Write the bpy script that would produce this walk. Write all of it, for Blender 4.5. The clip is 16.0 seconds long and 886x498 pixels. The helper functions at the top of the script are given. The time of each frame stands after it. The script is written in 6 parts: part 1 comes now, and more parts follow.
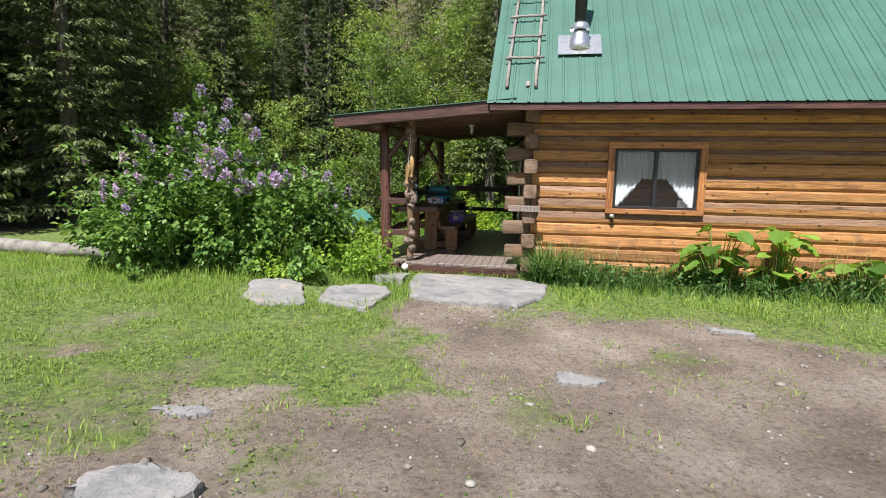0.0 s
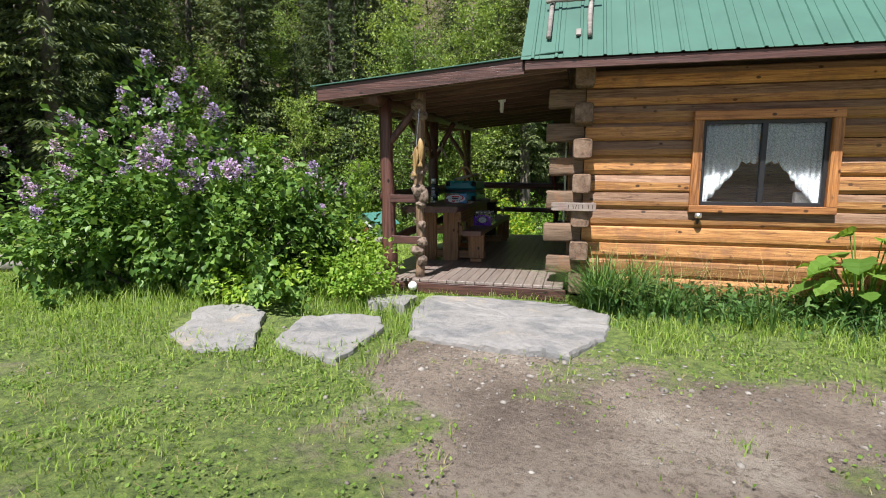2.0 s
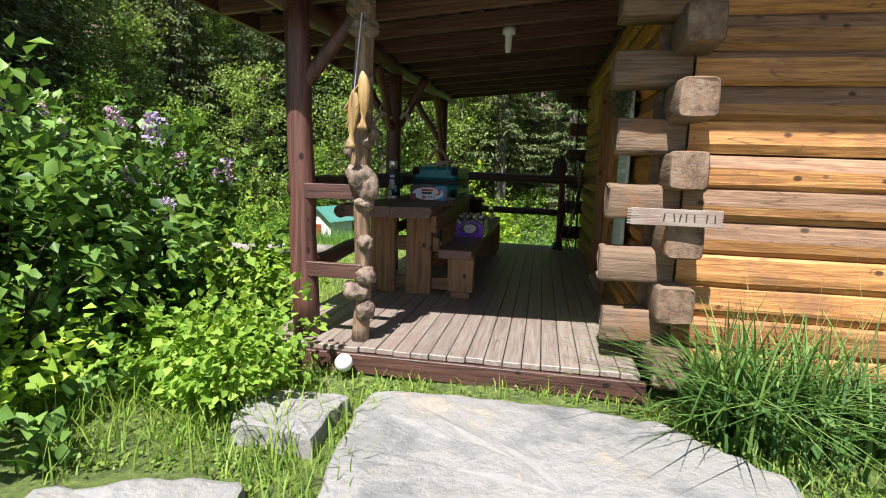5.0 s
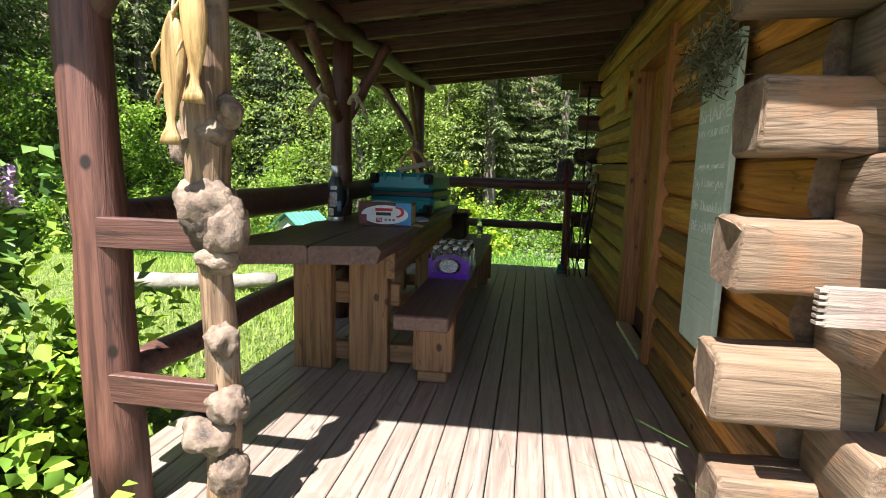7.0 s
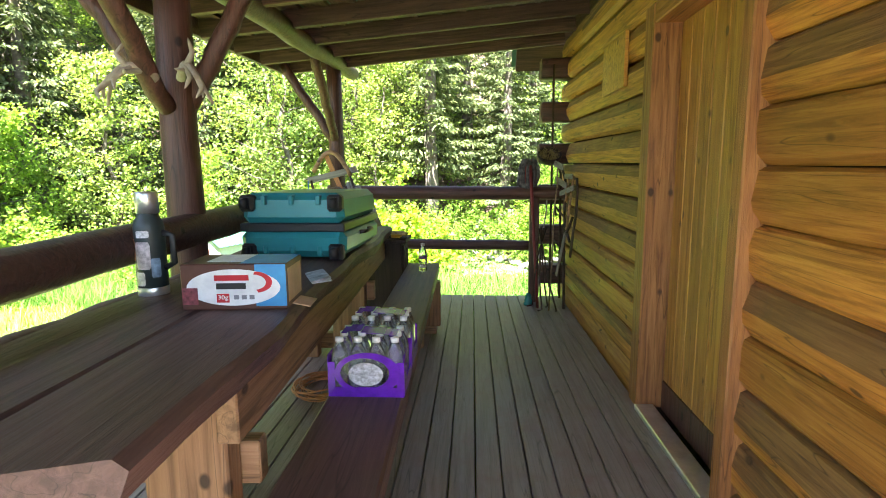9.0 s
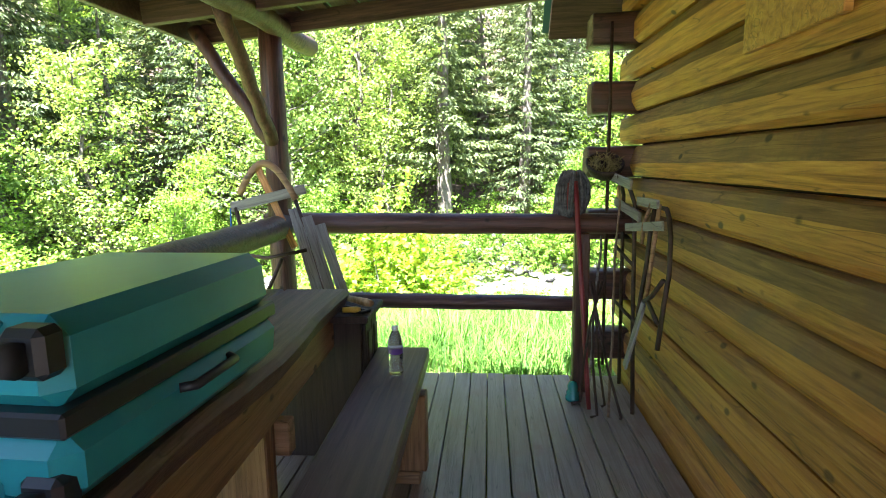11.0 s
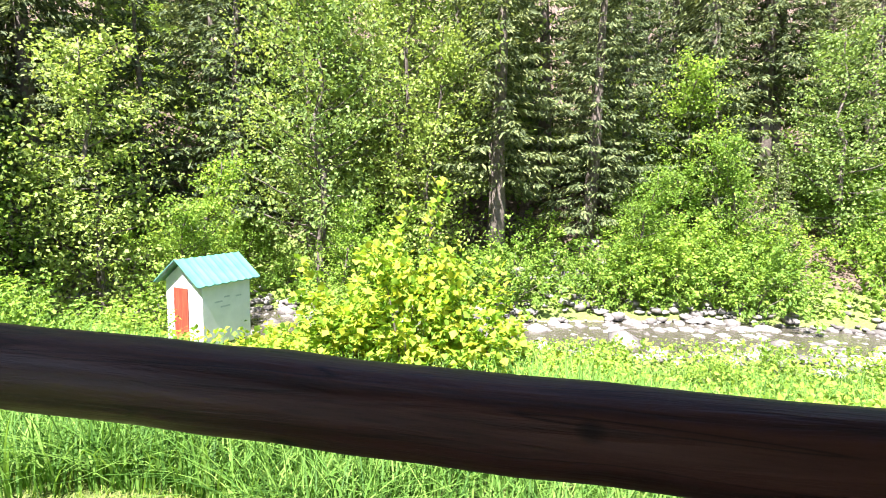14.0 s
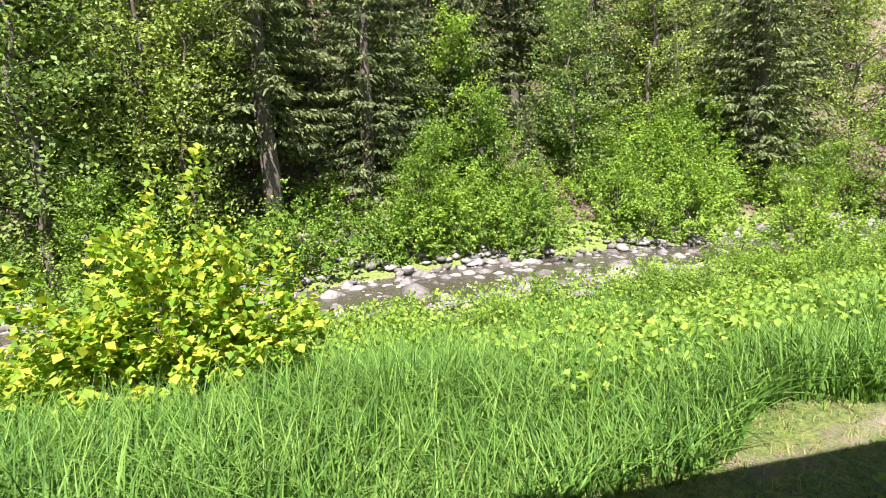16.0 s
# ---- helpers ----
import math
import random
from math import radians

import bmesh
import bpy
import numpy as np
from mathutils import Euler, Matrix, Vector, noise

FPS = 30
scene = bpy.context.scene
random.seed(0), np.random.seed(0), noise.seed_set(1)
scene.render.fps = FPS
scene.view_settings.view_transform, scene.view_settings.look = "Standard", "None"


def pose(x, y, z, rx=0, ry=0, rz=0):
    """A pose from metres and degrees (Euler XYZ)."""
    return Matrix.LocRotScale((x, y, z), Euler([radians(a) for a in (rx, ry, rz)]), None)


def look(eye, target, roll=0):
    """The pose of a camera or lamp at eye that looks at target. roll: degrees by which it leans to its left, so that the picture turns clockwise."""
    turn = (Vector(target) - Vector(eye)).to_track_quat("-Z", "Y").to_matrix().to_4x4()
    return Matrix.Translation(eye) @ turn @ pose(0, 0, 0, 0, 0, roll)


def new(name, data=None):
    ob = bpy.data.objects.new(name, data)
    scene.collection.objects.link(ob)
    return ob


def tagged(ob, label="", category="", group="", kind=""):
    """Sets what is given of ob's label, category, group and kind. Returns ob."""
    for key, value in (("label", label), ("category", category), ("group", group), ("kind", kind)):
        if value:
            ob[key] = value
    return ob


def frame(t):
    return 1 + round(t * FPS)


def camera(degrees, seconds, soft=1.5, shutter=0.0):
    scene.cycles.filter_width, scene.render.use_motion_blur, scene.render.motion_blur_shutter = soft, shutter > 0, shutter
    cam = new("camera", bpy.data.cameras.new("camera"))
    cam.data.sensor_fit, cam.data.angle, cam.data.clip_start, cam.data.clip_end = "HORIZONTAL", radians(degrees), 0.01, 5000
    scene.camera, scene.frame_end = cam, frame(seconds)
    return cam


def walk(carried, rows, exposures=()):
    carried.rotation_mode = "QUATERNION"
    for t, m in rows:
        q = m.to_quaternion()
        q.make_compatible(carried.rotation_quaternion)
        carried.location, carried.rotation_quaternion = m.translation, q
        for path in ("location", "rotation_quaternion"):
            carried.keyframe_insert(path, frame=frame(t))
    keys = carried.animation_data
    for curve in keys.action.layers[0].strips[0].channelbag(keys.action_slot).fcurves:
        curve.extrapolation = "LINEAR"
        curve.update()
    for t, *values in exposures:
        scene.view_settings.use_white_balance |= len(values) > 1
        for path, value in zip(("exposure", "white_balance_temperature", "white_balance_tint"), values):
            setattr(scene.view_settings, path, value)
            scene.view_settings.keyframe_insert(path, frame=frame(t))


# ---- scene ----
cam = camera(80.8, 16.0, 1.0)
PATH = [
    (0, (0.310, 0.039, 1.330), (-0.050, 1.987, 1.060), 1.1),
    (0.5, (0.308, 0.576, 1.289), (-0.086, 2.513, 0.982), 0.3),
    (1, (0.276, 1.109, 1.246), (-0.164, 3.034, 0.924), -0.2),
    (1.5, (0.191, 1.632, 1.212), (-0.278, 3.555, 0.932), 0.0),
    (2, (0.109, 2.089, 1.175), (-0.383, 4.010, 0.914), 0.3),
    (2.5, (0.002, 2.576, 1.164), (-0.492, 4.495, 0.887), 0.5),
    (3, (-0.114, 3.033, 1.138), (-0.572, 4.957, 0.844), 1.0),
    (3.5, (-0.228, 3.530, 1.110), (-0.640, 5.465, 0.820), 1.4),
    (4, (-0.376, 4.038, 1.080), (-0.777, 5.976, 0.790), 1.8),
    (6.5, (-0.786, 6.298, 1.121), (-1.092, 8.256, 0.852), 1.7),
    (7, (-0.793, 6.695, 1.160), (-1.111, 8.65, 0.878), 1.7),
    (7.5, (-0.812, 7.085, 1.168), (-1.121, 9.04, 0.877), 1.2),
    (8, (-0.887, 7.479, 1.185), (-1.149, 9.437, 0.878), 0.7),
    (8.5, (-0.896, 7.895, 1.201), (-1.078, 9.862, 0.885), 0.1),
    (9, (-0.919, 8.268, 1.261), (-1.031, 10.244, 0.974), -0.4),
    (11.5, (-0.884, 10.596, 1.387), (-1.113, 12.563, 1.106), -1.0),
    (12, (-0.899, 11.074, 1.338), (-1.205, 13.036, 1.099), -0.7),
    (12.5, (-0.872, 11.518, 1.352), (-1.231, 13.470, 1.109), -0.5),
    (13, (-0.904, 11.952, 1.388), (-1.284, 13.902, 1.158), 0.1),
    (13.5, (-0.892, 12.361, 1.390), (-1.280, 14.311, 1.172), 0.9),
    (14, (-0.965, 12.737, 1.386), (-1.349, 14.687, 1.154), 1.1),
    (14.5, (-0.990, 12.98, 1.410), (-1.287, 14.939, 1.136), 0.5),
    (15, (-0.989, 13.15, 1.418), (-1.061, 15.123, 1.095), -0.2),
    (15.5, (-0.977, 13.25, 1.422), (-0.801, 15.209, 1.060), -1.4),
    (16, (-0.985, 13.30, 1.43), (-0.565, 15.214, 1.034), -2.2),
]
walk(cam, [(t, look(eye, target, roll)) for t, eye, target, roll in PATH],
     [(0, 0.8, 6200, 13.0), (3.5, 0.92, 6200, 12.6), (5.5, 1.25, 6290, 11.0), (6.5, 1.58, 6350, 10.0), (7.0, 1.93, 6350, 11.0), (7.5, 2.25, 6350, 12.0), (8.0, 3.0, 6400, 12.5), (9.0, 3.78, 6450, 13.0), (11.5, 3.85, 5850, 16.0), (12.5, 3.3, 5900, 17.0), (13.0, 2.85, 6000, 20.0), (13.5, 2.55, 6150, 21.0), (14.0, 2.5, 6300, 21.0), (14.5, 2.15, 6450, 21.0), (15.0, 1.76, 6450, 21.0), (16, 1.65, 6450, 21.0)])

# ---- world, sun, exposure ----
SUN_WAY = Vector((0.13, 0.585, -1.0)).normalized()
world = bpy.data.worlds.new("world")
scene.world = world
world.use_nodes = True
wn = world.node_tree
sky = wn.nodes.new("ShaderNodeTexSky")
sky.sky_type = 'NISHITA'
sky.sun_disc = False
sky.sun_elevation = math.asin(-SUN_WAY.z)
sky.sun_rotation = math.atan2(-SUN_WAY.x, -SUN_WAY.y)
wn.links.new(sky.outputs[0], wn.nodes["Background"].inputs[0])
wn.nodes["Background"].inputs[1].default_value = 0.052
sun = new("sun", bpy.data.lights.new("sun", 'SUN'))
sun.data.energy, sun.data.angle, sun.data.color = 5.0, radians(0.53), (1.0, 0.965, 0.91)
sun.matrix_world = look((0, 0, 30), Vector((0, 0, 30)) + SUN_WAY)


# ---- materials ----
def nodes_of(name, rough=0.7, metal=0.0):
    m = bpy.data.materials.new(name)
    m.use_nodes = True
    nt = m.node_tree
    b = nt.nodes["Principled BSDF"]
    b.inputs["Roughness"].default_value = rough
    b.inputs["Metallic"].default_value = metal
    return m, nt, b


def ramp(nt, src, stops):
    r = nt.nodes.new("ShaderNodeValToRGB")
    e = r.color_ramp.elements
    while len(e) < len(stops):
        e.new(0.5)
    for el, (p, c) in zip(e, stops):
        el.position, el.color = p, (*c, 1)
    nt.links.new(src, r.inputs[0])
    return r.outputs[0]


def noise_tex(nt, vec, scale, detail=4.0, rough=0.6, dist=0.0):
    n = nt.nodes.new("ShaderNodeTexNoise")
    n.inputs["Scale"].default_value, n.inputs["Detail"].default_value = scale, detail
    n.inputs["Roughness"].default_value, n.inputs["Distortion"].default_value = rough, dist
    nt.links.new(vec, n.inputs["Vector"])
    return n.outputs["Fac"]


def mix_col(nt, fac, a, b, mode='MIX'):
    m = nt.nodes.new("ShaderNodeMix")
    m.data_type, m.blend_type = 'RGBA', mode
    for sock, val in ((m.inputs[0], fac), (m.inputs[6], a), (m.inputs[7], b)):
        if isinstance(val, (int, float)):
            sock.default_value = val
        elif isinstance(val, tuple):
            sock.default_value = (*val, 1)
        else:
            nt.links.new(val, sock)
    return m.outputs[2]


def coords(nt, stretch=(1, 1, 1), shift=True, kind="Object"):
    t = nt.nodes.new("ShaderNodeTexCoord")
    mp = nt.nodes.new("ShaderNodeMapping")
    mp.inputs["Scale"].default_value = stretch
    nt.links.new(t.outputs[kind], mp.inputs[0])
    if shift:
        oi = nt.nodes.new("ShaderNodeObjectInfo")
        mu = nt.nodes.new("ShaderNodeMath")
        mu.operation, mu.inputs[1].default_value = 'MULTIPLY', 37.0
        nt.links.new(oi.outputs["Random"], mu.inputs[0])
        nt.links.new(mu.outputs[0], mp.inputs["Location"])
    return mp.outputs[0]


def bump(nt, b, height, strength=0.3, dist=0.01):
    bp = nt.nodes.new("ShaderNodeBump")
    bp.inputs["Strength"].default_value, bp.inputs["Distance"].default_value = strength, dist
    nt.links.new(height, bp.inputs["Height"])
    nt.links.new(bp.outputs[0], b.inputs["Normal"])


def wood(name, light, mid, dark, axis="x", rough=0.62, grain=1.0, knots=True, wear=None, vary=0.35):
    """Wood with grain along one local axis, knots, dark streaks and a tone of its own for each piece."""
    m, nt, b = nodes_of(name, rough)
    st = {"x": (0.5, 9, 9), "y": (9, 0.5, 9), "z": (9, 9, 0.5)}[axis]
    v = coords(nt, tuple(s * grain for s in st))
    fine = noise_tex(nt, v, 6.0, 6.0, 0.65, 0.6)
    broad = noise_tex(nt, coords(nt, tuple(s * 0.22 for s in st)), 3.0, 3.0, 0.5, 0.8)
    col = ramp(nt, fine, [(0.36, dark), (0.49, mid), (0.63, light)])
    col = mix_col(nt, ramp(nt, broad, [(0.38, (0.4, 0.4, 0.4)), (0.62, (0, 0, 0))]), col, mid)
    streak = noise_tex(nt, coords(nt, tuple(s * 0.6 for s in st)), 2.2, 2.0, 0.5, 0.4)
    col = mix_col(nt, ramp(nt, streak, [(0.494, (0, 0, 0)), (0.5, (0.75, 0.75, 0.75)), (0.506, (0, 0, 0))]), col, tuple(c * 0.4 for c in dark))
    oi = nt.nodes.new("ShaderNodeObjectInfo")
    tone = ramp(nt, oi.outputs["Random"], [(0.0, (1 - vary, 1 - vary, 1 - vary)), (1.0, (1 + vary * 0.35, 1 + vary * 0.3, 1 + vary * 0.2))])
    col = mix_col(nt, 1.0, col, tone, 'MULTIPLY')
    if knots:
        vo = nt.nodes.new("ShaderNodeTexVoronoi")
        ks = {"x": (3.6, 5.5, 5.5), "y": (5.5, 3.6, 5.5), "z": (5.5, 5.5, 3.6)}[axis]
        nt.links.new(coords(nt, ks), vo.inputs["Vector"])
        vo.inputs["Scale"].default_value = 1.3
        kn = ramp(nt, vo.outputs["Distance"], [(0.08, (1, 1, 1)), (0.135, (0, 0, 0))])
        col = mix_col(nt, kn, col, tuple(c * 0.35 for c in dark))
    if wear:
        w = noise_tex(nt, coords(nt, (1.2, 1.2, 1.2)), 3.5, 5.0, 0.7)
        col = mix_col(nt, ramp(nt, w, [(0.52, (0, 0, 0)), (0.66, (0.8, 0.8, 0.8))]), col, wear)
    nt.links.new(col, b.inputs["Base Color"])
    bump(nt, b, fine, 0.7, 0.008)
    return m


def mottled(name, stops, scale, rough=0.8, bump_s=0.4, bump_d=0.01, second=None, metal=0.0, shift=True, spec=None):
    """A surface with noise at two scales."""
    m, nt, b = nodes_of(name, rough, metal)
    v = coords(nt, (1, 1, 1), shift)
    n1 = noise_tex(nt, v, scale, 8.0, 0.65)
    col = ramp(nt, n1, stops)
    if second:
        n2 = noise_tex(nt, v, scale * 6, 4.0, 0.7)
        col = mix_col(nt, ramp(nt, n2, [(0.5, (0, 0, 0)), (0.68, (0.75, 0.75, 0.75))]), col, second)
    nt.links.new(col, b.inputs["Base Color"])
    if spec is not None:
        b.inputs["Specular IOR Level"].default_value = spec
    bump(nt, b, noise_tex(nt, v, scale * 4, 6.0, 0.7), bump_s, bump_d)
    return m


def leafy(name, a, b_, c, trans=0.52, rough=0.62):
    """Leaves: tone by leaf and by plant, light passing through."""
    m, nt, b = nodes_of(name, rough)
    g = nt.nodes.new("ShaderNodeNewGeometry")
    col = ramp(nt, g.outputs["Random Per Island"], [(0.0, a), (0.5, b_), (1.0, c)])
    oi = nt.nodes.new("ShaderNodeObjectInfo")
    tone = ramp(nt, oi.outputs["Random"], [(0.0, (0.72, 0.78, 0.75)), (1.0, (1.15, 1.1, 0.95))])
    col = mix_col(nt, 1.0, col, tone, 'MULTIPLY')
    nt.links.new(col, b.inputs["Base Color"])
    b.inputs["Specular IOR Level"].default_value = 0.22
    tr = nt.nodes.new("ShaderNodeBsdfTranslucent")
    nt.links.new(mix_col(nt, 1.0, col, (1.22, 1.17, 0.66), 'MULTIPLY'), tr.inputs[0])
    ms = nt.nodes.new("ShaderNodeMixShader")
    ms.inputs[0].default_value = trans
    nt.links.new(b.outputs[0], ms.inputs[1])
    nt.links.new(tr.outputs[0], ms.inputs[2])
    nt.links.new(ms.outputs[0], nt.nodes["Material Output"].inputs[0])
    return m


def plain(name, col, rough=0.5, metal=0.0, spread=0.12, scale=14.0):
    """Painted, plastic or metal surfaces with faint smudges."""
    lo = tuple(max(0, c * (1 - spread)) for c in col)
    hi = tuple(min(1, c * (1 + spread)) for c in col)
    return mottled(name, [(0.35, lo), (0.65, hi)], scale, rough, 0.08, 0.002, metal=metal)


LOG_FRONT = wood("stained_log", (0.62, 0.335, 0.12), (0.45, 0.21, 0.068), (0.23, 0.10, 0.036), "x", 0.6, 1.0, True, (0.27, 0.13, 0.06), 0.45)
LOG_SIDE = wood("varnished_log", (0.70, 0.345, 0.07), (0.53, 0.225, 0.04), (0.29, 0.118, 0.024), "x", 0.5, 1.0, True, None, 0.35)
LOG_FRONT_TOP = wood("weathered_log_top", (0.40, 0.255, 0.155), (0.27, 0.15, 0.085), (0.16, 0.085, 0.05), "x", 0.75, 1.0, True, (0.22, 0.13, 0.08), 0.35)
# darker, browner tone for the upper faces of the porch wall logs
LOG_SIDE_TOP = wood("brown_varnished_log_top", (0.40, 0.215, 0.07), (0.26, 0.13, 0.045), (0.15, 0.072, 0.026), "x", 0.6, 1.0, True, (0.18, 0.10, 0.05), 0.35)
LOG_GREY = wood("weathered_log_end", (0.23, 0.16, 0.11), (0.17, 0.113, 0.072), (0.085, 0.054, 0.035), "x", 0.85, 1.0, False, (0.24, 0.12, 0.06), 0.3)
CORE = plain("dark_chinking", (0.045, 0.028, 0.016), 0.9)
STAIN = wood("red_brown_stained_wood", (0.14, 0.062, 0.045), (0.095, 0.04, 0.03), (0.045, 0.02, 0.016), "z", 0.5, 0.8, True, None, 0.25)
STAIN_X = wood("red_brown_rail_wood", (0.13, 0.06, 0.045), (0.085, 0.038, 0.03), (0.035, 0.018, 0.014), "x", 0.45, 0.8, True, None, 0.25)
ROOF_WOOD = wood("dark_roof_board", (0.16, 0.085, 0.055), (0.10, 0.05, 0.035), (0.05, 0.025, 0.018), "x", 0.65, 0.8, False, None, 0.3)
DECK = wood("weathered_deck_board", (0.335, 0.28, 0.24), (0.275, 0.225, 0.19), (0.19, 0.15, 0.125), "x", 0.34, 0.8, False, (0.24, 0.16, 0.135), 0.15)
TABLE = wood("dark_table_plank", (0.165, 0.09, 0.07), (0.12, 0.063, 0.05), (0.075, 0.04, 0.032), "x", 0.5, 0.7, False, None, 0.15)
TABLE_Y = wood("dark_table_top", (0.165, 0.09, 0.07), (0.12, 0.063, 0.05), (0.08, 0.043, 0.034), "y", 0.5, 0.7, False, None, 0.15)
TRIM = wood("orange_trim_board", (0.54, 0.245, 0.08), (0.40, 0.165, 0.05), (0.2, 0.075, 0.025), "x", 0.5, 0.8, True, None, 0.2)
DOORWOOD = wood("varnished_door_plank", (0.68, 0.37, 0.09), (0.54, 0.26, 0.055), (0.32, 0.13, 0.028), "x", 0.42, 0.6, True, None, 0.2)
BURL = wood("bare_burl_wood", (0.36, 0.245, 0.15), (0.21, 0.13, 0.075), (0.08, 0.048, 0.03), "z", 0.6, 1.1, True, (0.22, 0.19, 0.165), 0.1)
ENDGRAIN = mottled("cracked_end_grain", [(0.35, (0.08, 0.05, 0.035)), (0.5, (0.17, 0.115, 0.075)), (0.65, (0.26, 0.19, 0.135))], 11.0, 0.85, 0.8, 0.012, (0.30, 0.14, 0.07))
BARK = mottled("tree_bark", [(0.3, (0.06, 0.048, 0.038)), (0.7, (0.19, 0.16, 0.13))], 9.0, 0.9, 0.8, 0.02)
PALE_BARK = mottled("pale_bark", [(0.3, (0.13, 0.115, 0.10)), (0.7, (0.32, 0.295, 0.255))], 6.0, 0.9, 0.7, 0.02)
STONE = mottled("flat_grey_stone", [(0.3, (0.13, 0.13, 0.13)), (0.42, (0.205, 0.20, 0.19)), (0.5, (0.28, 0.265, 0.245)), (0.58, (0.235, 0.225, 0.21)), (0.66, (0.34, 0.295, 0.235)), (0.75, (0.27, 0.205, 0.145))], 2.6, 0.9, 1.0, 0.03, (0.24, 0.235, 0.23))
LEAF_LILAC = leafy("lilac_leaf", (0.06, 0.125, 0.03), (0.145, 0.265, 0.058), (0.28, 0.42, 0.115), 0.34, 0.4)
LEAF_SHRUB = leafy("shrub_leaf", (0.095, 0.185, 0.03), (0.20, 0.34, 0.05), (0.31, 0.45, 0.085), 0.42)
LEAF_MAPLE = leafy("young_maple_leaf", (0.12, 0.25, 0.03), (0.26, 0.42, 0.045), (0.52, 0.52, 0.075), 0.48)
LEAF_BRAMBLE = leafy("bramble_leaf", (0.17, 0.31, 0.045), (0.30, 0.47, 0.07), (0.44, 0.58, 0.12), 0.45)
LEAF_TREE = leafy("cottonwood_leaf", (0.14, 0.21, 0.065), (0.235, 0.335, 0.09), (0.33, 0.44, 0.13), 0.38)
NEEDLE = leafy("spruce_needles", (0.045, 0.066, 0.033), (0.105, 0.145, 0.065), (0.22, 0.265, 0.11), 0.26, 0.7)
NEEDLE_DRY = leafy("dry_hanging_twigs", (0.06, 0.05, 0.035), (0.10, 0.085, 0.06), (0.14, 0.12, 0.08), 0.15, 0.8)
GRASS = leafy("meadow_grass", (0.12, 0.215, 0.038), (0.24, 0.37, 0.065), (0.40, 0.49, 0.14), 0.42)
TALL = leafy("tall_grass", (0.042, 0.115, 0.022), (0.10, 0.225, 0.04), (0.20, 0.35, 0.08), 0.38)
WALLGRASS = leafy("dark_tall_grass", (0.045, 0.105, 0.03), (0.095, 0.20, 0.05), (0.21, 0.32, 0.10), 0.36)
STRAW = leafy("dry_straw", (0.30, 0.24, 0.12), (0.40, 0.33, 0.17), (0.48, 0.40, 0.22), 0.3)
LILAC_BLOOM = leafy("lilac_blossom", (0.38, 0.23, 0.56), (0.54, 0.40, 0.70), (0.72, 0.62, 0.82), 0.3)
ROOF_GREEN = plain("green_enamelled_metal", (0.056, 0.138, 0.10), 0.5, 0.0, 0.12, 1.5)
STEEL = plain("bare_sheet_metal", (0.72, 0.73, 0.74), 0.3, 0.85)
BLACK = plain("black_enamel", (0.02, 0.02, 0.022), 0.4)
WHITE = plain("white_paint", (0.78, 0.78, 0.76), 0.5)


# ---- mesh helpers ----
def link_mesh(name, me, material, parent=None, label=""):
    ob = new(name, me)
    if material:
        for mt in (material if isinstance(material, (list, tuple)) else [material]):
            me.materials.append(mt)
    ob.parent = parent
    if label:
        ob["label"] = label
    return ob


def part(name, bm, material, parent=None, label="", smooth=False):
    me = bpy.data.meshes.new(name)
    bm.to_mesh(me)
    bm.free()
    if smooth:
        me.polygons.foreach_set("use_smooth", [True] * len(me.polygons))
    return link_mesh(name, me, material, parent, label)


def mesh_np(name, v, f, material, parent=None, label="", smooth=False):
    me = bpy.data.meshes.new(name)
    v = np.asarray(v, dtype=np.float32)
    if isinstance(f, np.ndarray):
        n, k = f.shape
        me.vertices.add(len(v))
        me.vertices.foreach_set("co", v.ravel())
        me.loops.add(n * k)
        me.loops.foreach_set("vertex_index", f.ravel().astype(np.int32))
        me.polygons.add(n)
        me.polygons.foreach_set("loop_start", np.arange(0, n * k, k, dtype=np.int32))
        me.update(calc_edges=True)
    else:
        me.from_pydata([tuple(p) for p in v], [], f)
    if smooth:
        me.polygons.foreach_set("use_smooth", [True] * len(me.polygons))
    return link_mesh(name, me, material, parent, label)


def empty(name, m=None, label="", category="", group="", kind=""):
    ob = new(name)
    if m is not None:
        ob.matrix_basis = m
    return tagged(ob, label, category, group, kind)


def add_box(bm, x0, x1, y0, y1, z0, z1, bev=0.006, m=None):
    """A bevelled block."""
    r = bmesh.ops.create_cube(bm, size=1.0)
    vs = r["verts"]
    for v in vs:
        v.co = Vector(((x0 + x1) / 2 + v.co.x * (x1 - x0), (y0 + y1) / 2 + v.co.y * (y1 - y0), (z0 + z1) / 2 + v.co.z * (z1 - z0)))
    if bev:
        es = list({e for v in vs for e in v.link_edges})
        out = bmesh.ops.bevel(bm, geom=es, offset=bev, segments=1, affect='EDGES')
        vs = list({v for f in out["faces"] for v in f.verts} | {v for v in vs if v.is_valid})
    if m is not None:
        bmesh.ops.transform(bm, matrix=m, verts=vs)
    return vs


def box_part(name, size, material, parent=None, m=None, bev=0.006, label=""):
    bm = bmesh.new()
    add_box(bm, -size[0] / 2, size[0] / 2, -size[1] / 2, size[1] / 2, -size[2] / 2, size[2] / 2, bev)
    ob = part(name, bm, material, parent, label)
    if m is not None:
        ob.matrix_basis = m
    return ob


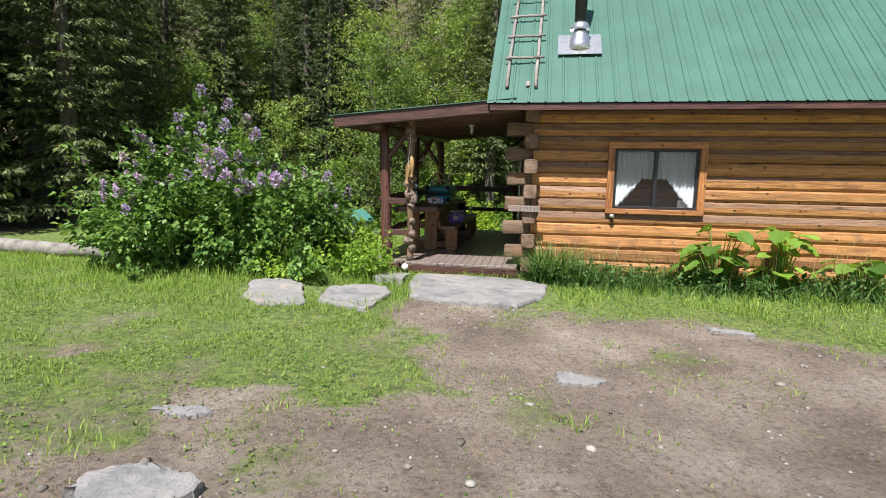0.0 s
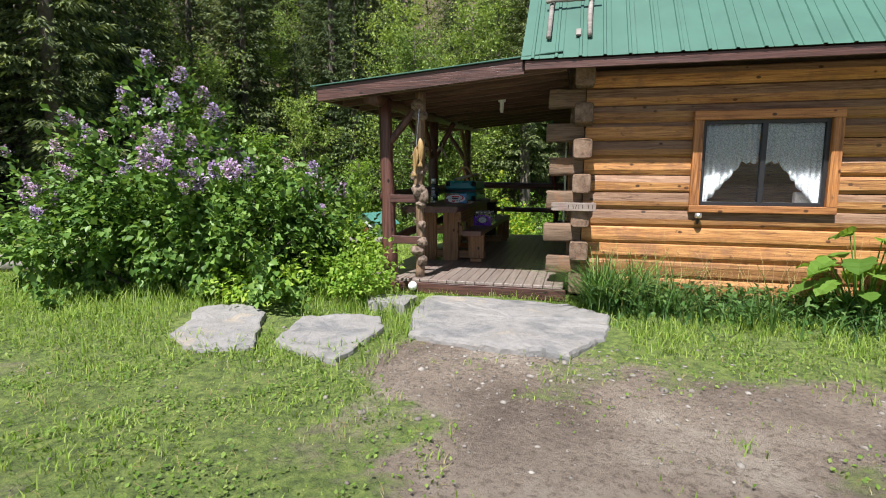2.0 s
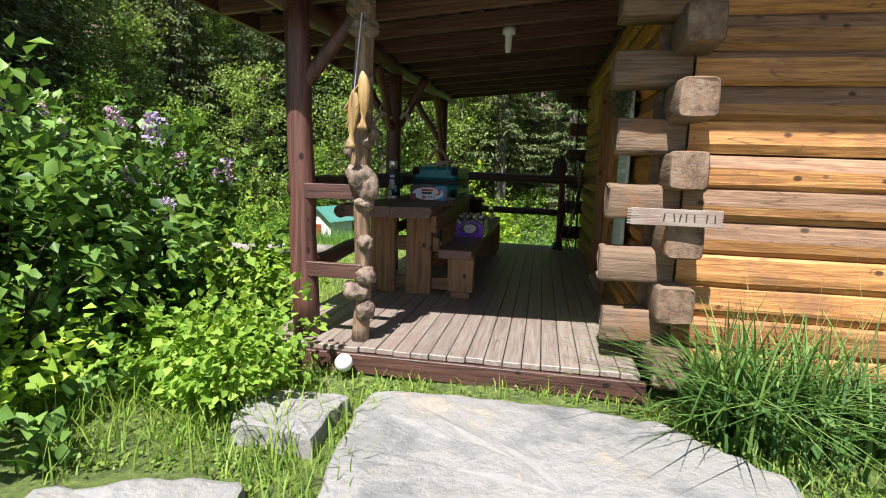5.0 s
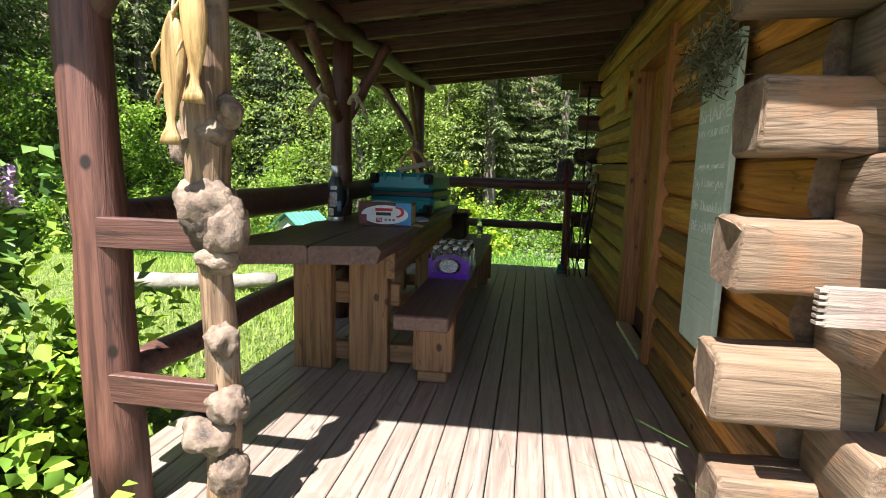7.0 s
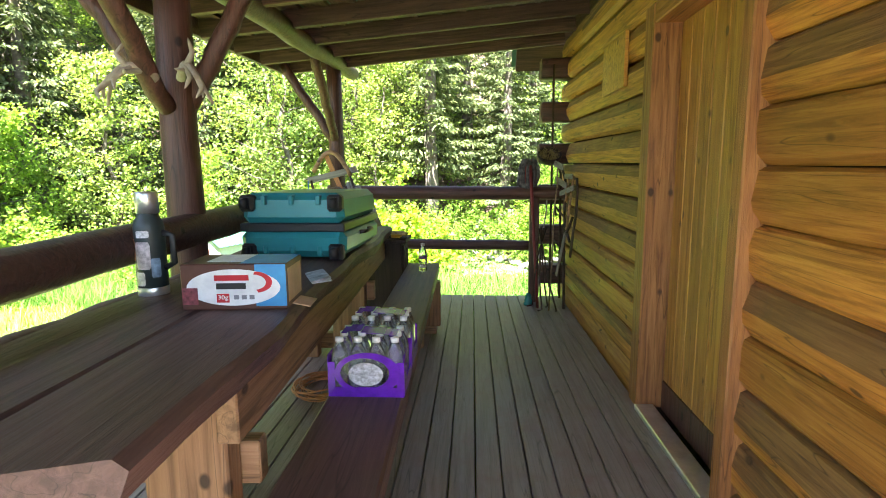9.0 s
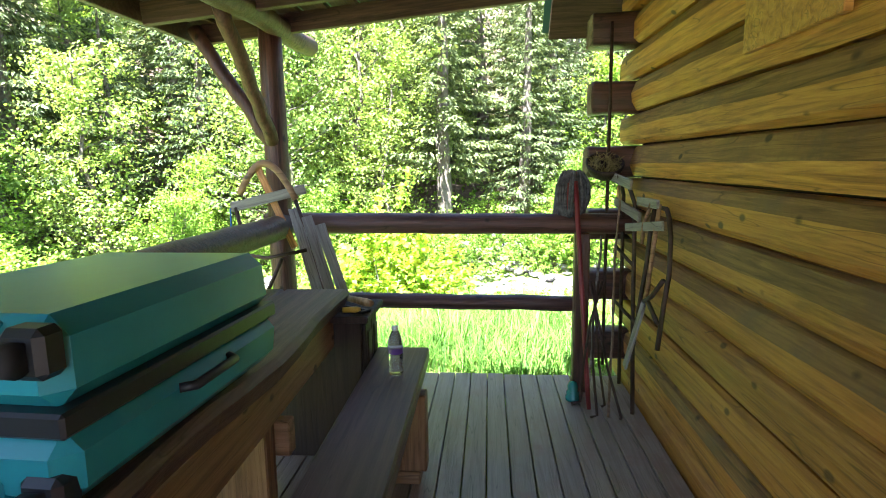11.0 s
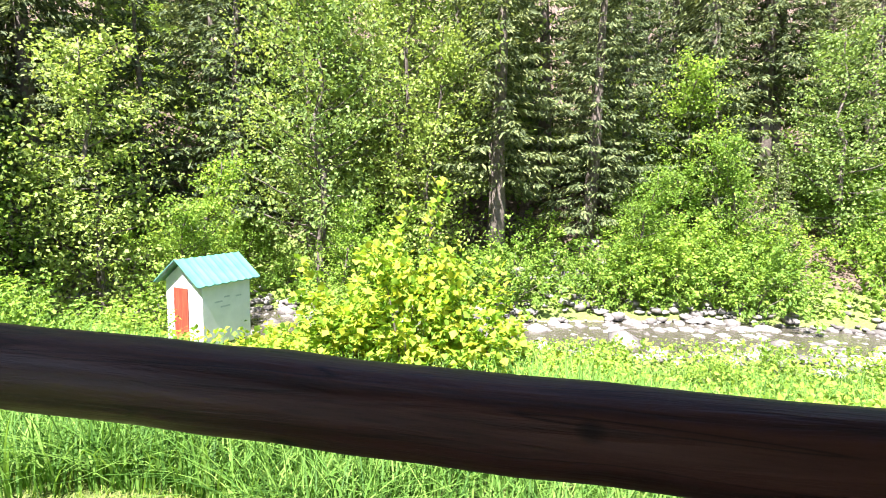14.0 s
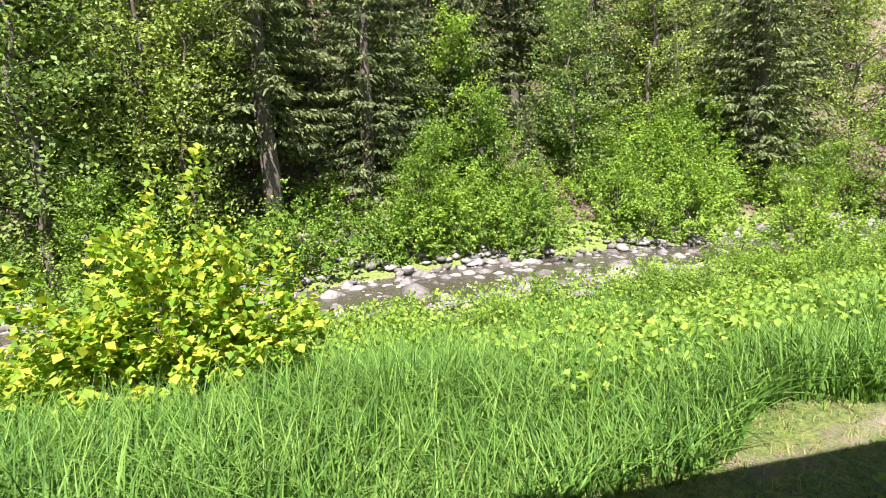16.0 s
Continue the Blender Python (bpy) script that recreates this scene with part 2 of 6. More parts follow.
def tube(points, radii, sides=10, wob=0.0, seed=0, caps=True, flat=1.0):
    """Vertices and faces of a tube along a path."""
    rg = np.random.default_rng(seed)
    P = np.asarray(points, float)
    n = len(P)
    R = np.full(n, radii, float) if np.isscalar(radii) else np.asarray(radii, float)
    T = np.gradient(P, axis=0)
    T /= np.linalg.norm(T, axis=1)[:, None] + 1e-9
    up = np.array([0, 0, 1.0]) if abs(T[0][2]) < 0.9 else np.array([0, 1.0, 0])
    V, F = [], []
    ang = np.linspace(0, 2 * np.pi, sides, endpoint=False)
    ph = rg.uniform(0.8, 1.2, sides)
    for i in range(n):
        a = np.cross(T[i], up)
        a /= np.linalg.norm(a) + 1e-9
        b = np.cross(a, T[i])
        up = b
        w = 1 + wob * (rg.uniform(-1, 1, sides) * 0.6 + (ph - 1) * 2)
        V.append(P[i] + R[i] * w[:, None] * (np.cos(ang)[:, None] * a + flat * np.sin(ang)[:, None] * b))
    V = np.concatenate(V)
    for i in range(n - 1):
        for j in range(sides):
            k = (j + 1) % sides
            F.append((i * sides + j, i * sides + k, (i + 1) * sides + k, (i + 1) * sides + j))
    if caps:
        F.append(tuple(range(sides))[::-1])
        F.append(tuple(range((n - 1) * sides, n * sides)))
    return V, F


def join(pieces):
    V, F, o = [], [], 0
    for v, f in pieces:
        V.append(np.asarray(v))
        F += [tuple(i + o for i in q) for q in f]
        o += len(v)
    return np.concatenate(V), F


def line(a, b, n=6, sag=0.0, wob=0.0, seed=0):
    rg = np.random.default_rng(seed)
    t = np.linspace(0, 1, n)[:, None]
    p = np.array(a)[None] * (1 - t) + np.array(b)[None] * t
    p[:, 2] -= sag * 4 * (t * (1 - t))[:, 0]
    p[1:-1] += rg.normal(0, 1, (n - 2, 3)) * wob
    return p


def pole(name, a, b, r0, r1, material, parent=None, seed=0, wob=0.05, bend=0.0, sides=12, label="", n=10):
    v, f = tube(line(a, b, n, 0, bend, seed), np.linspace(r0, r1, n), sides, wob, seed)
    return mesh_np(name, v, f, material, parent, label, True)


def hewn_log(name, length, h, d, material, parent, m, seed, label="", power=3.2):
    """A hewn log along local x, with flattened bed faces and a bulging, uneven face."""
    rg = np.random.default_rng(seed)
    n = max(3, int(length / 0.3) + 2)
    sides = 16
    xs = np.concatenate([[0, 0.012], np.linspace(0.1, length - 0.1, n), [length - 0.012, length]])
    ang = np.linspace(0, 2 * np.pi, sides, endpoint=False)
    c, s = np.cos(ang), np.sin(ang)
    base = np.stack([np.sign(c) * np.abs(c) ** (2 / power) * d / 2, np.sign(s) * np.abs(s) ** (2 / power) * h / 2], 1)
    V, F = [], []
    walk_y = np.cumsum(rg.normal(0, 0.002, len(xs)))
    walk_z = np.cumsum(rg.normal(0, 0.0018, len(xs)))
    for i, x in enumerate(xs):
        k = 0.93 if i in (0, len(xs) - 1) else 1.0 + rg.normal(0, 0.014)
        ring = base * k * (1 + rg.normal(0, 0.008, (sides, 1)))
        V.append(np.stack([np.full(sides, x) + (rg.normal(0, 0.004, sides) if i in (0, len(xs) - 1) else 0), ring[:, 0] + walk_y[i], ring[:, 1] + walk_z[i]], 1))
    for i in range(len(xs) - 1):
        for j in range(sides):
            k = (j + 1) % sides
            F.append((i * sides + j, (i + 1) * sides + j, (i + 1) * sides + k, i * sides + k))
    F.append(tuple(range(sides)))
    F.append(tuple(range((len(xs) - 1) * sides, len(xs) * sides))[::-1])
    ob = mesh_np(name, np.concatenate(V), F, [material, ENDGRAIN], parent, label, True)
    for p in ob.data.polygons[-2:]:
        p.material_index, p.use_smooth = 1, False
    ob.matrix_basis = m
    return ob


def facet_log(length, h, d, material, parent, m, seed, out=1):
    """A wall log along local x, adzed to flat facets: an upper face that can take a second tone, a ridge and an
    undercut lower face.
    """
    rg = np.random.default_rng(seed)
    xs = np.concatenate([[0], np.linspace(0.12, length - 0.12, max(3, int(length / 0.28))), [length]])
    n = len(xs)
    ridge = rg.uniform(-0.12, 0.26) + np.cumsum(rg.normal(0, 0.018, n))
    low = rg.uniform(-0.36, -0.24) + np.cumsum(rg.normal(0, 0.01, n))
    bulge = 1 + np.cumsum(rg.normal(0, 0.008, n))
    top = rg.uniform(0.24, 0.38)
    # about six logs in ten take the second material on their upper faces
    worn = rg.uniform() < 0.6
    V, F = [], []
    for i, x in enumerate(xs):
        prof = [(top, 0.5), (top + 0.10, 0.43), (0.5 * bulge[i], ridge[i]), (0.475 * bulge[i], low[i]), (0.33, -0.5), (-0.33, -0.5), (-0.46, 0.0), (-0.3, 0.5)]
        V += [(x, out * y * d + rg.normal(0, 0.0015), z * h + rg.normal(0, 0.0015)) for y, z in prof]
    k = 8
    for i in range(n - 1):
        for j in range(k):
            q = (i * k + j, (i + 1) * k + j, (i + 1) * k + (j + 1) % k, i * k + (j + 1) % k)
            F.append(q if out < 0 else q[::-1])
    F += [tuple(range(k)), tuple(range((n - 1) * k, n * k))[::-1]]
    ob = mesh_np("log", V, F, list(material) + [ENDGRAIN], parent)
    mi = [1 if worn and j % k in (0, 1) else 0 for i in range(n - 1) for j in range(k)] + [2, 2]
    ob.data.polygons.foreach_set("material_index", mi)
    ob.matrix_basis = m
    return ob


def leaves(centers, size, rg, up=0.35, ratio=0.55, fold=0.22, dirs=None):
    """Folded pointed leaves at the given places: vertices and triangles."""
    n = len(centers)
    a = rg.normal(0, 1, (n, 3)) if dirs is None else dirs + rg.normal(0, 0.35, (n, 3))
    a[:, 2] -= 0.25
    a /= np.linalg.norm(a, axis=1)[:, None]
    nrm = rg.normal(0, 1, (n, 3))
    nrm[:, 2] += up * 3
    b = np.cross(nrm, a)
    b /= np.linalg.norm(b, axis=1)[:, None] + 1e-9
    c = np.cross(a, b)
    s = (size * rg.uniform(0.6, 1.25, n))[:, None]
    p0 = centers
    mid = centers + a * s * 0.45
    tip = centers + a * s - c * s * 0.12
    l = mid + b * s * ratio * 0.5 + c * s * fold
    r = mid - b * s * ratio * 0.5 + c * s * fold
    V = np.stack([p0, l, tip, r], 1).reshape(-1, 3)
    i = np.arange(n)[:, None] * 4
    F = np.concatenate([i + [[0, 1, 2]], i + [[0, 2, 3]]], 1).reshape(-1, 3)
    return V, F


def blades(roots, height, width, rg, lean=0.35, segs=3):
    """Bent grass blades: vertices and quads."""
    n = len(roots)
    h = (height * rg.uniform(0.5, 1.2, n))[:, None]
    az = rg.uniform(0, 2 * np.pi, n)
    d = np.stack([np.cos(az), np.sin(az), np.zeros(n)], 1)
    side = np.stack([-np.sin(az), np.cos(az), np.zeros(n)], 1)
    ln = (lean * rg.uniform(0.2, 1.6, n))[:, None]
    V = []
    for k in range(segs + 1):
        t = k / segs
        p = roots + np.array([0, 0, 1.0]) * h * (t - 0.35 * ln * t * t) + d * h * ln * t * t
        w = width * (1 - t ** 1.6) * rg.uniform(0.9, 1.1) + 0.0006
        V += [p - side * w / 2, p + side * w / 2]
    V = np.stack(V, 1).reshape(-1, 3)
    k = 2 * (segs + 1)
    i = np.arange(n)[:, None] * k
    F = np.concatenate([i + [[2 * q, 2 * q + 1, 2 * q + 3, 2 * q + 2]] for q in range(segs)], 1).reshape(-1, 4)
    return V, F


# ---- ground ----
def smooth01(a, b, x):
    t = np.clip((x - a) / (b - a), 0, 1)
    return t * t * (3 - 2 * t)


def bumpy(x, y, s, seed):
    k = np.random.default_rng(seed).uniform(0, 6.3, 8)
    return (np.sin(x * s + k[0]) * np.cos(y * s * 1.13 + k[1]) + 0.5 * np.sin(x * s * 2.1 + y * s * 1.7 + k[2]) * np.cos(y * s * 2.6 - x * s + k[3]) + 0.25 * np.sin(x * s * 5.3 + k[4]) * np.sin(y * s * 4.7 + k[5]))


def creek_mid(x):
    return 27.0 + 0.12 * (x - 2) + 0.5 * np.sin(x * 0.35)


def ground_z(x, y):
    x, y = np.asarray(x, float), np.asarray(y, float)
    z = -0.17 + 0.02 * bumpy(x, y, 1.3, 1) + 0.011 * bumpy(x, y, 5.0, 2)
    z = z - 0.72 * smooth01(13.35, 14.5, y)
    z = z - 1.48 * smooth01(16.3, 22.5, y - 0.12 * (x - 1) * (x > 1))
    c = creek_mid(x)
    z = z - 0.35 * (1 - smooth01(1.4, 2.6, np.abs(y - c)))
    far = np.maximum(0, y - c - 2.4)
    z = z + far * 0.52 * smooth01(0, 6, far) + 0.5 * smooth01(0, 1.5, far) + 0.25 * bumpy(x, y, 0.45, 3) * smooth01(0, 3, far)
    left = np.maximum(0, -13.0 - x) * smooth01(-20, 6, y)
    z = z + left * 0.42 * smooth01(0, 5, left)
    return z


def axis_steps(lo, hi, fine_lo, fine_hi, step):
    mid_ = np.arange(fine_lo, fine_hi + 1e-6, step)
    g = step * 1.25 ** np.arange(1, 40)
    out_hi = fine_hi + np.cumsum(g)
    out_lo = fine_lo - np.cumsum(g)
    return np.concatenate([out_lo[out_lo > lo][::-1], mid_, out_hi[out_hi < hi]])


gx, gy = axis_steps(-260, 260, -9, 9, 0.16), axis_steps(-260, 260, -1, 31, 0.16)
GX, GY = np.meshgrid(gx, gy, indexing="ij")
GV = np.stack([GX, GY, ground_z(GX, GY)], -1).reshape(-1, 3)
ni, nj = len(gx), len(gy)
ii, jj = np.meshgrid(np.arange(ni - 1), np.arange(nj - 1), indexing="ij")
q = (ii * nj + jj).ravel()
GF = np.stack([q, q + nj, q + nj + 1, q + 1], 1)
gm, gnt, gb = nodes_of("yard_soil_and_turf", 0.95)
gv = coords(gnt, (1, 1, 1), False)
soil = ramp(gnt, noise_tex(gnt, gv, 1.1, 8.0, 0.65), [(0.32, (0.18, 0.135, 0.10)), (0.5, (0.31, 0.245, 0.185)), (0.68, (0.44, 0.37, 0.29))])
speck = noise_tex(gnt, gv, 24.0, 6.0, 0.75)
soil = mix_col(gnt, ramp(gnt, speck, [(0.36, (0.7, 0.7, 0.7)), (0.5, (0, 0, 0))]), soil, (0.085, 0.06, 0.04))
soil = mix_col(gnt, ramp(gnt, speck, [(0.56, (0, 0, 0)), (0.68, (0.6, 0.6, 0.6))]), soil, (0.40, 0.34, 0.27))
turf = ramp(gnt, noise_tex(gnt, gv, 14.0, 8.0, 0.8), [(0.36, (0.06, 0.085, 0.022)), (0.5, (0.16, 0.225, 0.045)), (0.62, (0.27, 0.335, 0.075)), (0.75, (0.38, 0.33, 0.18))])
litter = gnt.nodes.new("ShaderNodeAttribute")
litter.attribute_name = "litter"
soil = mix_col(gnt, litter.outputs["Fac"], soil, ramp(gnt, noise_tex(gnt, gv, 6.0, 8.0, 0.75), [(0.35, (0.06, 0.044, 0.032)), (0.55, (0.145, 0.103, 0.074)), (0.75, (0.25, 0.18, 0.13))]))
att = gnt.nodes.new("ShaderNodeAttribute")
att.attribute_name = "turf"
edge = gnt.nodes.new("ShaderNodeMath")
edge.operation = 'ADD'
gnt.links.new(att.outputs["Fac"], edge.inputs[0])
gnt.links.new(noise_tex(gnt, gv, 2.6, 10.0, 0.8), edge.inputs[1])
gnt.links.new(mix_col(gnt, ramp(gnt, edge.outputs[0], [(0.80, (0, 0, 0)), (1.02, (1, 1, 1))]), soil, turf), gb.inputs["Base Color"])
bump(gnt, gb, noise_tex(gnt, gv, 14.0, 10.0, 0.8), 1.0, 0.06)


def turf_amount(x, y):
    """0 on trodden soil, 1 on grass."""
    x, y = np.asarray(x, float), np.asarray(y, float)
    edge_x = -1.25 + 0.35 * np.sin(y * 1.7) + 0.2 * np.sin(y * 4.1)
    bare = smooth01(-0.8, 1.0, x - edge_x + 0.55 * bumpy(x, y, 1.5, 31)) * (1 - 0.36 * smooth01(0.1, 0.8, bumpy(x, y, 2.4, 32))) * (1 - smooth01(5.7, 7.0, y + 0.30 * np.maximum(0, x - 0.4) + 0.25 * np.sin(x * 2.1)))
    bare = np.maximum(bare, 0.62 * np.exp(-(((x + 2.6) / 1.3) ** 2 + ((y - 2.5) / 0.8) ** 2)))
    bare = np.maximum(bare, 0.8 * smooth01(0.25, 0.7, bumpy(x, y, 1.1, 33)) * (1 - smooth01(3.2, 5.0, y)) * smooth01(-9, -5, x))
    bare = np.maximum(bare, 0.56 * smooth01(-0.1, 0.7, bumpy(x, y, 2.0, 34)) * (1 - smooth01(4.5, 6.5, y)))
    bare = np.maximum(bare, 0.55 * np.exp(-(((x + 4.0) / 0.9) ** 2 + ((y - 3.6) / 0.4) ** 2)))
    bare = np.maximum(bare, 0.62 * np.exp(-(((y - 15.9 - 0.1 * x) / 0.4) ** 2)) * smooth01(0.0, 2.0, x))
    bare = np.maximum(bare, 0.75 * np.exp(-(((y - 15.1) / 0.5) ** 2 + ((x + 0.4) / 1.6) ** 2)))
    bare = np.maximum(bare, 1.1 * (1 - smooth01(1.6, 2.4, np.abs(y - creek_mid(x)))))
    bare = np.maximum(bare, 0.9 * smooth01(30, 33, y))
    bare = np.maximum(bare, 0.8 * (1 - smooth01(-13, -10.5, x)))
    return np.clip(1 - bare, 0, 1)


ground = mesh_np("ground", GV, GF, gm, None, "", True)
tagged(ground, "trodden brown soil with patchy green turf", "ground", "", "structure")
ca = ground.data.attributes.new("turf", 'FLOAT', 'POINT')
ca.data.foreach_set("value", turf_amount(GV[:, 0], GV[:, 1]).astype(np.float32))
# needle litter under the spruces
la = ground.data.attributes.new("litter", 'FLOAT', 'POINT')
la.data.foreach_set("value", np.maximum(smooth01(29.5, 32, GV[:, 1]), 1 - smooth01(-12.5, -10, GV[:, 0])).astype(np.float32))


def gz(x, y):
    return float(ground_z(x, y))


# ---- cabin shell ----
COURSE = 0.187
Z0 = 1.245


def wall_course(k):
    return Z0 + COURSE * (k + 0.5)


wall_front = empty("wall_front", pose(0, 0, 0), "orange-brown stained hewn log front wall of the cabin", "wall", "", "structure")
wall_side = empty("wall_porch", pose(0, 0, 0), "yellow varnished hewn log wall beside the porch deck", "wall", "", "structure")
WX0, WX1, WZ0, WZ1 = 1.36, 2.54, 0.925, 1.815
DY0, DY1, DZ1 = 10.10, 11.0, 2.0
CAB_X1, CAB_Y1 = 7.6, 13.55
core = bmesh.new()
for x0, x1, z0, z1 in ((0.1, WX0, -0.15, 2.42), (WX1, CAB_X1, -0.15, 2.42), (WX0, WX1, -0.15, WZ0), (WX0, WX1, WZ1, 2.42)):
    add_box(core, x0, x1, 8.26, 8.36, z0, z1, 0)
part("core", core, CORE, wall_front)
core = bmesh.new()
for y0, y1, z0, z1 in ((8.36, DY0, -0.15, 2.42), (DY1, CAB_Y1, -0.15, 2.42), (DY0, DY1, DZ1, 2.42)):
    add_box(core, 0.08, 0.18, y0, y1, z0, z1, 0)
part("core", core, CORE, wall_side)
def settle(z, y):
    """The porch side has settled: courses rise slightly towards the creek."""
    return z * (1 + 0.016 * (y - 8.3))


for k in range(-7, 6):
    zc = wall_course(k)
    odd = k % 2 != 0
    spans = [(0.17, CAB_X1 + 0.2)]
    if zc + COURSE / 2 > WZ0 + 0.02 and zc - COURSE / 2 < WZ1 - 0.02:
        spans = [(0.17, WX0 - 0.02), (WX1 + 0.02, CAB_X1 + 0.2)]
    for n_, (a, b) in enumerate(spans):
        facet_log(b - a, COURSE * 0.985, 0.2, (LOG_FRONT, LOG_FRONT_TOP), wall_front, pose(a, 8.27 + random.uniform(0, 0.015), zc, random.uniform(-4, 4)), 100 + k * 3 + n_, -1)
    if not odd:
        xa = -0.215 - 0.02 * (k % 3)
        hewn_log("log_end", 0.165 - xa, 0.2, 0.2, LOG_GREY, wall_front, pose(xa, 8.29, zc, random.uniform(-4, 4)), 700 + k, "weathered grey log end", 9.0)
    else:
        ya = 7.95 + 0.02 * (k % 4) - 0.02 * max(0, k)
        hewn_log("log_end", 8.33 - ya, 0.21, 0.2, LOG_GREY, wall_side, pose(0.145, ya, zc, 0, random.uniform(-4, 4), 90), 800 + k, "weathered grey log end", 7.0)
    yb = 13.85 if odd else CAB_Y1
    spans = [(8.37, yb)]
    if zc - COURSE / 2 < DZ1 - 0.02:
        spans = [(8.37, DY0 - 0.02), (DY1 + 0.02, yb)]
    for n_, (a, b) in enumerate(spans):
        z_a, z_b = settle(zc, a), settle(zc, b)
        m = pose(0.1, a, z_a, 0, 0, 90) @ pose(0, 0, 0, random.uniform(-4, 4), -math.degrees(math.atan2(z_b - z_a, b - a)), 0)
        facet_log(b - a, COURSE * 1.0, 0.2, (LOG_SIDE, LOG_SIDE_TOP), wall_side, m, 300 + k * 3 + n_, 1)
    if not odd:
        hewn_log("log_end", 0.5, COURSE * 1.08, 0.19, STAIN_X, wall_side, pose(-0.26 + 0.01 * (k % 3), 13.64, settle(zc, 13.6)), 500 + k, "dark stained log end", 5.0)
back = bmesh.new()
add_box(back, 0.2, CAB_X1, CAB_Y1 - 0.1, CAB_Y1, -0.2, 2.42, 0)
add_box(back, CAB_X1 - 0.1, CAB_X1, 8.36, CAB_Y1 - 0.1, -0.2, 2.42, 0)
tagged(part("wall_back", back, LOG_SIDE), "plain closing log walls of the cabin", "wall", "", "structure")
fl = bmesh.new()
add_box(fl, 0.18, CAB_X1 - 0.1, 8.36, CAB_Y1 - 0.1, -0.1, 0.0, 0)
tagged(part("floor_inside", fl, DECK), "plain plank floor inside the cabin", "floor", "", "structure")
ce = bmesh.new()
add_box(ce, 0.0, CAB_X1, 8.2, CAB_Y1, 2.43, 2.46, 0)
tagged(part("ceiling", ce, ROOF_WOOD), "dark board ceiling inside the cabin", "ceiling", "", "structure")

# main roof: two slopes of ribbed metal
EAVE_Y, EAVE_Z, RIDGE_Y = 7.62, 2.40, 10.88
RISE = (RIDGE_Y - EAVE_Y)
roof = empty("roof", pose(0, 0, 0), "steep green ribbed metal roof of the cabin", "roof", "", "structure")


def roof_sheet(name, y0, z0, y1, z1, x0, x1, pitch, parent):
    """Ribbed metal sheet: trapezoid ribs running up the slope."""
    V, F = [], []
    d = Vector((0, y1 - y0, z1 - z0))
    nrm = Vector((0, -(z1 - z0), (y1 - y0))).normalized()
    if nrm.z < 0:
        nrm = -nrm
    prof = [(0, 0), (0.42, 0), (0.45, 0.014), (0.55, 0.014), (0.58, 0), (0.76, 0), (0.77, 0.006), (0.79, 0.006), (0.80, 0)]
    xs = []
    n = int((x1 - x0) / pitch) + 1
    for i in range(n):
        xs += [(x0 + (i + a) * pitch, h) for a, h in prof if x0 + (i + a) * pitch <= x1]
    for x, h in xs:
        for t in (0, 1):
            p = Vector((x, y0, z0)) + d * t + nrm * h
            V.append(tuple(p))
        for t in (0, 1):
            V.append(tuple(Vector((x, y0, z0)) + d * t + nrm * (h - 0.004)))
    for i in range(len(xs) - 1):
        a = i * 4
        F += [(a, a + 4, a + 5, a + 1), (a + 2, a + 3, a + 7, a + 6), (a, a + 2, a + 6, a + 4)]
    return mesh_np(name, V, F, ROOF_GREEN, parent)


roof_sheet("metal_sheet", EAVE_Y, EAVE_Z, RIDGE_Y, EAVE_Z + RISE, -0.5, 8.4, 0.235, roof)
roof_sheet("metal_sheet", 2 * RIDGE_Y - EAVE_Y, EAVE_Z, RIDGE_Y, EAVE_Z + RISE, -0.5, 8.4, 0.235, roof)
rb = bmesh.new()
for s in (1, -1):
    add_box(rb, -0.46, 8.36, 0 if s < 0 else -RISE * 1.4142 + 0.02, 0 if s > 0 else RISE * 1.4142 - 0.02, -0.09, -0.03, 0, pose(0, RIDGE_Y, EAVE_Z + RISE - 0.02, 45 * s))
part("roof_deck", rb, ROOF_WOOD, roof)
gb_ = bmesh.new()
va = [gb_.verts.new(p) for p in ((0.05, 8.2, 2.44), (0.05, 13.55, 2.44), (0.05, RIDGE_Y, 5.05))]
vb = [gb_.verts.new((0.15, v.co.y, v.co.z)) for v in va]
gb_.faces.new(va[::-1]), gb_.faces.new(vb)
for i in range(3):
    gb_.faces.new((va[i], va[(i + 1) % 3], vb[(i + 1) % 3], vb[i]))
tagged(part("wall_gable", gb_, ROOF_WOOD), "dark board gable above the porch roof", "wall", "", "structure")

# ---- porch ----
def roof_under(x, y):
    """Underside height of the sloping porch roof."""
    return 2.31 + (x + 0.5) * 0.085 + (y - 7.6) * 0.03


deck = empty("floor_deck", pose(0, 0, 0), "weathered grey plank porch deck with worn red paint", "deck", "", "structure")
rg0 = random.Random(5)
x = -2.36
while x < -0.03:
    w = min(0.112, 0.0 - x)
    box_part("plank", (5.62 + rg0.uniform(-0.01, 0.01), w - 0.005, 0.035), DECK, deck, pose(x + w / 2, 10.79 + rg0.uniform(-0.006, 0.006), -0.0175 + rg0.uniform(-0.0015, 0.0015), 0, 0, 90), 0.004)
    x += 0.112
bm = bmesh.new()
add_box(bm, -2.38, 0.02, 7.955, 7.99, -0.16, -0.038, 0.004)
part("fascia", bm, STAIN_X, deck, "red-brown painted edge board")
bm = bmesh.new()
add_box(bm, -2.38, -2.34, 8.0, 13.6, -0.16, -0.038, 0.004)
add_box(bm, -2.34, 0.0, 13.56, 13.6, -0.16, -0.038, 0.004)
part("joist", bm, STAIN_X, deck)

# porch posts, rails, beam
BEAM_X = -2.12


def thing(name, x, y, z, label, category, group="", rz=0):
    return empty(name, pose(x, y, z, 0, 0, rz), label, category, group)


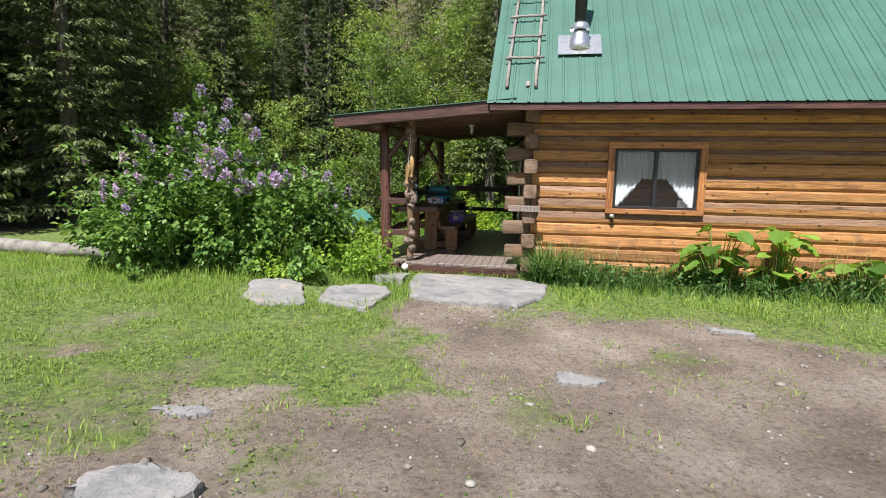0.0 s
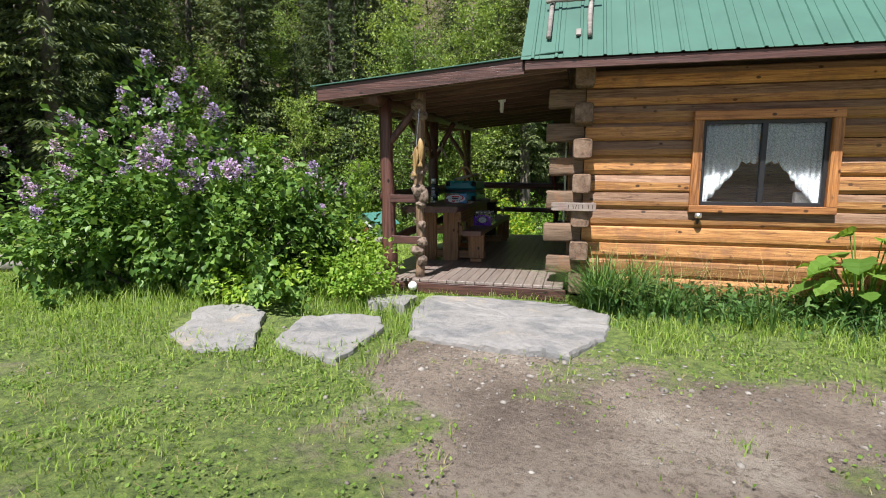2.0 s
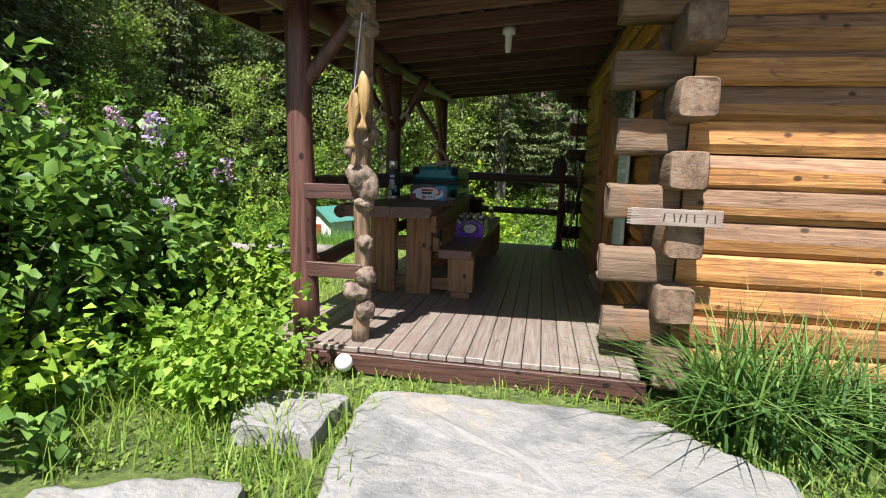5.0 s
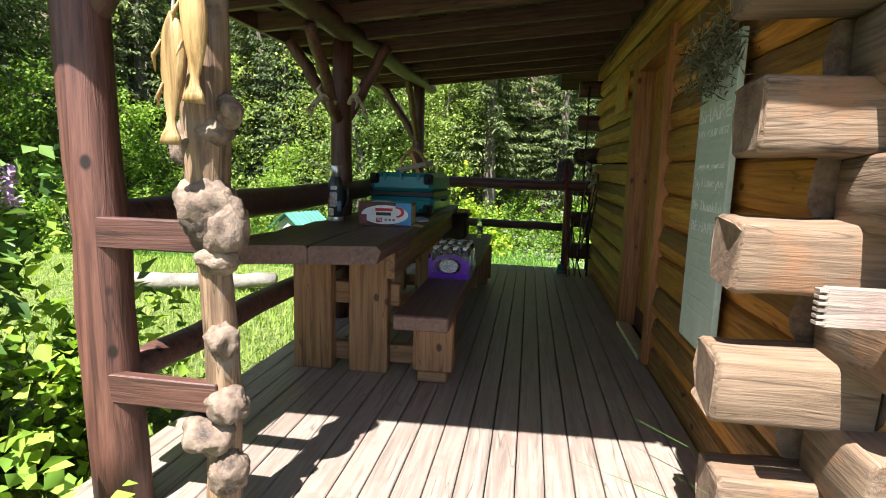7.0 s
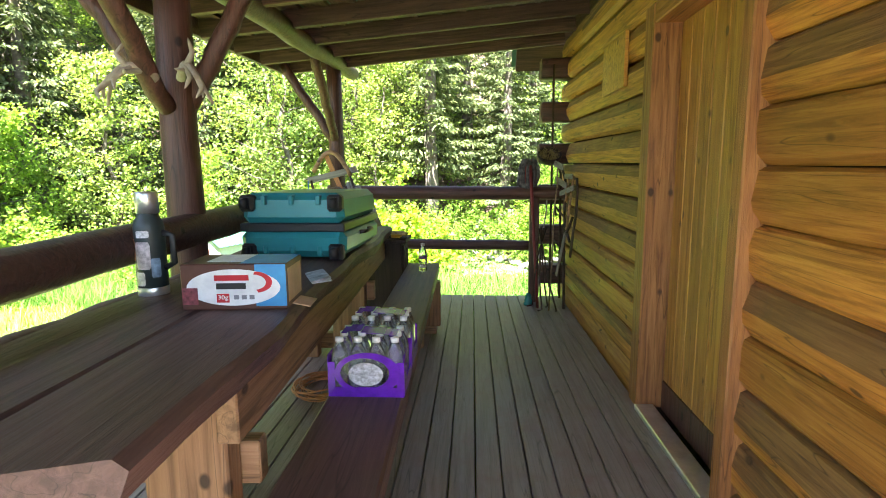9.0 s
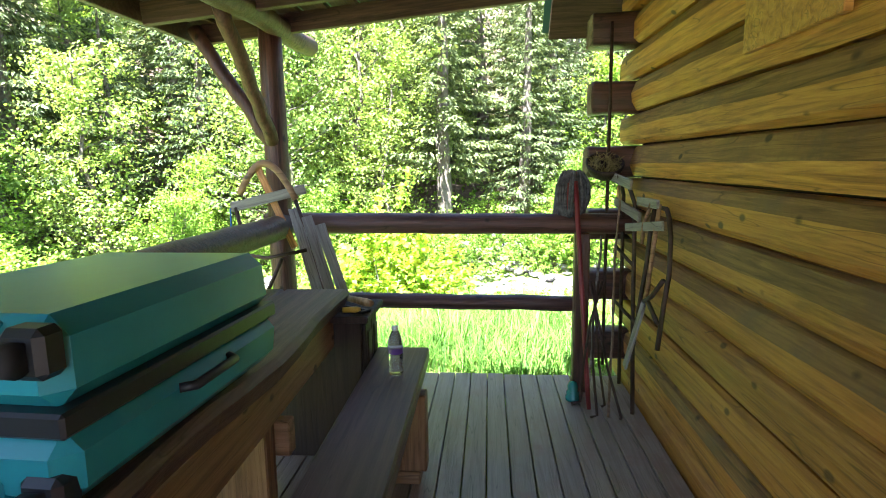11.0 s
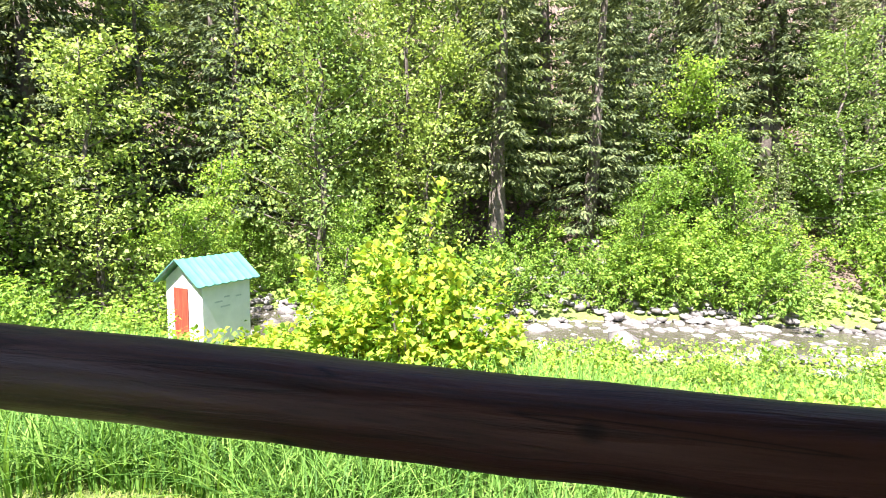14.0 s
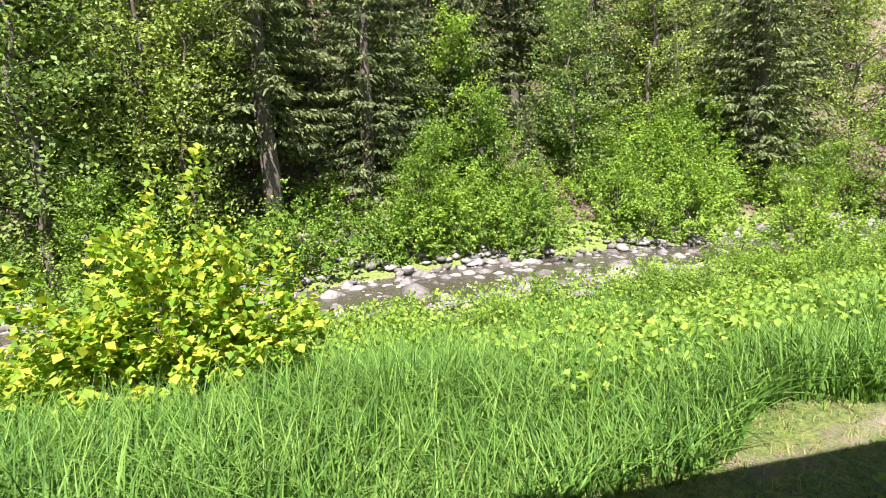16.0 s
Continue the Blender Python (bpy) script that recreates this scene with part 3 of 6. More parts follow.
post = thing("porch_post", -2.17, 8.15, 0, "red-brown stained peeled log post on the deck corner", "post", "porch posts")
pole("shaft", (0.06, 0, 0), (-0.01, 0, 2.12), 0.088, 0.076, STAIN, post, 3, 0.04, 0.003, 14)
pole("brace", (0.03, 0.0, 1.6), (0.42, 0.0, 2.06), 0.045, 0.045, STAIN, post, 4)
post = thing("porch_post", -2.27, 10.64, 0, "red-brown peeled log post with forked braces beside the rail", "post", "porch posts")
pole("shaft", (0, 0, 0), (0.02, 0, 2.18), 0.088, 0.075, STAIN, post, 5, 0.03, 0.003, 14)
pole("brace", (0.0, -0.03, 1.56), (-0.36, -0.1, 2.12), 0.05, 0.045, STAIN, post, 6, 0.05, 0.006)
pole("brace", (0.05, 0.02, 1.58), (0.34, 0.1, 2.12), 0.045, 0.045, STAIN, post, 7, 0.05, 0.006)
pole("brace", (0.0, -0.06, 1.56), (0.02, -0.62, 2.10), 0.045, 0.04, STAIN, post, 8, 0.05, 0.006)
post = thing("porch_post", -2.25, 13.4, 0, "red-brown peeled log post at the creek end of the porch", "post", "porch posts")
pole("shaft", (0, 0, 0), (0.0, 0, 2.30), 0.082, 0.07, STAIN, post, 9, 0.03, 0.003, 14)
pole("brace", (-0.03, 0, 1.6), (-0.5, 0.02, 2.32), 0.045, 0.045, STAIN, post, 10, 0.05, 0.006)
pole("brace", (0, -0.05, 1.6), (0.0, -0.62, 2.26), 0.042, 0.042, STAIN, post, 11, 0.05, 0.006)

beam = thing("roof_beam", 0, 0, 0, "peeled log beam carrying the porch roof", "beam")
pole("log", (BEAM_X - 0.1, 7.78, 2.108), (BEAM_X - 0.08, 14.0, 2.325), 0.085, 0.065, STAIN, beam, 12, 0.04, 0.006, 14, "", 24)

# burl post: peeled trunk with knobs
burl = thing("burl_post", -1.72, 8.13, 0, "knobbly bare burl-wood porch post with a carved fish", "post")

KNOB = mottled("grey_burl_knob", [(0.34, (0.05, 0.033, 0.024)), (0.48, (0.17, 0.115, 0.08)), (0.60, (0.27, 0.20, 0.145)), (0.72, (0.34, 0.26, 0.18))], 13.0, 0.7, 0.8, 0.012, (0.17, 0.145, 0.125))


def knob(parent, x, y, z, r, seed, sx=1.0, sz=1.0):
    bm = bmesh.new()
    bmesh.ops.create_icosphere(bm, subdivisions=4, radius=r)
    off = Vector((seed * 1.7, seed * 0.9, seed * 2.3))
    for v in bm.verts:
        n = noise.noise(v.co * (1.2 / r) + off) * 0.26 + noise.noise(v.co * (3.2 / r) + off) * 0.13 + noise.noise(v.co * (8 / r) + off) * 0.07
        v.co = v.co * (1 + n)
        v.co.x *= sx
        v.co.z *= sz
    ob = part("burl", bm, KNOB, parent, "", True)
    ob.location = (x, y, z)
    return ob


zs = np.linspace(0, 2.2, 26)
v, f = tube(np.stack([-0.012 + 0.012 * np.sin(zs * 4.0), 0.01 * np.sin(zs * 3.1), zs], 1), np.interp(zs, [0, 0.9, 1.15, 1.4, 1.75, 2.2], [0.056, 0.048, 0.066, 0.072, 0.055, 0.06]), 18, 0.07, 21)
mesh_np("trunk", v, f, BURL, burl, "", True)
for i, (bx, bz, br, sx, sz) in enumerate(((0.03, 0.205, 0.066, 0.95, 1.25), (-0.035, 0.325, 0.078, 1.15, 0.9), (0.035, 0.43, 0.066, 1.05, 0.95), (0.02, 0.64, 0.054, 0.95, 1.2), (-0.012, 1.04, 0.092, 1.0, 1.15), (0.045, 0.985, 0.078, 0.85, 1.25), (0.015, 0.89, 0.062, 1.15, 0.8), (-0.062, 1.23, 0.062, 0.95, 1.2), (0.01, 1.265, 0.058, 1.1, 0.8), (0.062, 1.32, 0.046, 0.9, 1.1), (0.0, 1.62, 0.06, 1.1, 1.4), (0, 1.93, 0.075, 1.2, 0.9), (-0.02, 2.06, 0.08, 1.1, 0.9))):
    knob(burl, bx, -0.022, bz, br * 0.93, i + 1, sx, sz)
fish = thing("carved_fish", -1.71, 7.98, 1.37, "pair of carved wooden fish hanging on a chain", "ornament")
FISH = wood("pale_carved_wood", (0.52, 0.36, 0.16), (0.40, 0.255, 0.10), (0.2, 0.115, 0.04), "z", 0.45, 0.8, False)
for i, (fx, top, bot) in enumerate(((-0.032, 0.19, -0.15), (0.03, 0.29, -0.04))):
    zs = np.linspace(top, bot, 16)
    rr = np.array([0.006, 0.02, 0.03, 0.035, 0.037, 0.038, 0.037, 0.035, 0.032, 0.028, 0.023, 0.018, 0.013, 0.016, 0.028, 0.034])
    v, f = tube(np.stack([np.full(16, fx) + 0.010 * np.sin(zs * 11), 0.006 * np.cos(zs * 9), zs], 1), rr, 12, 0.06, 30 + i, True, 0.55)
    one = mesh_np("fish", v, f, FISH, fish, "", True)
    for dz, dx, tz in ((0.30, 0.045, -0.05), (0.62, 0.038, -0.03)):
        zc = top + (bot - top) * dz
        v, f = tube([(fx - 0.02, -0.004, zc + 0.03), (fx - dx, -0.006, zc + tz * 0.2), (fx - dx * 0.95, -0.004, zc + tz)], [0.008, 0.010, 0.003], 6, 0, 0, True, 0.4)
        mesh_np("fin", v, f, FISH, one, "", True)
v, f = tube(line((-0.02, 0, 0.19), (0.01, 0.03, 0.62), 8), 0.004, 6)
mesh_np("chain", v, f, STEEL, fish)

# rails
rail = thing("porch_railing", 0, 0, 0, "dark stained log railing along the creek side of the deck", "railing", "porch railings")
pole("top_rail", (-2.2, 8.2, 0.965), (-2.22, 13.4, 1.07), 0.075, 0.078, STAIN_X, rail, 41, 0.02, 0.003, 14, "", 22)
pole("lower_rail", (-2.2, 8.2, 0.42), (-2.22, 13.4, 0.55), 0.06, 0.062, STAIN_X, rail, 42, 0.05, 0.006, 12, "", 22)
rail = thing("porch_railing", 0, 0, 0, "dark stained log railing across the end of the deck", "railing", "porch railings")
pole("top_rail", (-2.35, 13.42, 1.083), (0.02, 13.42, 1.063), 0.07, 0.063, STAIN_X, rail, 43, 0.018, 0.0015, 16, "", 22)
pole("lower_rail", (-2.2, 13.42, 0.57), (-0.32, 13.42, 0.55), 0.052, 0.05, STAIN_X, rail, 44, 0.03, 0.003, 12, "", 16)
box_part("end_post", (0.09, 0.09, 1.02), STAIN, rail, pose(-0.32, 13.35, 0.51), 0.01)
rail = thing("porch_railing", 0, 0, 0, "short red-brown board railing between two front posts", "railing", "porch railings")
box_part("top_board", (0.42, 0.04, 0.095), STAIN_X, rail, pose(-1.92, 8.10, 0.955), 0.004)
box_part("lower_board", (0.42, 0.04, 0.095), STAIN_X, rail, pose(-1.92, 8.10, 0.455), 0.004)

# porch roof: rafters down the slope, boards above, metal on top
proof = empty("roof_porch", pose(0, 0, 0), "low dark board porch roof on rafters", "roof", "", "structure")
PRX0, PRX1, PRY0, PRY1 = -2.81, -0.02, 7.72, 13.66
slope_x = math.degrees(math.atan(0.085))
yy = PRY0 + 0.05
while yy < PRY1:
    xm = (PRX0 + PRX1) / 2
    box_part("rafter", (PRX1 - PRX0 - 0.04, 0.045, 0.12), ROOF_WOOD, proof, pose(xm, yy, roof_under(xm, yy) + 0.005, 0, -slope_x, 0), 0.003)
    yy += 0.52
x = PRX0
while x < PRX1 - 0.01:
    w = 0.185
    xm, ym = x + w / 2, (PRY0 + PRY1) / 2
    box_part("roof_board", (PRY1 - PRY0, w - 0.006, 0.025), ROOF_WOOD, proof, pose(xm, ym, roof_under(xm, ym) + 0.082, 0, 0, 90) @ pose(0, 0, 0, slope_x, -math.degrees(math.atan(0.03)), 0), 0.002)
    x += w
bm = bmesh.new()
xm = (PRX0 + PRX1) / 2
add_box(bm, -(PRX1 - PRX0) / 2 - 0.02, (PRX1 - PRX0) / 2 - 0.45, -0.02, 0.02, -0.08, 0.08, 0.004, pose(xm, PRY0 - 0.02, roof_under(xm, PRY0) + 0.03, 0, -slope_x, 0))
part("fascia", bm, STAIN_X, proof, "red-brown fascia board")
bm = bmesh.new()
add_box(bm, -0.02, 0.02, PRY0, PRY1, -0.07, 0.07, 0.004, pose(PRX0 - 0.02, 0, roof_under(PRX0, 0) + 0.04, math.degrees(math.atan(0.03))))
part("fascia", bm, STAIN_X, proof)
bm = bmesh.new()
add_box(bm, -(PRX1 - PRX0) / 2 - 0.06, (PRX1 - PRX0) / 2 - 0.03, PRY0 - 0.06, PRY1 + 0.05, 0.118, 0.13, 0.002, pose(xm, 0, roof_under(xm, 0), 0, -slope_x) @ pose(0, 0, 0, math.degrees(math.atan(0.03))))
part("metal_sheet", bm, ROOF_GREEN, proof)

# eave fascia under the main roof
bm = bmesh.new()
add_box(bm, -0.46, 8.3, EAVE_Y + 0.02, EAVE_Y + 0.05, EAVE_Z - 0.1, EAVE_Z - 0.012, 0.003)
tagged(part("trim_eave", bm, STAIN_X), "dark red-brown eave board", "trim", "", "structure")

# ---- window ----
window = empty("window_1", pose(0, 0, 0), "black sliding window with orange wood trim and lace curtains", "window", "", "structure")
for nm, sx, cx, sz, cz in (("trim_top", WX1 - WX0 + 0.19, (WX0 + WX1) / 2, 0.095, WZ1 + 0.045), ("window_sill", WX1 - WX0 + 0.19, (WX0 + WX1) / 2, 0.075, WZ0 - 0.035)):
    box_part(nm, (sx, 0.07, sz), TRIM, window, pose(cx, 8.155, cz), 0.006)
for cx in (WX0 - 0.045, WX1 + 0.045):
    box_part("trim_side", (WZ1 - WZ0 - 0.004, 0.07, 0.095), TRIM, window, pose(cx, 8.156, (WZ0 + WZ1) / 2, 0, 90, 0), 0.006)
for cx, w in ((WX0 + 0.022, 0.04), (WX1 - 0.022, 0.04), ((WX0 + WX1) / 2, 0.05)):
    box_part("window_frame", (w, 0.05, WZ1 - WZ0), BLACK, window, pose(cx, 8.20, (WZ0 + WZ1) / 2), 0.004)
for cz in (WZ0 + 0.022, WZ1 - 0.022):
    box_part("window_frame", (WX1 - WX0, 0.045, 0.04), BLACK, window, pose((WX0 + WX1) / 2, 8.20, cz), 0.004)
gm_, gnt_, gb2 = nodes_of("window_glass", 0.02)
gb2.inputs["Base Color"].default_value = (0.9, 0.93, 0.92, 1)
gb2.inputs["Transmission Weight"].default_value, gb2.inputs["IOR"].default_value = 1.0, 1.45
GLASS = gm_
for cx in ((WX0 * 3 + WX1) / 4, (WX0 + WX1 * 3) / 4):
    p = box_part("pane", ((WX1 - WX0) / 2 - 0.03, 0.004, WZ1 - WZ0 - 0.06), GLASS, window, pose(cx, 8.205, (WZ0 + WZ1) / 2), 0)
    p.visible_shadow = False
LACE = plain("white_lace", (0.52, 0.54, 0.57), 0.8, 0.0, 0.5, 70.0)


def curtain(parent, side):
    """One gathered swag: scalloped lower edge falling to the side."""
    V, F = [], []
    nx, nz = 46, 14
    w = (WX1 - WX0) / 2
    for i in range(nx):
        u = i / (nx - 1)
        drop = 0.37 + 0.42 * max(0, (u - 0.30) / 0.62) ** 0.9 * (1 if u < 0.92 else 1.02) + 0.03 * abs(math.sin(u * 22))
        for j in range(nz):
            t = j / (nz - 1)
            xx = (WX0 + WX1) / 2 + side * (0.02 + u * (w - 0.05))
            V.append((xx, 8.255 + 0.016 * math.sin(u * 60 + t * 2) + 0.01 * math.sin(u * 23), WZ1 - 0.03 - drop * t * 1.05))
    for i in range(nx - 1):
        for j in range(nz - 1):
            a = i * nz + j
            F.append((a, a + 1, a + nz + 1, a + nz))
    ob = mesh_np("curtain_panel", V, F, LACE, parent, "", True)
    sm = ob.modifiers.new("cloth", 'SOLIDIFY')
    sm.thickness = 0.002
    return ob


cur = thing("lace_curtains", 0, 0, 0, "white lace swag curtains hung inside the window", "curtain")
curtain(cur, 1), curtain(cur, -1)
fan = thing("table_fan", 2.42, 8.42, 0.87, "small white plastic box on the inner window sill", "box")
bm = bmesh.new()
add_box(bm, -0.075, 0.075, -0.05, 0.05, 0, 0.2, 0.012)
for i in range(6):
    add_box(bm, -0.055, 0.055, -0.056, -0.05, 0.03 + i * 0.025, 0.04 + i * 0.025, 0.001)
part("case", bm, WHITE, fan)
bm = bmesh.new()
add_box(bm, WX0, WX1, 8.32, 8.52, 0.84, 0.87, 0.004)
tagged(part("trim_inner_sill", bm, TRIM), "inner wooden window board", "trim", "", "structure")
tap = thing("wall_lamp", 1.36, 8.13, 0.73, "small black solar lamp below the window sill", "lamp")
v, f = tube([(0, 0, 0), (0, 0, 0.05), (0, -0.01, 0.08)], [0.012, 0.02, 0.03], 12)
mesh_np("stem", v, f, BLACK, tap, "", True)
v, f = tube([(0, -0.015, 0.07), (0, -0.02, 0.09), (0, -0.02, 0.115)], [0.034, 0.038, 0.03], 12)
mesh_np("head", v, f, STEEL, tap, "", True)

# ---- door ----
door = empty("door_1", pose(0, 0, 0), "closed varnished vertical plank door with orange-brown frame", "door", "", "structure")
n_pl = 7
pw = (DY1 - DY0 - 0.05) / n_pl
for i in range(n_pl):
    box_part("plank", (DZ1 - 0.17, pw - 0.004, 0.035), DOORWOOD, door, pose(0.115, DY0 + 0.025 + pw * (i + 0.5), 0.13 + (DZ1 - 0.17) / 2 + 0.02, 0, 90, 0), 0.005)
box_part("kick_board", (0.03, DY1 - DY0 - 0.06, 0.16), STAIN, door, pose(0.105, (DY0 + DY1) / 2, 0.085), 0.004, "dark kick board")
for y0, jw in ((DY0 - 0.02, 0.075), (DY1 + 0.055, 0.13)):
    box_part("jamb", (DZ1 + 0.08, jw, 0.2), TRIM, door, pose(0.065, y0, (DZ1 + 0.08) / 2, 0, 90, 0), 0.006)
box_part("header", (DY1 - DY0 - 0.004, 0.19, 0.10), TRIM, door, pose(0.065, (DY0 + DY1) / 2, DZ1 + 0.03, 0, 0, 90), 0.006)
box_part("threshold", (DY1 - DY0 - 0.06, 0.10, 0.03), STEEL, door, pose(0.0, (DY0 + DY1) / 2, 0.016, 0, 0, 90), 0.004, "worn metal threshold strip")

# notice board with lettering
board = thing("sign_board", -0.045, 9.05, 0.45, "pale sage-green sign board with faded white lettering", "sign")
SAGE = mottled("sage_painted_board", [(0.3, (0.42, 0.52, 0.44)), (0.7, (0.54, 0.63, 0.55))], 9.0, 0.7, 0.2, 0.003, (0.60, 0.66, 0.58))
bm = bmesh.new()
add_box(bm, -0.012, 0.012, -0.21, 0.21, 0, 1.28, 0.003)
part("panel", bm, SAGE, board)
PALE = plain("faded_white_letters", (0.74, 0.77, 0.72), 0.7)


def lettering(text, size, m, material, parent, name="lettering", wide=None, thick=0.0008):
    cu = bpy.data.curves.new(name, 'FONT')
    cu.body, cu.size, cu.extrude, cu.align_x, cu.align_y = text, size, thick, 'CENTER', 'CENTER'
    tmp = bpy.data.objects.new(name, cu)
    me = bpy.data.meshes.new_from_object(tmp)
    bpy.data.objects.remove(tmp)
    ob = link_mesh(name, me, material, parent)
    k = wide / max(1e-6, max(v.co.x for v in me.vertices) - min(v.co.x for v in me.vertices)) if wide else 1.0
    ob.matrix_basis = m @ Matrix.Diagonal((k, 1, 1, 1))
    return ob


face = pose(-0.0135, 0, 0, 90, 0, -90)
for txt, z, size, wide in (("SHARE", 0.99, 0.085, 0.36), ("DO YOUR BEST", 0.915, 0.045, 0.36), ("Laugh at yourself", 0.78, 0.04, 0.34), ("Say I Love you", 0.71, 0.06, 0.36), ("Be Thankful", 0.61, 0.062, 0.36), ("BE HAPPY", 0.52, 0.066, 0.34)):
    lettering(txt, size, Matrix.Translation((0, 0, z)) @ face, PALE, board, "lettering", wide)
FAINT = mottled("faint_letter_paint", [(0.3, (0.46, 0.56, 0.48)), (0.7, (0.60, 0.67, 0.60))], 40.0, 0.7, 0.1, 0.001)
for z, h, w in ((0.872, 0.02, 0.33), (0.835, 0.02, 0.30), (0.665, 0.018, 0.28), (0.45, 0.02, 0.31), (0.39, 0.03, 0.28), (0.33, 0.02, 0.33), (0.27, 0.03, 0.25), (0.2, 0.02, 0.3), (0.14, 0.03, 0.26), (1.09, 0.05, 0.34), (1.17, 0.03, 0.3)):
    box_part("faded_line", (0.0014, w, h * 0.6), FAINT, board, pose(-0.0128, 0, z + h * 0.3), 0)
nest = thing("dried_wreath", -0.10, 9.0, 1.66, "clump of dried grey moss twigs hung above the sign", "wreath")
rgn = np.random.default_rng(60)
th_ = rgn.uniform(0, 2 * np.pi, 900)
cen = np.stack([rgn.normal(0, 0.04, 900), 0.15 * np.cos(th_) + rgn.normal(0, 0.04, 900), 0.09 * np.sin(th_) + rgn.normal(0, 0.04, 900)], 1)
v, f = leaves(cen, 0.05, rgn, 0.0, 0.16, 0.05)
mesh_np("twig_mass", v, f, leafy("dried_moss", (0.10, 0.10, 0.075), (0.18, 0.18, 0.13), (0.27, 0.27, 0.20), 0.2, 0.9), nest)
board2 = thing("carved_board", 0.07, 7.925, 0.90, "weathered notched board with carved letters nailed to the log ends", "sign")
bm = bmesh.new()
add_box(bm, -0.22, 0.24, -0.012, 0.012, -0.045, 0.045, 0.003)
for i in range(6):
    add_box(bm, -0.235, -0.215, -0.012, 0.012, -0.04 + i * 0.0145, -0.032 + i * 0.0145, 0.001)
part("board", bm, DECK, board2)
for cx, tilt in ((-0.05, 6), (0.0, -8), (0.03, 10), (0.06, 0), (0.10, -5), (0.16, 4), (0.20, -3)):
    box_part("carved_stroke", (0.007, 0.002, 0.042), CORE, board2, pose(cx, -0.0125, 0, 0, tilt, 0), 0)
plaque = thing("wooden_plaque", -0.012, 11.78, 1.93, "square bare plywood plaque on the log wall", "plaque")
bm = bmesh.new()
add_box(bm, -0.012, 0.012, -0.26, 0.26, -0.16, 0.16, 0.003)
part("plate", bm, DOORWOOD, plaque)
plaque.rotation_euler = (radians(1), 0, 0)
lamp = thing("ceiling_lamp", -0.98, 9.68, 2.14, "small white porcelain lamp holder under the porch roof", "lamp")
v, f = tube([(0, 0, 0.2), (0, 0, 0.15), (0, 0, 0.14), (0, 0, 0.07), (0, 0, 0.06), (0, 0, 0.0)], [0.055, 0.055, 0.03, 0.028, 0.032, 0.02], 14)
mesh_np("holder", v, f, WHITE, lamp, "", True)

# ---- table and bench ----
RAWWOOD = wood("bare_fir_leg", (0.40, 0.22, 0.11), (0.30, 0.155, 0.075), (0.15, 0.075, 0.035), "z", 0.55, 0.6, True, None, 0.2)
RAW_X = wood("bare_fir_board", (0.42, 0.24, 0.13), (0.31, 0.17, 0.085), (0.17, 0.09, 0.045), "x", 0.55, 0.6, True, None, 0.2)
T_Z = 0.825
table = thing("plank_table", -1.47, 9.12, 0, "heavy dark-stained plank table with bare fir legs", "table", "", 2.2)
to_table = Matrix.Translation((1.47, -9.12, 0))


def live_plank(x0, x1, left, right, seed):
    """A thick top plank along y with a slanted saw cut in front and wavy natural edges where wanted."""
    rg = np.random.default_rng(seed)
    n = 34
    t = np.linspace(0, 1, n)
    wave = [0.016 * np.sin(t * 9 + seed + q) + 0.010 * np.sin(t * 23 + q * 2) + rg.normal(0, 0.002, n) for q in (0.0, 1.7)]
    V, F = [], []
    for i in range(n):
        xa, xb = x0 + left * wave[0][i], x1 + right * wave[1][i]
        for x, z in ((xa + 0.012, T_Z), (xb - 0.010 - 0.012 * right, T_Z), (xb, T_Z - 0.012 - 0.012 * right), (xb - 0.022 * right, T_Z - 0.085), (xa, T_Z - 0.085), (xa, T_Z - 0.012)):
            y0 = 9.0 + 0.3 * (x + 1.465)
            V.append((x, y0 + (12.6 - y0) * t[i], z + 0.0015 * math.sin(t[i] * 17 + seed)))
    for i in range(n - 1):
        for j in range(6):
            k = (j + 1) % 6
            F.append((i * 6 + j, i * 6 + k, (i + 1) * 6 + k, (i + 1) * 6 + j))
    F += [tuple(range(6))[::-1], tuple(range((n - 1) * 6, n * 6))]
    ob = mesh_np("tabletop", V, F, TABLE_Y, table)
    ob.matrix_basis = to_table
    return ob


live_plank(-2.13, -1.783, 1, 0, 2)
live_plank(-1.780, -1.465, 0, 1, 5)
edge_log = pole("edge_log", (-2.165, 8.86, 0.775), (-2.165, 12.5, 0.775), 0.052, 0.056, TABLE, table, 77, 0.05, 0.004, 12, "rounded natural log edge", 20)
edge_log.matrix_basis = to_table
for yl in (9.565, 11.75):
    for xl in (-2.0, -1.665):
        box_part("leg", (0.23, 0.085, T_Z - 0.087), RAWWOOD, table, to_table @ pose(xl, yl, (T_Z - 0.087) / 2), 0.006)
    box_part("stretcher", (0.6, 0.06, 0.13), RAW_X, table, to_table @ pose(-1.80, yl + 0.08, 0.45), 0.005)
    box_part("stretcher", (0.92, 0.07, 0.11), RAW_X, table, to_table @ pose(-1.62, yl + 0.085, 0.09), 0.005)
box_part("apron", (3.0, 0.06, 0.17), RAW_X, table, to_table @ pose(-1.535, 11.0, T_Z - 0.172, 0, 0, 90), 0.005)
bench = thing("plank_bench", 0, 0, 0, "long dark-stained plank bench beside the table", "bench")
box_part("seat", (3.66, 0.27, 0.075), TABLE, bench, pose(-1.305, 10.865, 0.4575, 0, 0, 91), 0.008)
for yl in (9.5, 12.3):
    box_part("leg", (0.23, 0.085, 0.36), RAWWOOD, bench, pose(-1.285, yl, 0.24), 0.006)
    box_part("foot", (0.17, 0.10, 0.058), RAW_X, bench, pose(-1.285, yl, 0.03), 0.006)

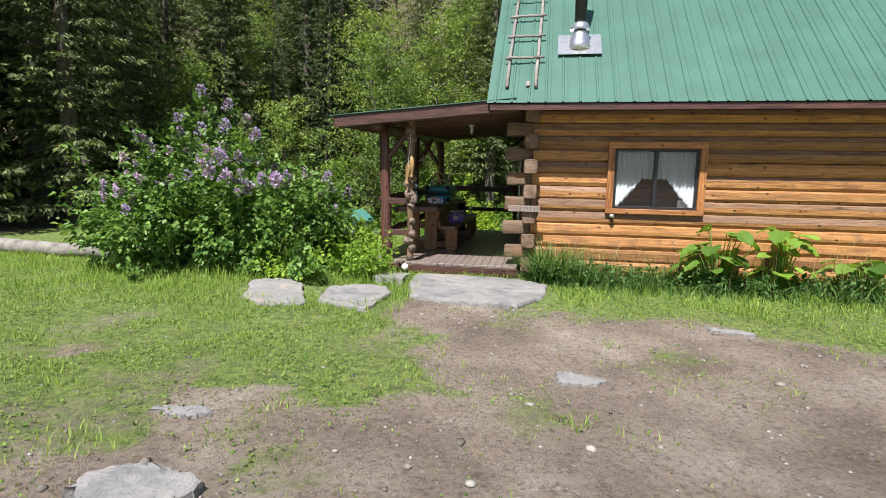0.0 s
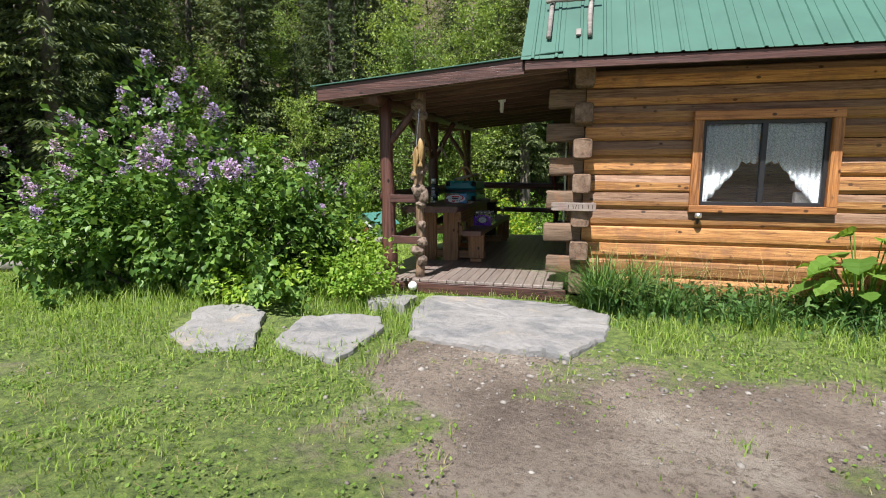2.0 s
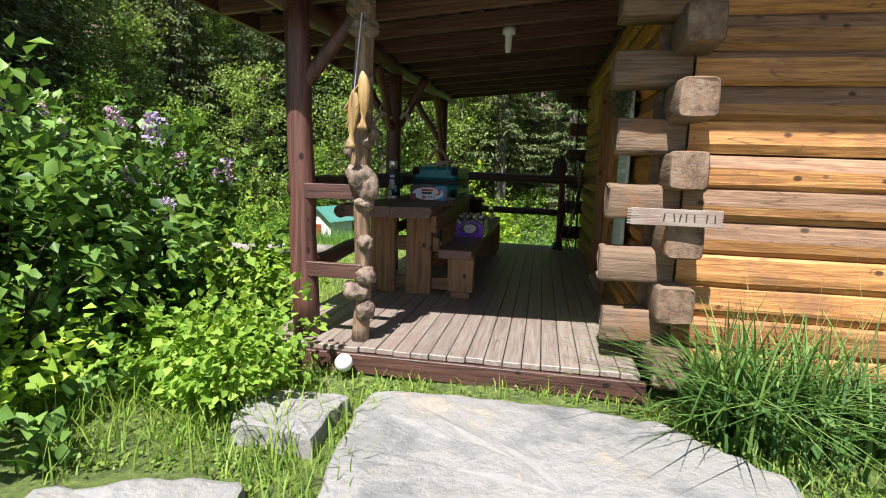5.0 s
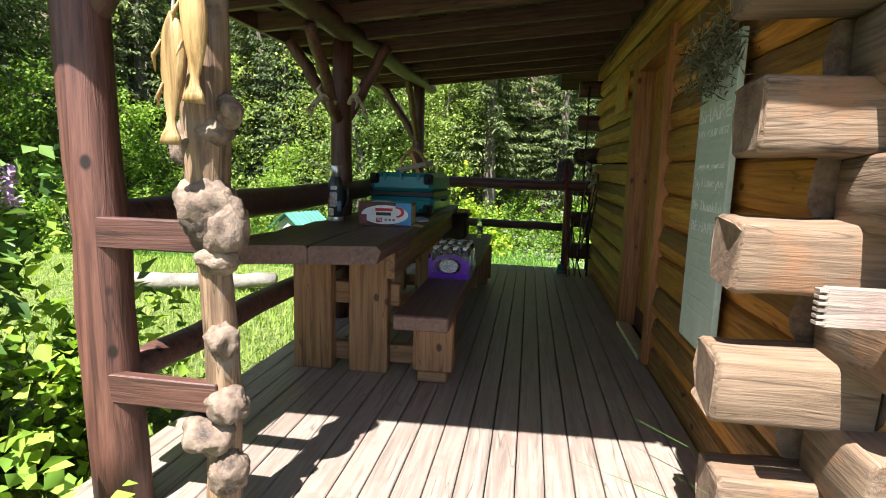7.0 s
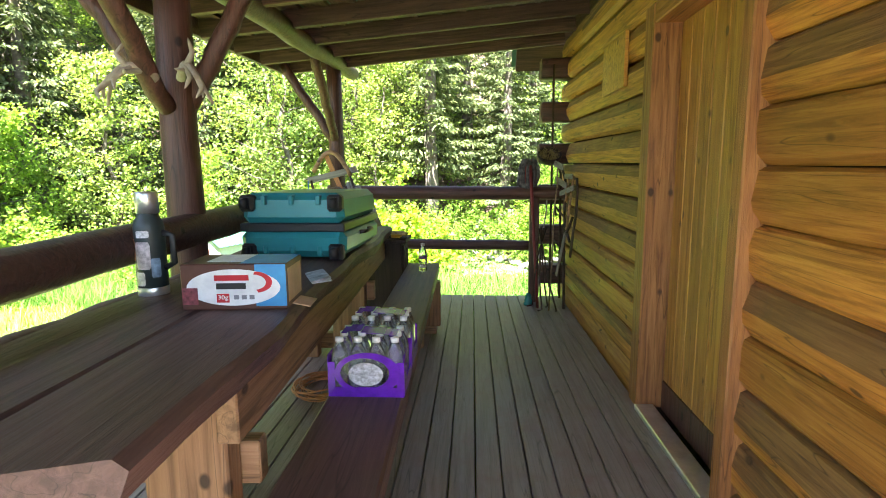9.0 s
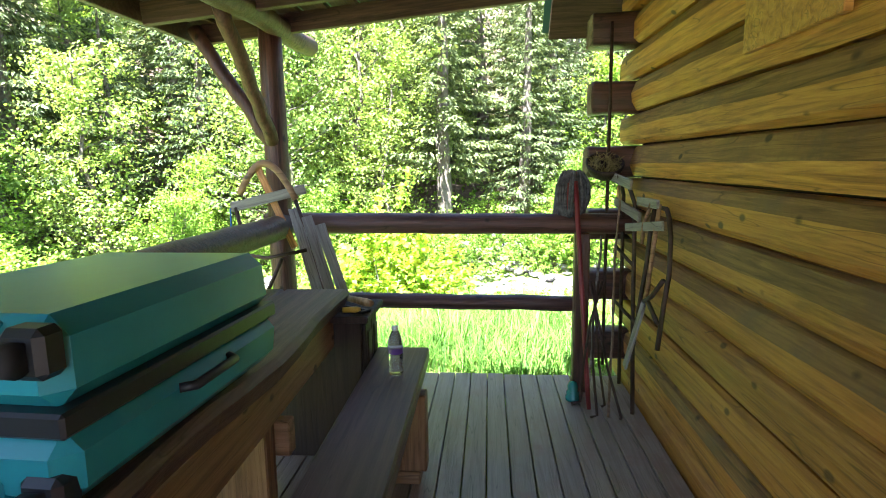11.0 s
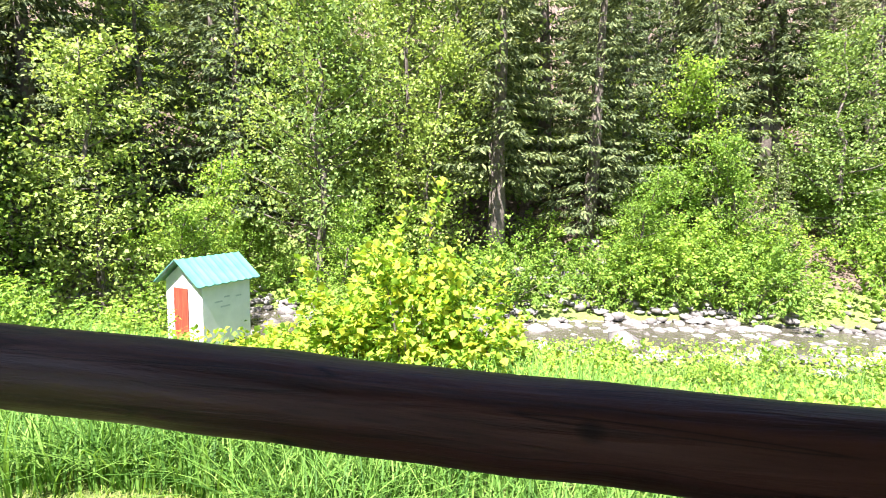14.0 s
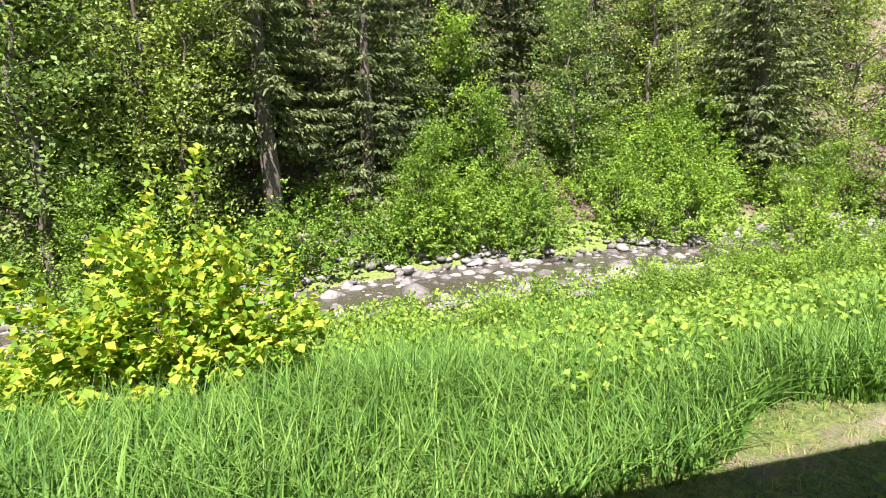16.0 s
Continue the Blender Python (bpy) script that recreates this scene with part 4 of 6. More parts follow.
TEAL = plain("teal_plastic", (0.025, 0.235, 0.26), 0.32, 0.0, 0.08, 5.0)
RUBBER = plain("black_rubber", (0.018, 0.018, 0.018), 0.6)


def suitcase(x, y, z, w, l, h, rz, label):
    """A hard-shell case lying flat: two rounded half shells, zip band, wheels and handle."""
    s = thing("suitcase", x, y, z, label, "suitcase", "", rz)
    mid = h * 0.5
    for z0, z1, inset, top in ((0.02, mid - 0.016, 0.0, False), (mid + 0.016, h, 0.012, True)):
        bm = bmesh.new()
        add_box(bm, -w / 2 + inset, w / 2 - inset, -l / 2 + inset, l / 2 - inset, z0, z1, 0.035)
        for v in bm.verts:
            far = (v.co.z - mid) / (mid if v.co.z > mid else -mid)
            v.co.x *= 1 - 0.05 * far
            v.co.y *= 1 - 0.035 * far
        shell = part("shell", bm, TEAL, s)
        for i in range(3):
            bm = bmesh.new()
            cx = -w / 2 + w * (i + 1) / 4
            zz = z1 - 0.035 if top else z0 + 0.035
            add_box(bm, cx - 0.012, cx + 0.012, -l / 2 + 0.004, -l / 2 + 0.05, zz - 0.025, zz + 0.025, 0.004)
            part("rib", bm, TEAL, shell)
    bm = bmesh.new()
    add_box(bm, -w / 2 + 0.01, w / 2 - 0.01, -l / 2 + 0.01, l / 2 - 0.01, mid - 0.022, mid + 0.022, 0.006)
    part("zip_band", bm, BLACK, s)
    for sx in (-1, 1):
        for hz in (0.05, h - 0.05):
            bm = bmesh.new()
            add_box(bm, sx * (w / 2 - 0.055) - 0.038, sx * (w / 2 - 0.055) + 0.038, -l / 2 - 0.006, -l / 2 + 0.05, hz - 0.042, hz + 0.042, 0.012)
            hs = part("wheel_housing", bm, BLACK, s)
            v, f = tube([(sx * (w / 2 - 0.055) - 0.016, -l / 2 - 0.022, hz), (sx * (w / 2 - 0.055) + 0.016, -l / 2 - 0.022, hz)], 0.028, 14)
            mesh_np("wheel", v, f, RUBBER, hs, "", True)
    v, f = tube([(w / 2 - 0.005, -0.1, mid - 0.05), (w / 2 + 0.022, -0.08, mid - 0.05), (w / 2 + 0.022, 0.08, mid - 0.05), (w / 2 - 0.005, 0.1, mid - 0.05)], 0.011, 8)
    mesh_np("handle", v, f, BLACK, s, "", True)
    return s


suitcase(-1.81, 11.2, T_Z, 0.56, 0.78, 0.345, -2, "large teal hard-shell suitcase lying on the plank table")

# carton of drinks
carton = thing("drinks_carton", -1.70, 9.985, T_Z, "brown, white and blue printed cardboard drinks carton", "carton", "", 5)
CARD_BROWN = plain("brown_printed_card", (0.10, 0.035, 0.022), 0.45)
CARD_BLUE = plain("blue_printed_card", (0.05, 0.28, 0.55), 0.45)
CARD_RED = plain("red_print", (0.55, 0.02, 0.03), 0.45)
CARD_RAW = plain("bare_card", (0.55, 0.40, 0.25), 0.8)
cw, cd, ch = 0.34, 0.21, 0.152
bm = bmesh.new()
add_box(bm, -cw / 2, cw / 2, -cd / 2, cd / 2, 0, ch, 0.004)
part("box", bm, CARD_BROWN, carton)


def oval(name, cx, cz, rx, rz_, y, material, parent, n=36, a0=0, a1=360, inner=None, th=0.0012):
    bm = bmesh.new()
    pts = [(cx + rx * math.cos(radians(a0 + (a1 - a0) * i / n)), cz + rz_ * math.sin(radians(a0 + (a1 - a0) * i / n))) for i in range(n + (1 if inner else 0))]
    if inner:
        ins = [(cx + inner * rx * math.cos(radians(a0 + (a1 - a0) * i / n)) - rx * 0.08, cz + inner * rz_ * math.sin(radians(a0 + (a1 - a0) * i / n))) for i in range(n + 1)]
        for i in range(n):
            bm.faces.new([bm.verts.new((p[0], y, p[1])) for p in (pts[i], pts[i + 1], ins[i + 1], ins[i])])
    else:
        bm.faces.new([bm.verts.new((p[0], y, p[1])) for p in pts])
    ex = bmesh.ops.extrude_face_region(bm, geom=list(bm.faces))
    bmesh.ops.translate(bm, verts=[g for g in ex["geom"] if isinstance(g, bmesh.types.BMVert)], vec=(0, -th, 0))
    bmesh.ops.recalc_face_normals(bm, faces=bm.faces)
    return part(name, bm, material, parent)


yf = -cd / 2 - 0.0005
bm = bmesh.new()
add_box(bm, 0.07, cw / 2 - 0.001, yf - 0.001, yf, 0.012, ch - 0.002, 0)
add_box(bm, 0.02, cw / 2 - 0.001, -cd / 2 + 0.01, cd / 2 - 0.01, ch, ch + 0.001, 0)
part("blue_panel", bm, CARD_BLUE, carton)
oval("white_label", -0.0, 0.075, 0.15, 0.06, yf, WHITE, carton, th=0.002)
oval("red_swoosh", 0.07, 0.092, 0.055, 0.035, yf - 0.0021, CARD_RED, carton, 16, -80, 90, 0.72)
bm = bmesh.new()
add_box(bm, -0.06, 0.05, yf - 0.0035, yf - 0.002, 0.098, 0.116, 0)
part("brand_bar", bm, CARD_RED, carton)
bm = bmesh.new()
add_box(bm, -0.055, 0.04, yf - 0.0035, yf - 0.002, 0.07, 0.09, 0)
part("brand_bar", bm, BLACK, carton)
bm = bmesh.new()
add_box(bm, -0.055, -0.015, yf - 0.0035, yf - 0.002, 0.026, 0.055, 0)
part("red_square", bm, CARD_RED, carton)
lettering("30g", 0.02, Matrix.Translation((-0.035, yf - 0.004, 0.043)) @ pose(0, 0, 0, 90), WHITE, carton, "lettering", 0.032)
bm = bmesh.new()
for i in range(3):
    add_box(bm, 0.0 + i * 0.025, 0.016 + i * 0.025, yf - 0.0035, yf - 0.002, 0.036, 0.05, 0)
part("small_print", bm, plain("grey_print", (0.25, 0.25, 0.27), 0.5), carton)
bm = bmesh.new()
add_box(bm, -0.165, -0.115, yf - 0.0035, yf - 0.002, 0.02, 0.075, 0.0005)
part("picture_panel", bm, plain("dark_red_picture", (0.22, 0.05, 0.06), 0.5, 0, 0.5, 60), carton)
bm = bmesh.new()
add_box(bm, cw / 2 - 0.0005, cw / 2 + 0.001, -cd / 2 + 0.02, cd / 2 - 0.02, 0.02, ch - 0.02, 0)
add_box(bm, cw / 2, cw / 2 + 0.06, -cd / 2 + 0.04, cd / 2 - 0.06, 0.045, 0.048, 0, pose(0, 0, 0, 0, 12, 0))
part("torn_flap", bm, CARD_RAW, carton, "torn open bare card end")
bm = bmesh.new()
add_box(bm, -0.1, 0.02, -0.06, 0.09, ch + 0.0002, ch + 0.0012, 0)
part("top_panel", bm, WHITE, carton)

def lathe(name, prof, sides, material, parent=None, label="", at=(0, 0, 0)):
    V, F = [], []
    for r, z in prof:
        for j in range(sides):
            a = 2 * math.pi * j / sides
            V.append((at[0] + r * math.cos(a), at[1] + r * math.sin(a), at[2] + z))
    for i in range(len(prof) - 1):
        for j in range(sides):
            k = (j + 1) % sides
            F.append((i * sides + j, i * sides + k, (i + 1) * sides + k, (i + 1) * sides + j))
    F.append(tuple(range(sides))[::-1])
    F.append(tuple(range((len(prof) - 1) * sides, len(prof) * sides)))
    return mesh_np(name, V, F, material, parent, label, True)


flask = thing("vacuum_flask", -2.10, 10.10, T_Z, "dark vacuum flask covered in stickers with a steel cup", "flask")
DARKG = plain("dark_green_enamel", (0.03, 0.045, 0.045), 0.4)
lathe("body", [(0.04, 0), (0.052, 0.006), (0.052, 0.25), (0.047, 0.275), (0.036, 0.29), (0.036, 0.30)], 28, DARKG, flask)
lathe("base_ring", [(0.0525, 0.002), (0.0535, 0.004), (0.0535, 0.03), (0.0525, 0.032)], 28, STEEL, flask)
lathe("cup", [(0.034, 0.30), (0.039, 0.303), (0.039, 0.372), (0.036, 0.378), (0.0, 0.379)], 28, STEEL, flask)


def sticker(a0, a1, z0, z1, material, parent, r=0.0527):
    V, F = [], []
    n = 10
    for i in range(n + 1):
        a = radians(a0 + (a1 - a0) * i / n)
        bow = 0.0 if i not in (0, n) else 0.12 * (z1 - z0)
        for rr in (r, r + 0.0006):
            V += [(rr * math.cos(a), rr * math.sin(a), z0 + bow), (rr * math.cos(a), rr * math.sin(a), z1 - bow)]
    for i in range(n):
        a = i * 4
        F += [(a + 2, a + 6, a + 7, a + 3), (a, a + 1, a + 5, a + 4), (a + 1, a + 3, a + 7, a + 5), (a, a + 4, a + 6, a + 2)]
    return mesh_np("sticker", V, F, material, parent)


for a0, a1, z0, z1, c in ((-130, -85, 0.04, 0.09, (0.75, 0.72, 0.7)), (-120, -60, 0.10, 0.20, (0.55, 0.5, 0.52)), (-165, -125, 0.13, 0.21, (0.6, 0.25, 0.1)), (-110, -60, 0.215, 0.24, (0.7, 0.7, 0.7)), (-60, -25, 0.07, 0.14, (0.2, 0.3, 0.42)), (-175, -140, 0.05, 0.11, (0.3, 0.35, 0.5))):
    sticker(a0, a1, z0, z1, plain("sticker_print", c, 0.4, 0, 0.4, 45), flask)
v, f = tube([(0.05, 0.0, 0.23), (0.085, 0, 0.22), (0.088, 0, 0.12), (0.05, 0, 0.10)], 0.009, 8, 0, 0, True, 1.4)
mesh_np("handle", v, f, BLACK, flask, "", True)

mag = thing("folded_magazine", -1.57, 10.40, T_Z, "folded glossy magazine on the table", "magazine", "", 25)
bm = bmesh.new()
for i in range(4):
    add_box(bm, -0.04, 0.04, -0.1, 0.1, 0.001 + i * 0.004, 0.004 + i * 0.004, 0.001, pose(0, 0, 0, 0, -4 - i * 2, 0))
part("pages", bm, plain("grey_printed_paper", (0.5, 0.52, 0.56), 0.3, 0, 0.5, 30), mag)

# water bottles
pm, pnt, pb = nodes_of("clear_plastic", 0.05)
pb.inputs["Base Color"].default_value = (0.93, 0.96, 0.97, 1)
pb.inputs["Transmission Weight"].default_value, pb.inputs["IOR"].default_value = 0.92, 1.35
CLEAR = pm
BOTTLE = [(0.026, 0), (0.031, 0.006), (0.031, 0.05), (0.029, 0.055), (0.031, 0.06), (0.031, 0.13), (0.026, 0.155), (0.014, 0.18), (0.012, 0.186)]


def bottle(x, y, z, label, group="", s=1.0):
    b = thing("water_bottle", x, y, z, label, "bottle", group)
    lathe("body", [(r * s, h * s) for r, h in BOTTLE], 14, CLEAR, b)
    lathe("cap", [(0.0145 * s, 0.184 * s), (0.0145 * s, 0.20 * s), (0.0, 0.201 * s)], 12, WHITE, b)
    return b


single = bottle(-1.31, 12.33, 0.495, "half-empty clear plastic water bottle standing on the bench", "", 1.1)
lathe("label_band", [(0.0343, 0.098), (0.0346, 0.099), (0.0346, 0.122), (0.0343, 0.123)], 14, plain("purple_label", (0.14, 0.05, 0.30), 0.4), single)
PURPLE = plain("purple_shrink_wrap", (0.13, 0.015, 0.42), 0.22, 0, 0.25, 20)
for gi, (gx_, gy_) in enumerate(((-1.285, 10.07), (-1.29, 10.34))):
    pack = thing("water_bottle_pack", gx_, gy_, 0.495, "purple shrink-wrapped pack of clear water bottles on the bench", "bottle pack", "bottle packs")
    for i in range(4):
        for j in range(3):
            px_, py_ = -0.0975 + i * 0.065, -0.068 + j * 0.068
            lathe("bottle", BOTTLE, 10, CLEAR, pack, "", (px_, py_, 0.003))
            lathe("cap", [(0.0145, 0.184), (0.0145, 0.20), (0.0, 0.201)], 8, WHITE, pack, "", (px_, py_, 0.003))
    bm = bmesh.new()
    for sy in (-1, 1):
        for z0, z1, x0, x1 in ((0.0, 0.035, -0.132, 0.132), (0.03, 0.125, -0.132, -0.108), (0.03, 0.125, 0.108, 0.132)):
            add_box(bm, x0, x1, sy * 0.104 - 0.001, sy * 0.104 + 0.001, z0, z1, 0)
    for sx in (-1, 1):
        add_box(bm, sx * 0.1325 - 0.001, sx * 0.1325 + 0.001, -0.103, 0.103, 0.0, 0.05, 0)
        add_box(bm, sx * 0.1325 - 0.001, sx * 0.1325 + 0.001, -0.103, -0.02, 0.05, 0.15, 0)
    part("shrink_wrap", bm, PURPLE, pack, "purple printed film")
    oval("printed_ring", 0.006, 0.085, 0.115, 0.075, -0.1052, PURPLE, pack, 36, 0, 360, 0.74)
    bm = bmesh.new()
    for i in range(9):
        u0, u1 = -0.10 + i * 0.0222, -0.10 + (i + 1) * 0.0222
        add_box(bm, u0, u1, -0.035 + 0.02 * math.sin(i * 0.7), 0.045 + 0.02 * math.sin(i * 0.7), 0.206 + 0.004 * math.sin(i * 1.3), 0.2075 + 0.004 * math.sin(i * 1.3), 0)
    part("top_film", bm, PURPLE, pack, "purple film stretched over the caps")
    oval("round_label", 0, 0.082, 0.06, 0.042, -0.1055, plain("grey_label_print", (0.5, 0.5, 0.55), 0.4, 0, 0.5, 80), pack)

rope = thing("coiled_extension_cord", -1.80, 11.15, 0, "coil of orange extension cord on the deck", "cord")
pts = []
for i in range(220):
    a = i * 0.28
    r = 0.16 + 0.03 * math.sin(i * 0.37) + 0.012 * math.cos(i * 0.11)
    pts.append((r * math.cos(a) * 0.9, r * math.sin(a), 0.008 + 0.04 * (i / 220) + 0.006 * math.sin(i * 0.9)))
v, f = tube(pts, 0.0045, 6)
mesh_np("cord", v, f, plain("orange_cord", (0.55, 0.24, 0.09), 0.5), rope, "", True)

# dark cabinet by the table's end
cab = thing("low_cabinet", -1.72, 12.56, 0, "dark-stained low wooden cabinet with tools on top", "cabinet")
CABW = wood("dark_walnut_stain", (0.055, 0.032, 0.024), (0.036, 0.021, 0.016), (0.018, 0.011, 0.009), "z", 0.7, 0.8, False, None, 0.1)
bm = bmesh.new()
add_box(bm, -0.24, 0.22, -0.1, 0.16, 0.0, 0.70, 0.006)
part("body", bm, CABW, cab)
bm = bmesh.new()
add_box(bm, -0.27, 0.27, -0.16, 0.2, 0.702, 0.735, 0.006)
part("top", bm, CABW, cab)
for i, y0 in enumerate((-0.09, 0.04)):
    bm = bmesh.new()
    add_box(bm, 0.222, 0.242, y0, y0 + 0.11, 0.03, 0.68, 0.005)
    for z0, z1 in ((0.07, 0.34), (0.38, 0.64)):
        add_box(bm, 0.24, 0.25, y0 + 0.02, y0 + 0.09, z0, z1, 0.006)
    part("door", bm, CABW, cab)
hammer = thing("claw_hammer", -1.655, 12.68, 0.742, "claw hammer with a pale wooden handle on the cabinet", "hammer", "", -37)
v, f = tube([(-0.1, 0, 0.024), (0, 0, 0.024), (0.1, 0, 0.024), (0.2, 0, 0.024), (0.24, 0, 0.024)], [0.012, 0.014, 0.017, 0.021, 0.017], 12)
mesh_np("handle", v, f, FISH, hammer, "", True)
v, f = tube([(-0.11, -0.07, 0.028), (-0.11, -0.05, 0.022), (-0.11, 0.0, 0.02), (-0.11, 0.05, 0.02), (-0.105, 0.065, 0.02)], [0.006, 0.012, 0.016, 0.014, 0.017], 10)
mesh_np("head", v, f, STEEL, hammer, "", True)
tool = thing("tool_clasp", -1.545, 12.50, 0.739, "black metal hinge fitting lying on the cabinet", "hardware", "", -30)
bm = bmesh.new()
for a, b in (((-0.09, -0.03), (0.09, -0.012)), ((-0.09, 0.012), (0.09, 0.03)), ((-0.09, -0.03), (-0.06, 0.03)), ((0.0, -0.03), (0.03, 0.03)), ((0.07, -0.03), (0.09, 0.03))):
    add_box(bm, a[0], b[0], a[1], b[1], 0.0, 0.014, 0.002)
part("plate", bm, BLACK, tool)
jar = thing("yellow_tool_handle", -1.545, 12.43, 0.739, "small yellow plastic tool handle on the cabinet", "tool")
v, f = tube([(-0.03, 0, 0.022), (0.03, 0.01, 0.022), (0.05, 0.02, 0.022)], [0.014, 0.015, 0.009], 12)
mesh_np("handle", v, f, plain("amber_plastic", (0.6, 0.38, 0.05), 0.3), jar, "", True)
bits = thing("wire_coil", -1.90, 12.78, 0.737, "small coil of pale wire on the cabinet", "wire")
v, f = tube([(0.05 * math.cos(i * 0.5) + i * 0.0012, 0.05 * math.sin(i * 0.5), 0.012 + 0.02 * abs(math.sin(i * 0.25))) for i in range(90)], 0.003, 5)
mesh_np("wire", v, f, FISH, bits, "", True)

# antlers on the middle post
antler = thing("antlers", -2.18, 10.53, 1.66, "grey-brown branching antlers fixed to the porch post", "antlers")
BONE = mottled("weathered_antler", [(0.3, (0.25, 0.2, 0.15)), (0.7, (0.48, 0.42, 0.34))], 14.0, 0.6, 0.3, 0.004)


def antler_side(parent, s, seed):
    base = np.array([s * 0.02, -0.03, 0.02])
    main = [base + np.array([s * (0.03 + 0.17 * t), -0.05 - 0.10 * math.sin(t * 2.2), -0.02 + 0.10 * math.sin(t * 3.0) - 0.13 * t]) for t in np.linspace(0, 1, 12)]
    v, f = tube(main, np.linspace(0.02, 0.006, 12), 8, 0.05, seed)
    beam_ = mesh_np("main_beam", v, f, BONE, parent, "", True)
    for i, (k, dx, dy, dz) in enumerate(((2, 0.02, -0.16, -0.02), (4, 0.03, -0.12, -0.14), (6, 0.06, -0.05, -0.17), (8, 0.02, -0.10, -0.12), (5, 0.0, 0.03, 0.14))):
        p = np.array(main[k])
        q = p + np.array([s * dx, dy * 0.6, dz * 0.75])
        mid = (p + q) / 2 + np.array([s * 0.03, -0.02, -0.01])
        v, f = tube([p, mid * 0.5 + p * 0.5, mid, mid * 0.4 + q * 0.6, q], [0.014, 0.012, 0.010, 0.007, 0.002], 7, 0.04, seed + i)
        mesh_np("tine", v, f, BONE, beam_, "", True)


antler_side(antler, 1, 1), antler_side(antler, -1, 9)

# ---- things at the creek end of the porch ----
GREYWOOD = wood("grey_weathered_board", (0.34, 0.31, 0.28), (0.25, 0.225, 0.20), (0.12, 0.10, 0.09), "x", 0.8, 0.8, False, None, 0.15)
IRON = mottled("rusty_dark_iron", [(0.3, (0.03, 0.024, 0.02)), (0.7, (0.10, 0.055, 0.04))], 18.0, 0.65, 0.3, 0.003, metal=0.4)


def board_between(name, a, b, w, th, material, parent, face=(0, -1, 0)):
    """A flat board from a to b whose broad side looks along face."""
    a, b = Vector(a), Vector(b)
    xax = (b - a).normalized()
    yax = Vector(face)
    yax = (yax - xax * yax.dot(xax)).normalized()
    zax = xax.cross(yax)
    m = Matrix((xax, yax, zax)).transposed().to_4x4()
    m.translation = (a + b) / 2
    return box_part(name, ((b - a).length, th, w), material, parent, m, 0.003)


sled = thing("old_sled", 0, 0, 0, "old wooden sled with iron runners leaning in the porch corner", "sled")
for i in range(3):
    o = i * 0.082
    board_between("slat", (-2.10 + o, 13.24, 1.19 - 0.05 * i), (-1.71 + 1.15 * o, 12.98, 0.03), 0.064, 0.014, GREYWOOD, sled, (0.45, -1, 0.2))
board_between("steering_bar", (-2.49, 13.22, 1.20), (-2.02, 13.25, 1.31), 0.06, 0.018, GREYWOOD, sled)
board_between("centre_strut", (-2.32, 13.25, 1.45), (-2.11, 13.26, 0.94), 0.045, 0.012, TRIM, sled)
hoop = [(-2.44 + 0.36 * t, 13.24, 1.17 + 0.30 * math.sin(math.pi * (0.12 + 0.80 * t))) for t in np.linspace(0, 1, 14)]
v, f = tube(hoop, 0.014, 8, 0, 0, True, 1.6)
mesh_np("bumper", v, f, RAW_X, sled, "", True)
for pts in ([(-2.46, 13.22, 1.20), (-2.38, 13.18, 0.89), (-2.13, 13.04, 0.02)], [(-2.09, 13.25, 1.25), (-2.00, 13.22, 0.99), (-1.65, 12.99, 0.02)], [(-2.43, 13.19, 0.91), (-2.25, 13.16, 0.89), (-2.00, 13.16, 0.94)], [(-2.29, 13.14, 0.61), (-2.23, 13.14, 0.73), (-2.15, 13.14, 0.89)]):
    v, f = tube(pts, 0.012, 7)
    mesh_np("runner", v, f, IRON, sled, "", True)
v, f = tube([(-2.48, 13.19, 1.20), (-2.47, 13.16, 0.99), (-2.40, 13.14, 0.73), (-2.34, 13.14, 0.48)], 0.006, 6)
mesh_np("cord", v, f, plain("blue_cord", (0.03, 0.12, 0.35), 0.6), sled, "", True)

mop = thing("mop", 0, 0, 0, "dark grey and red yarn mop standing head-up on a red handle", "mop")
pole("handle", (-0.31, 13.05, 0.01), (-0.362, 13.37, 1.33), 0.014, 0.016, plain("red_handle", (0.20, 0.02, 0.022), 0.5), mop, 1, 0, 0)
rgm = np.random.default_rng(4)
strands, red_strands = [], []
for i in range(230):
    a, r = rgm.uniform(0, 6.28), rgm.uniform(0.5, 1.0)
    top = np.array([-0.355 + rgm.normal(0, 0.012), 13.43 + rgm.normal(0, 0.012), 1.365 + rgm.normal(0, 0.008)])
    out = np.array([0.09 * math.cos(a) - 0.022, 0.08 * math.sin(a) + 0.01, 0]) * r
    sway = np.array([rgm.normal(0, 0.008), rgm.normal(0, 0.008), 0])
    (red_strands if i % 9 == 0 else strands).append(tube([top, top + out * 0.55 + [0, 0, 0.022 - 0.01 * r], top + out * 0.98 - [0, 0, 0.05] + sway, top + out * 1.08 - [0, 0, 0.14] + sway, top + out * 0.85 - [0.012, 0, 0.225], top + out * 0.45 - [0.015, 0, 0.285 + rgm.uniform(-0.02, 0.01)]], 0.0075, 5))
v, f = join(strands)
mesh_np("yarn_head", v, f, mottled("dark_grey_yarn", [(0.35, (0.05, 0.05, 0.055)), (0.6, (0.16, 0.155, 0.155)), (0.75, (0.24, 0.23, 0.22))], 30.0, 0.9, 0.4, 0.004), mop, "", True)
v, f = join(red_strands)
mesh_np("red_yarn", v, f, mottled("dull_red_yarn", [(0.35, (0.16, 0.03, 0.03)), (0.7, (0.30, 0.07, 0.06))], 30.0, 0.9, 0.4, 0.004), mop, "dull red yarn strands", True)
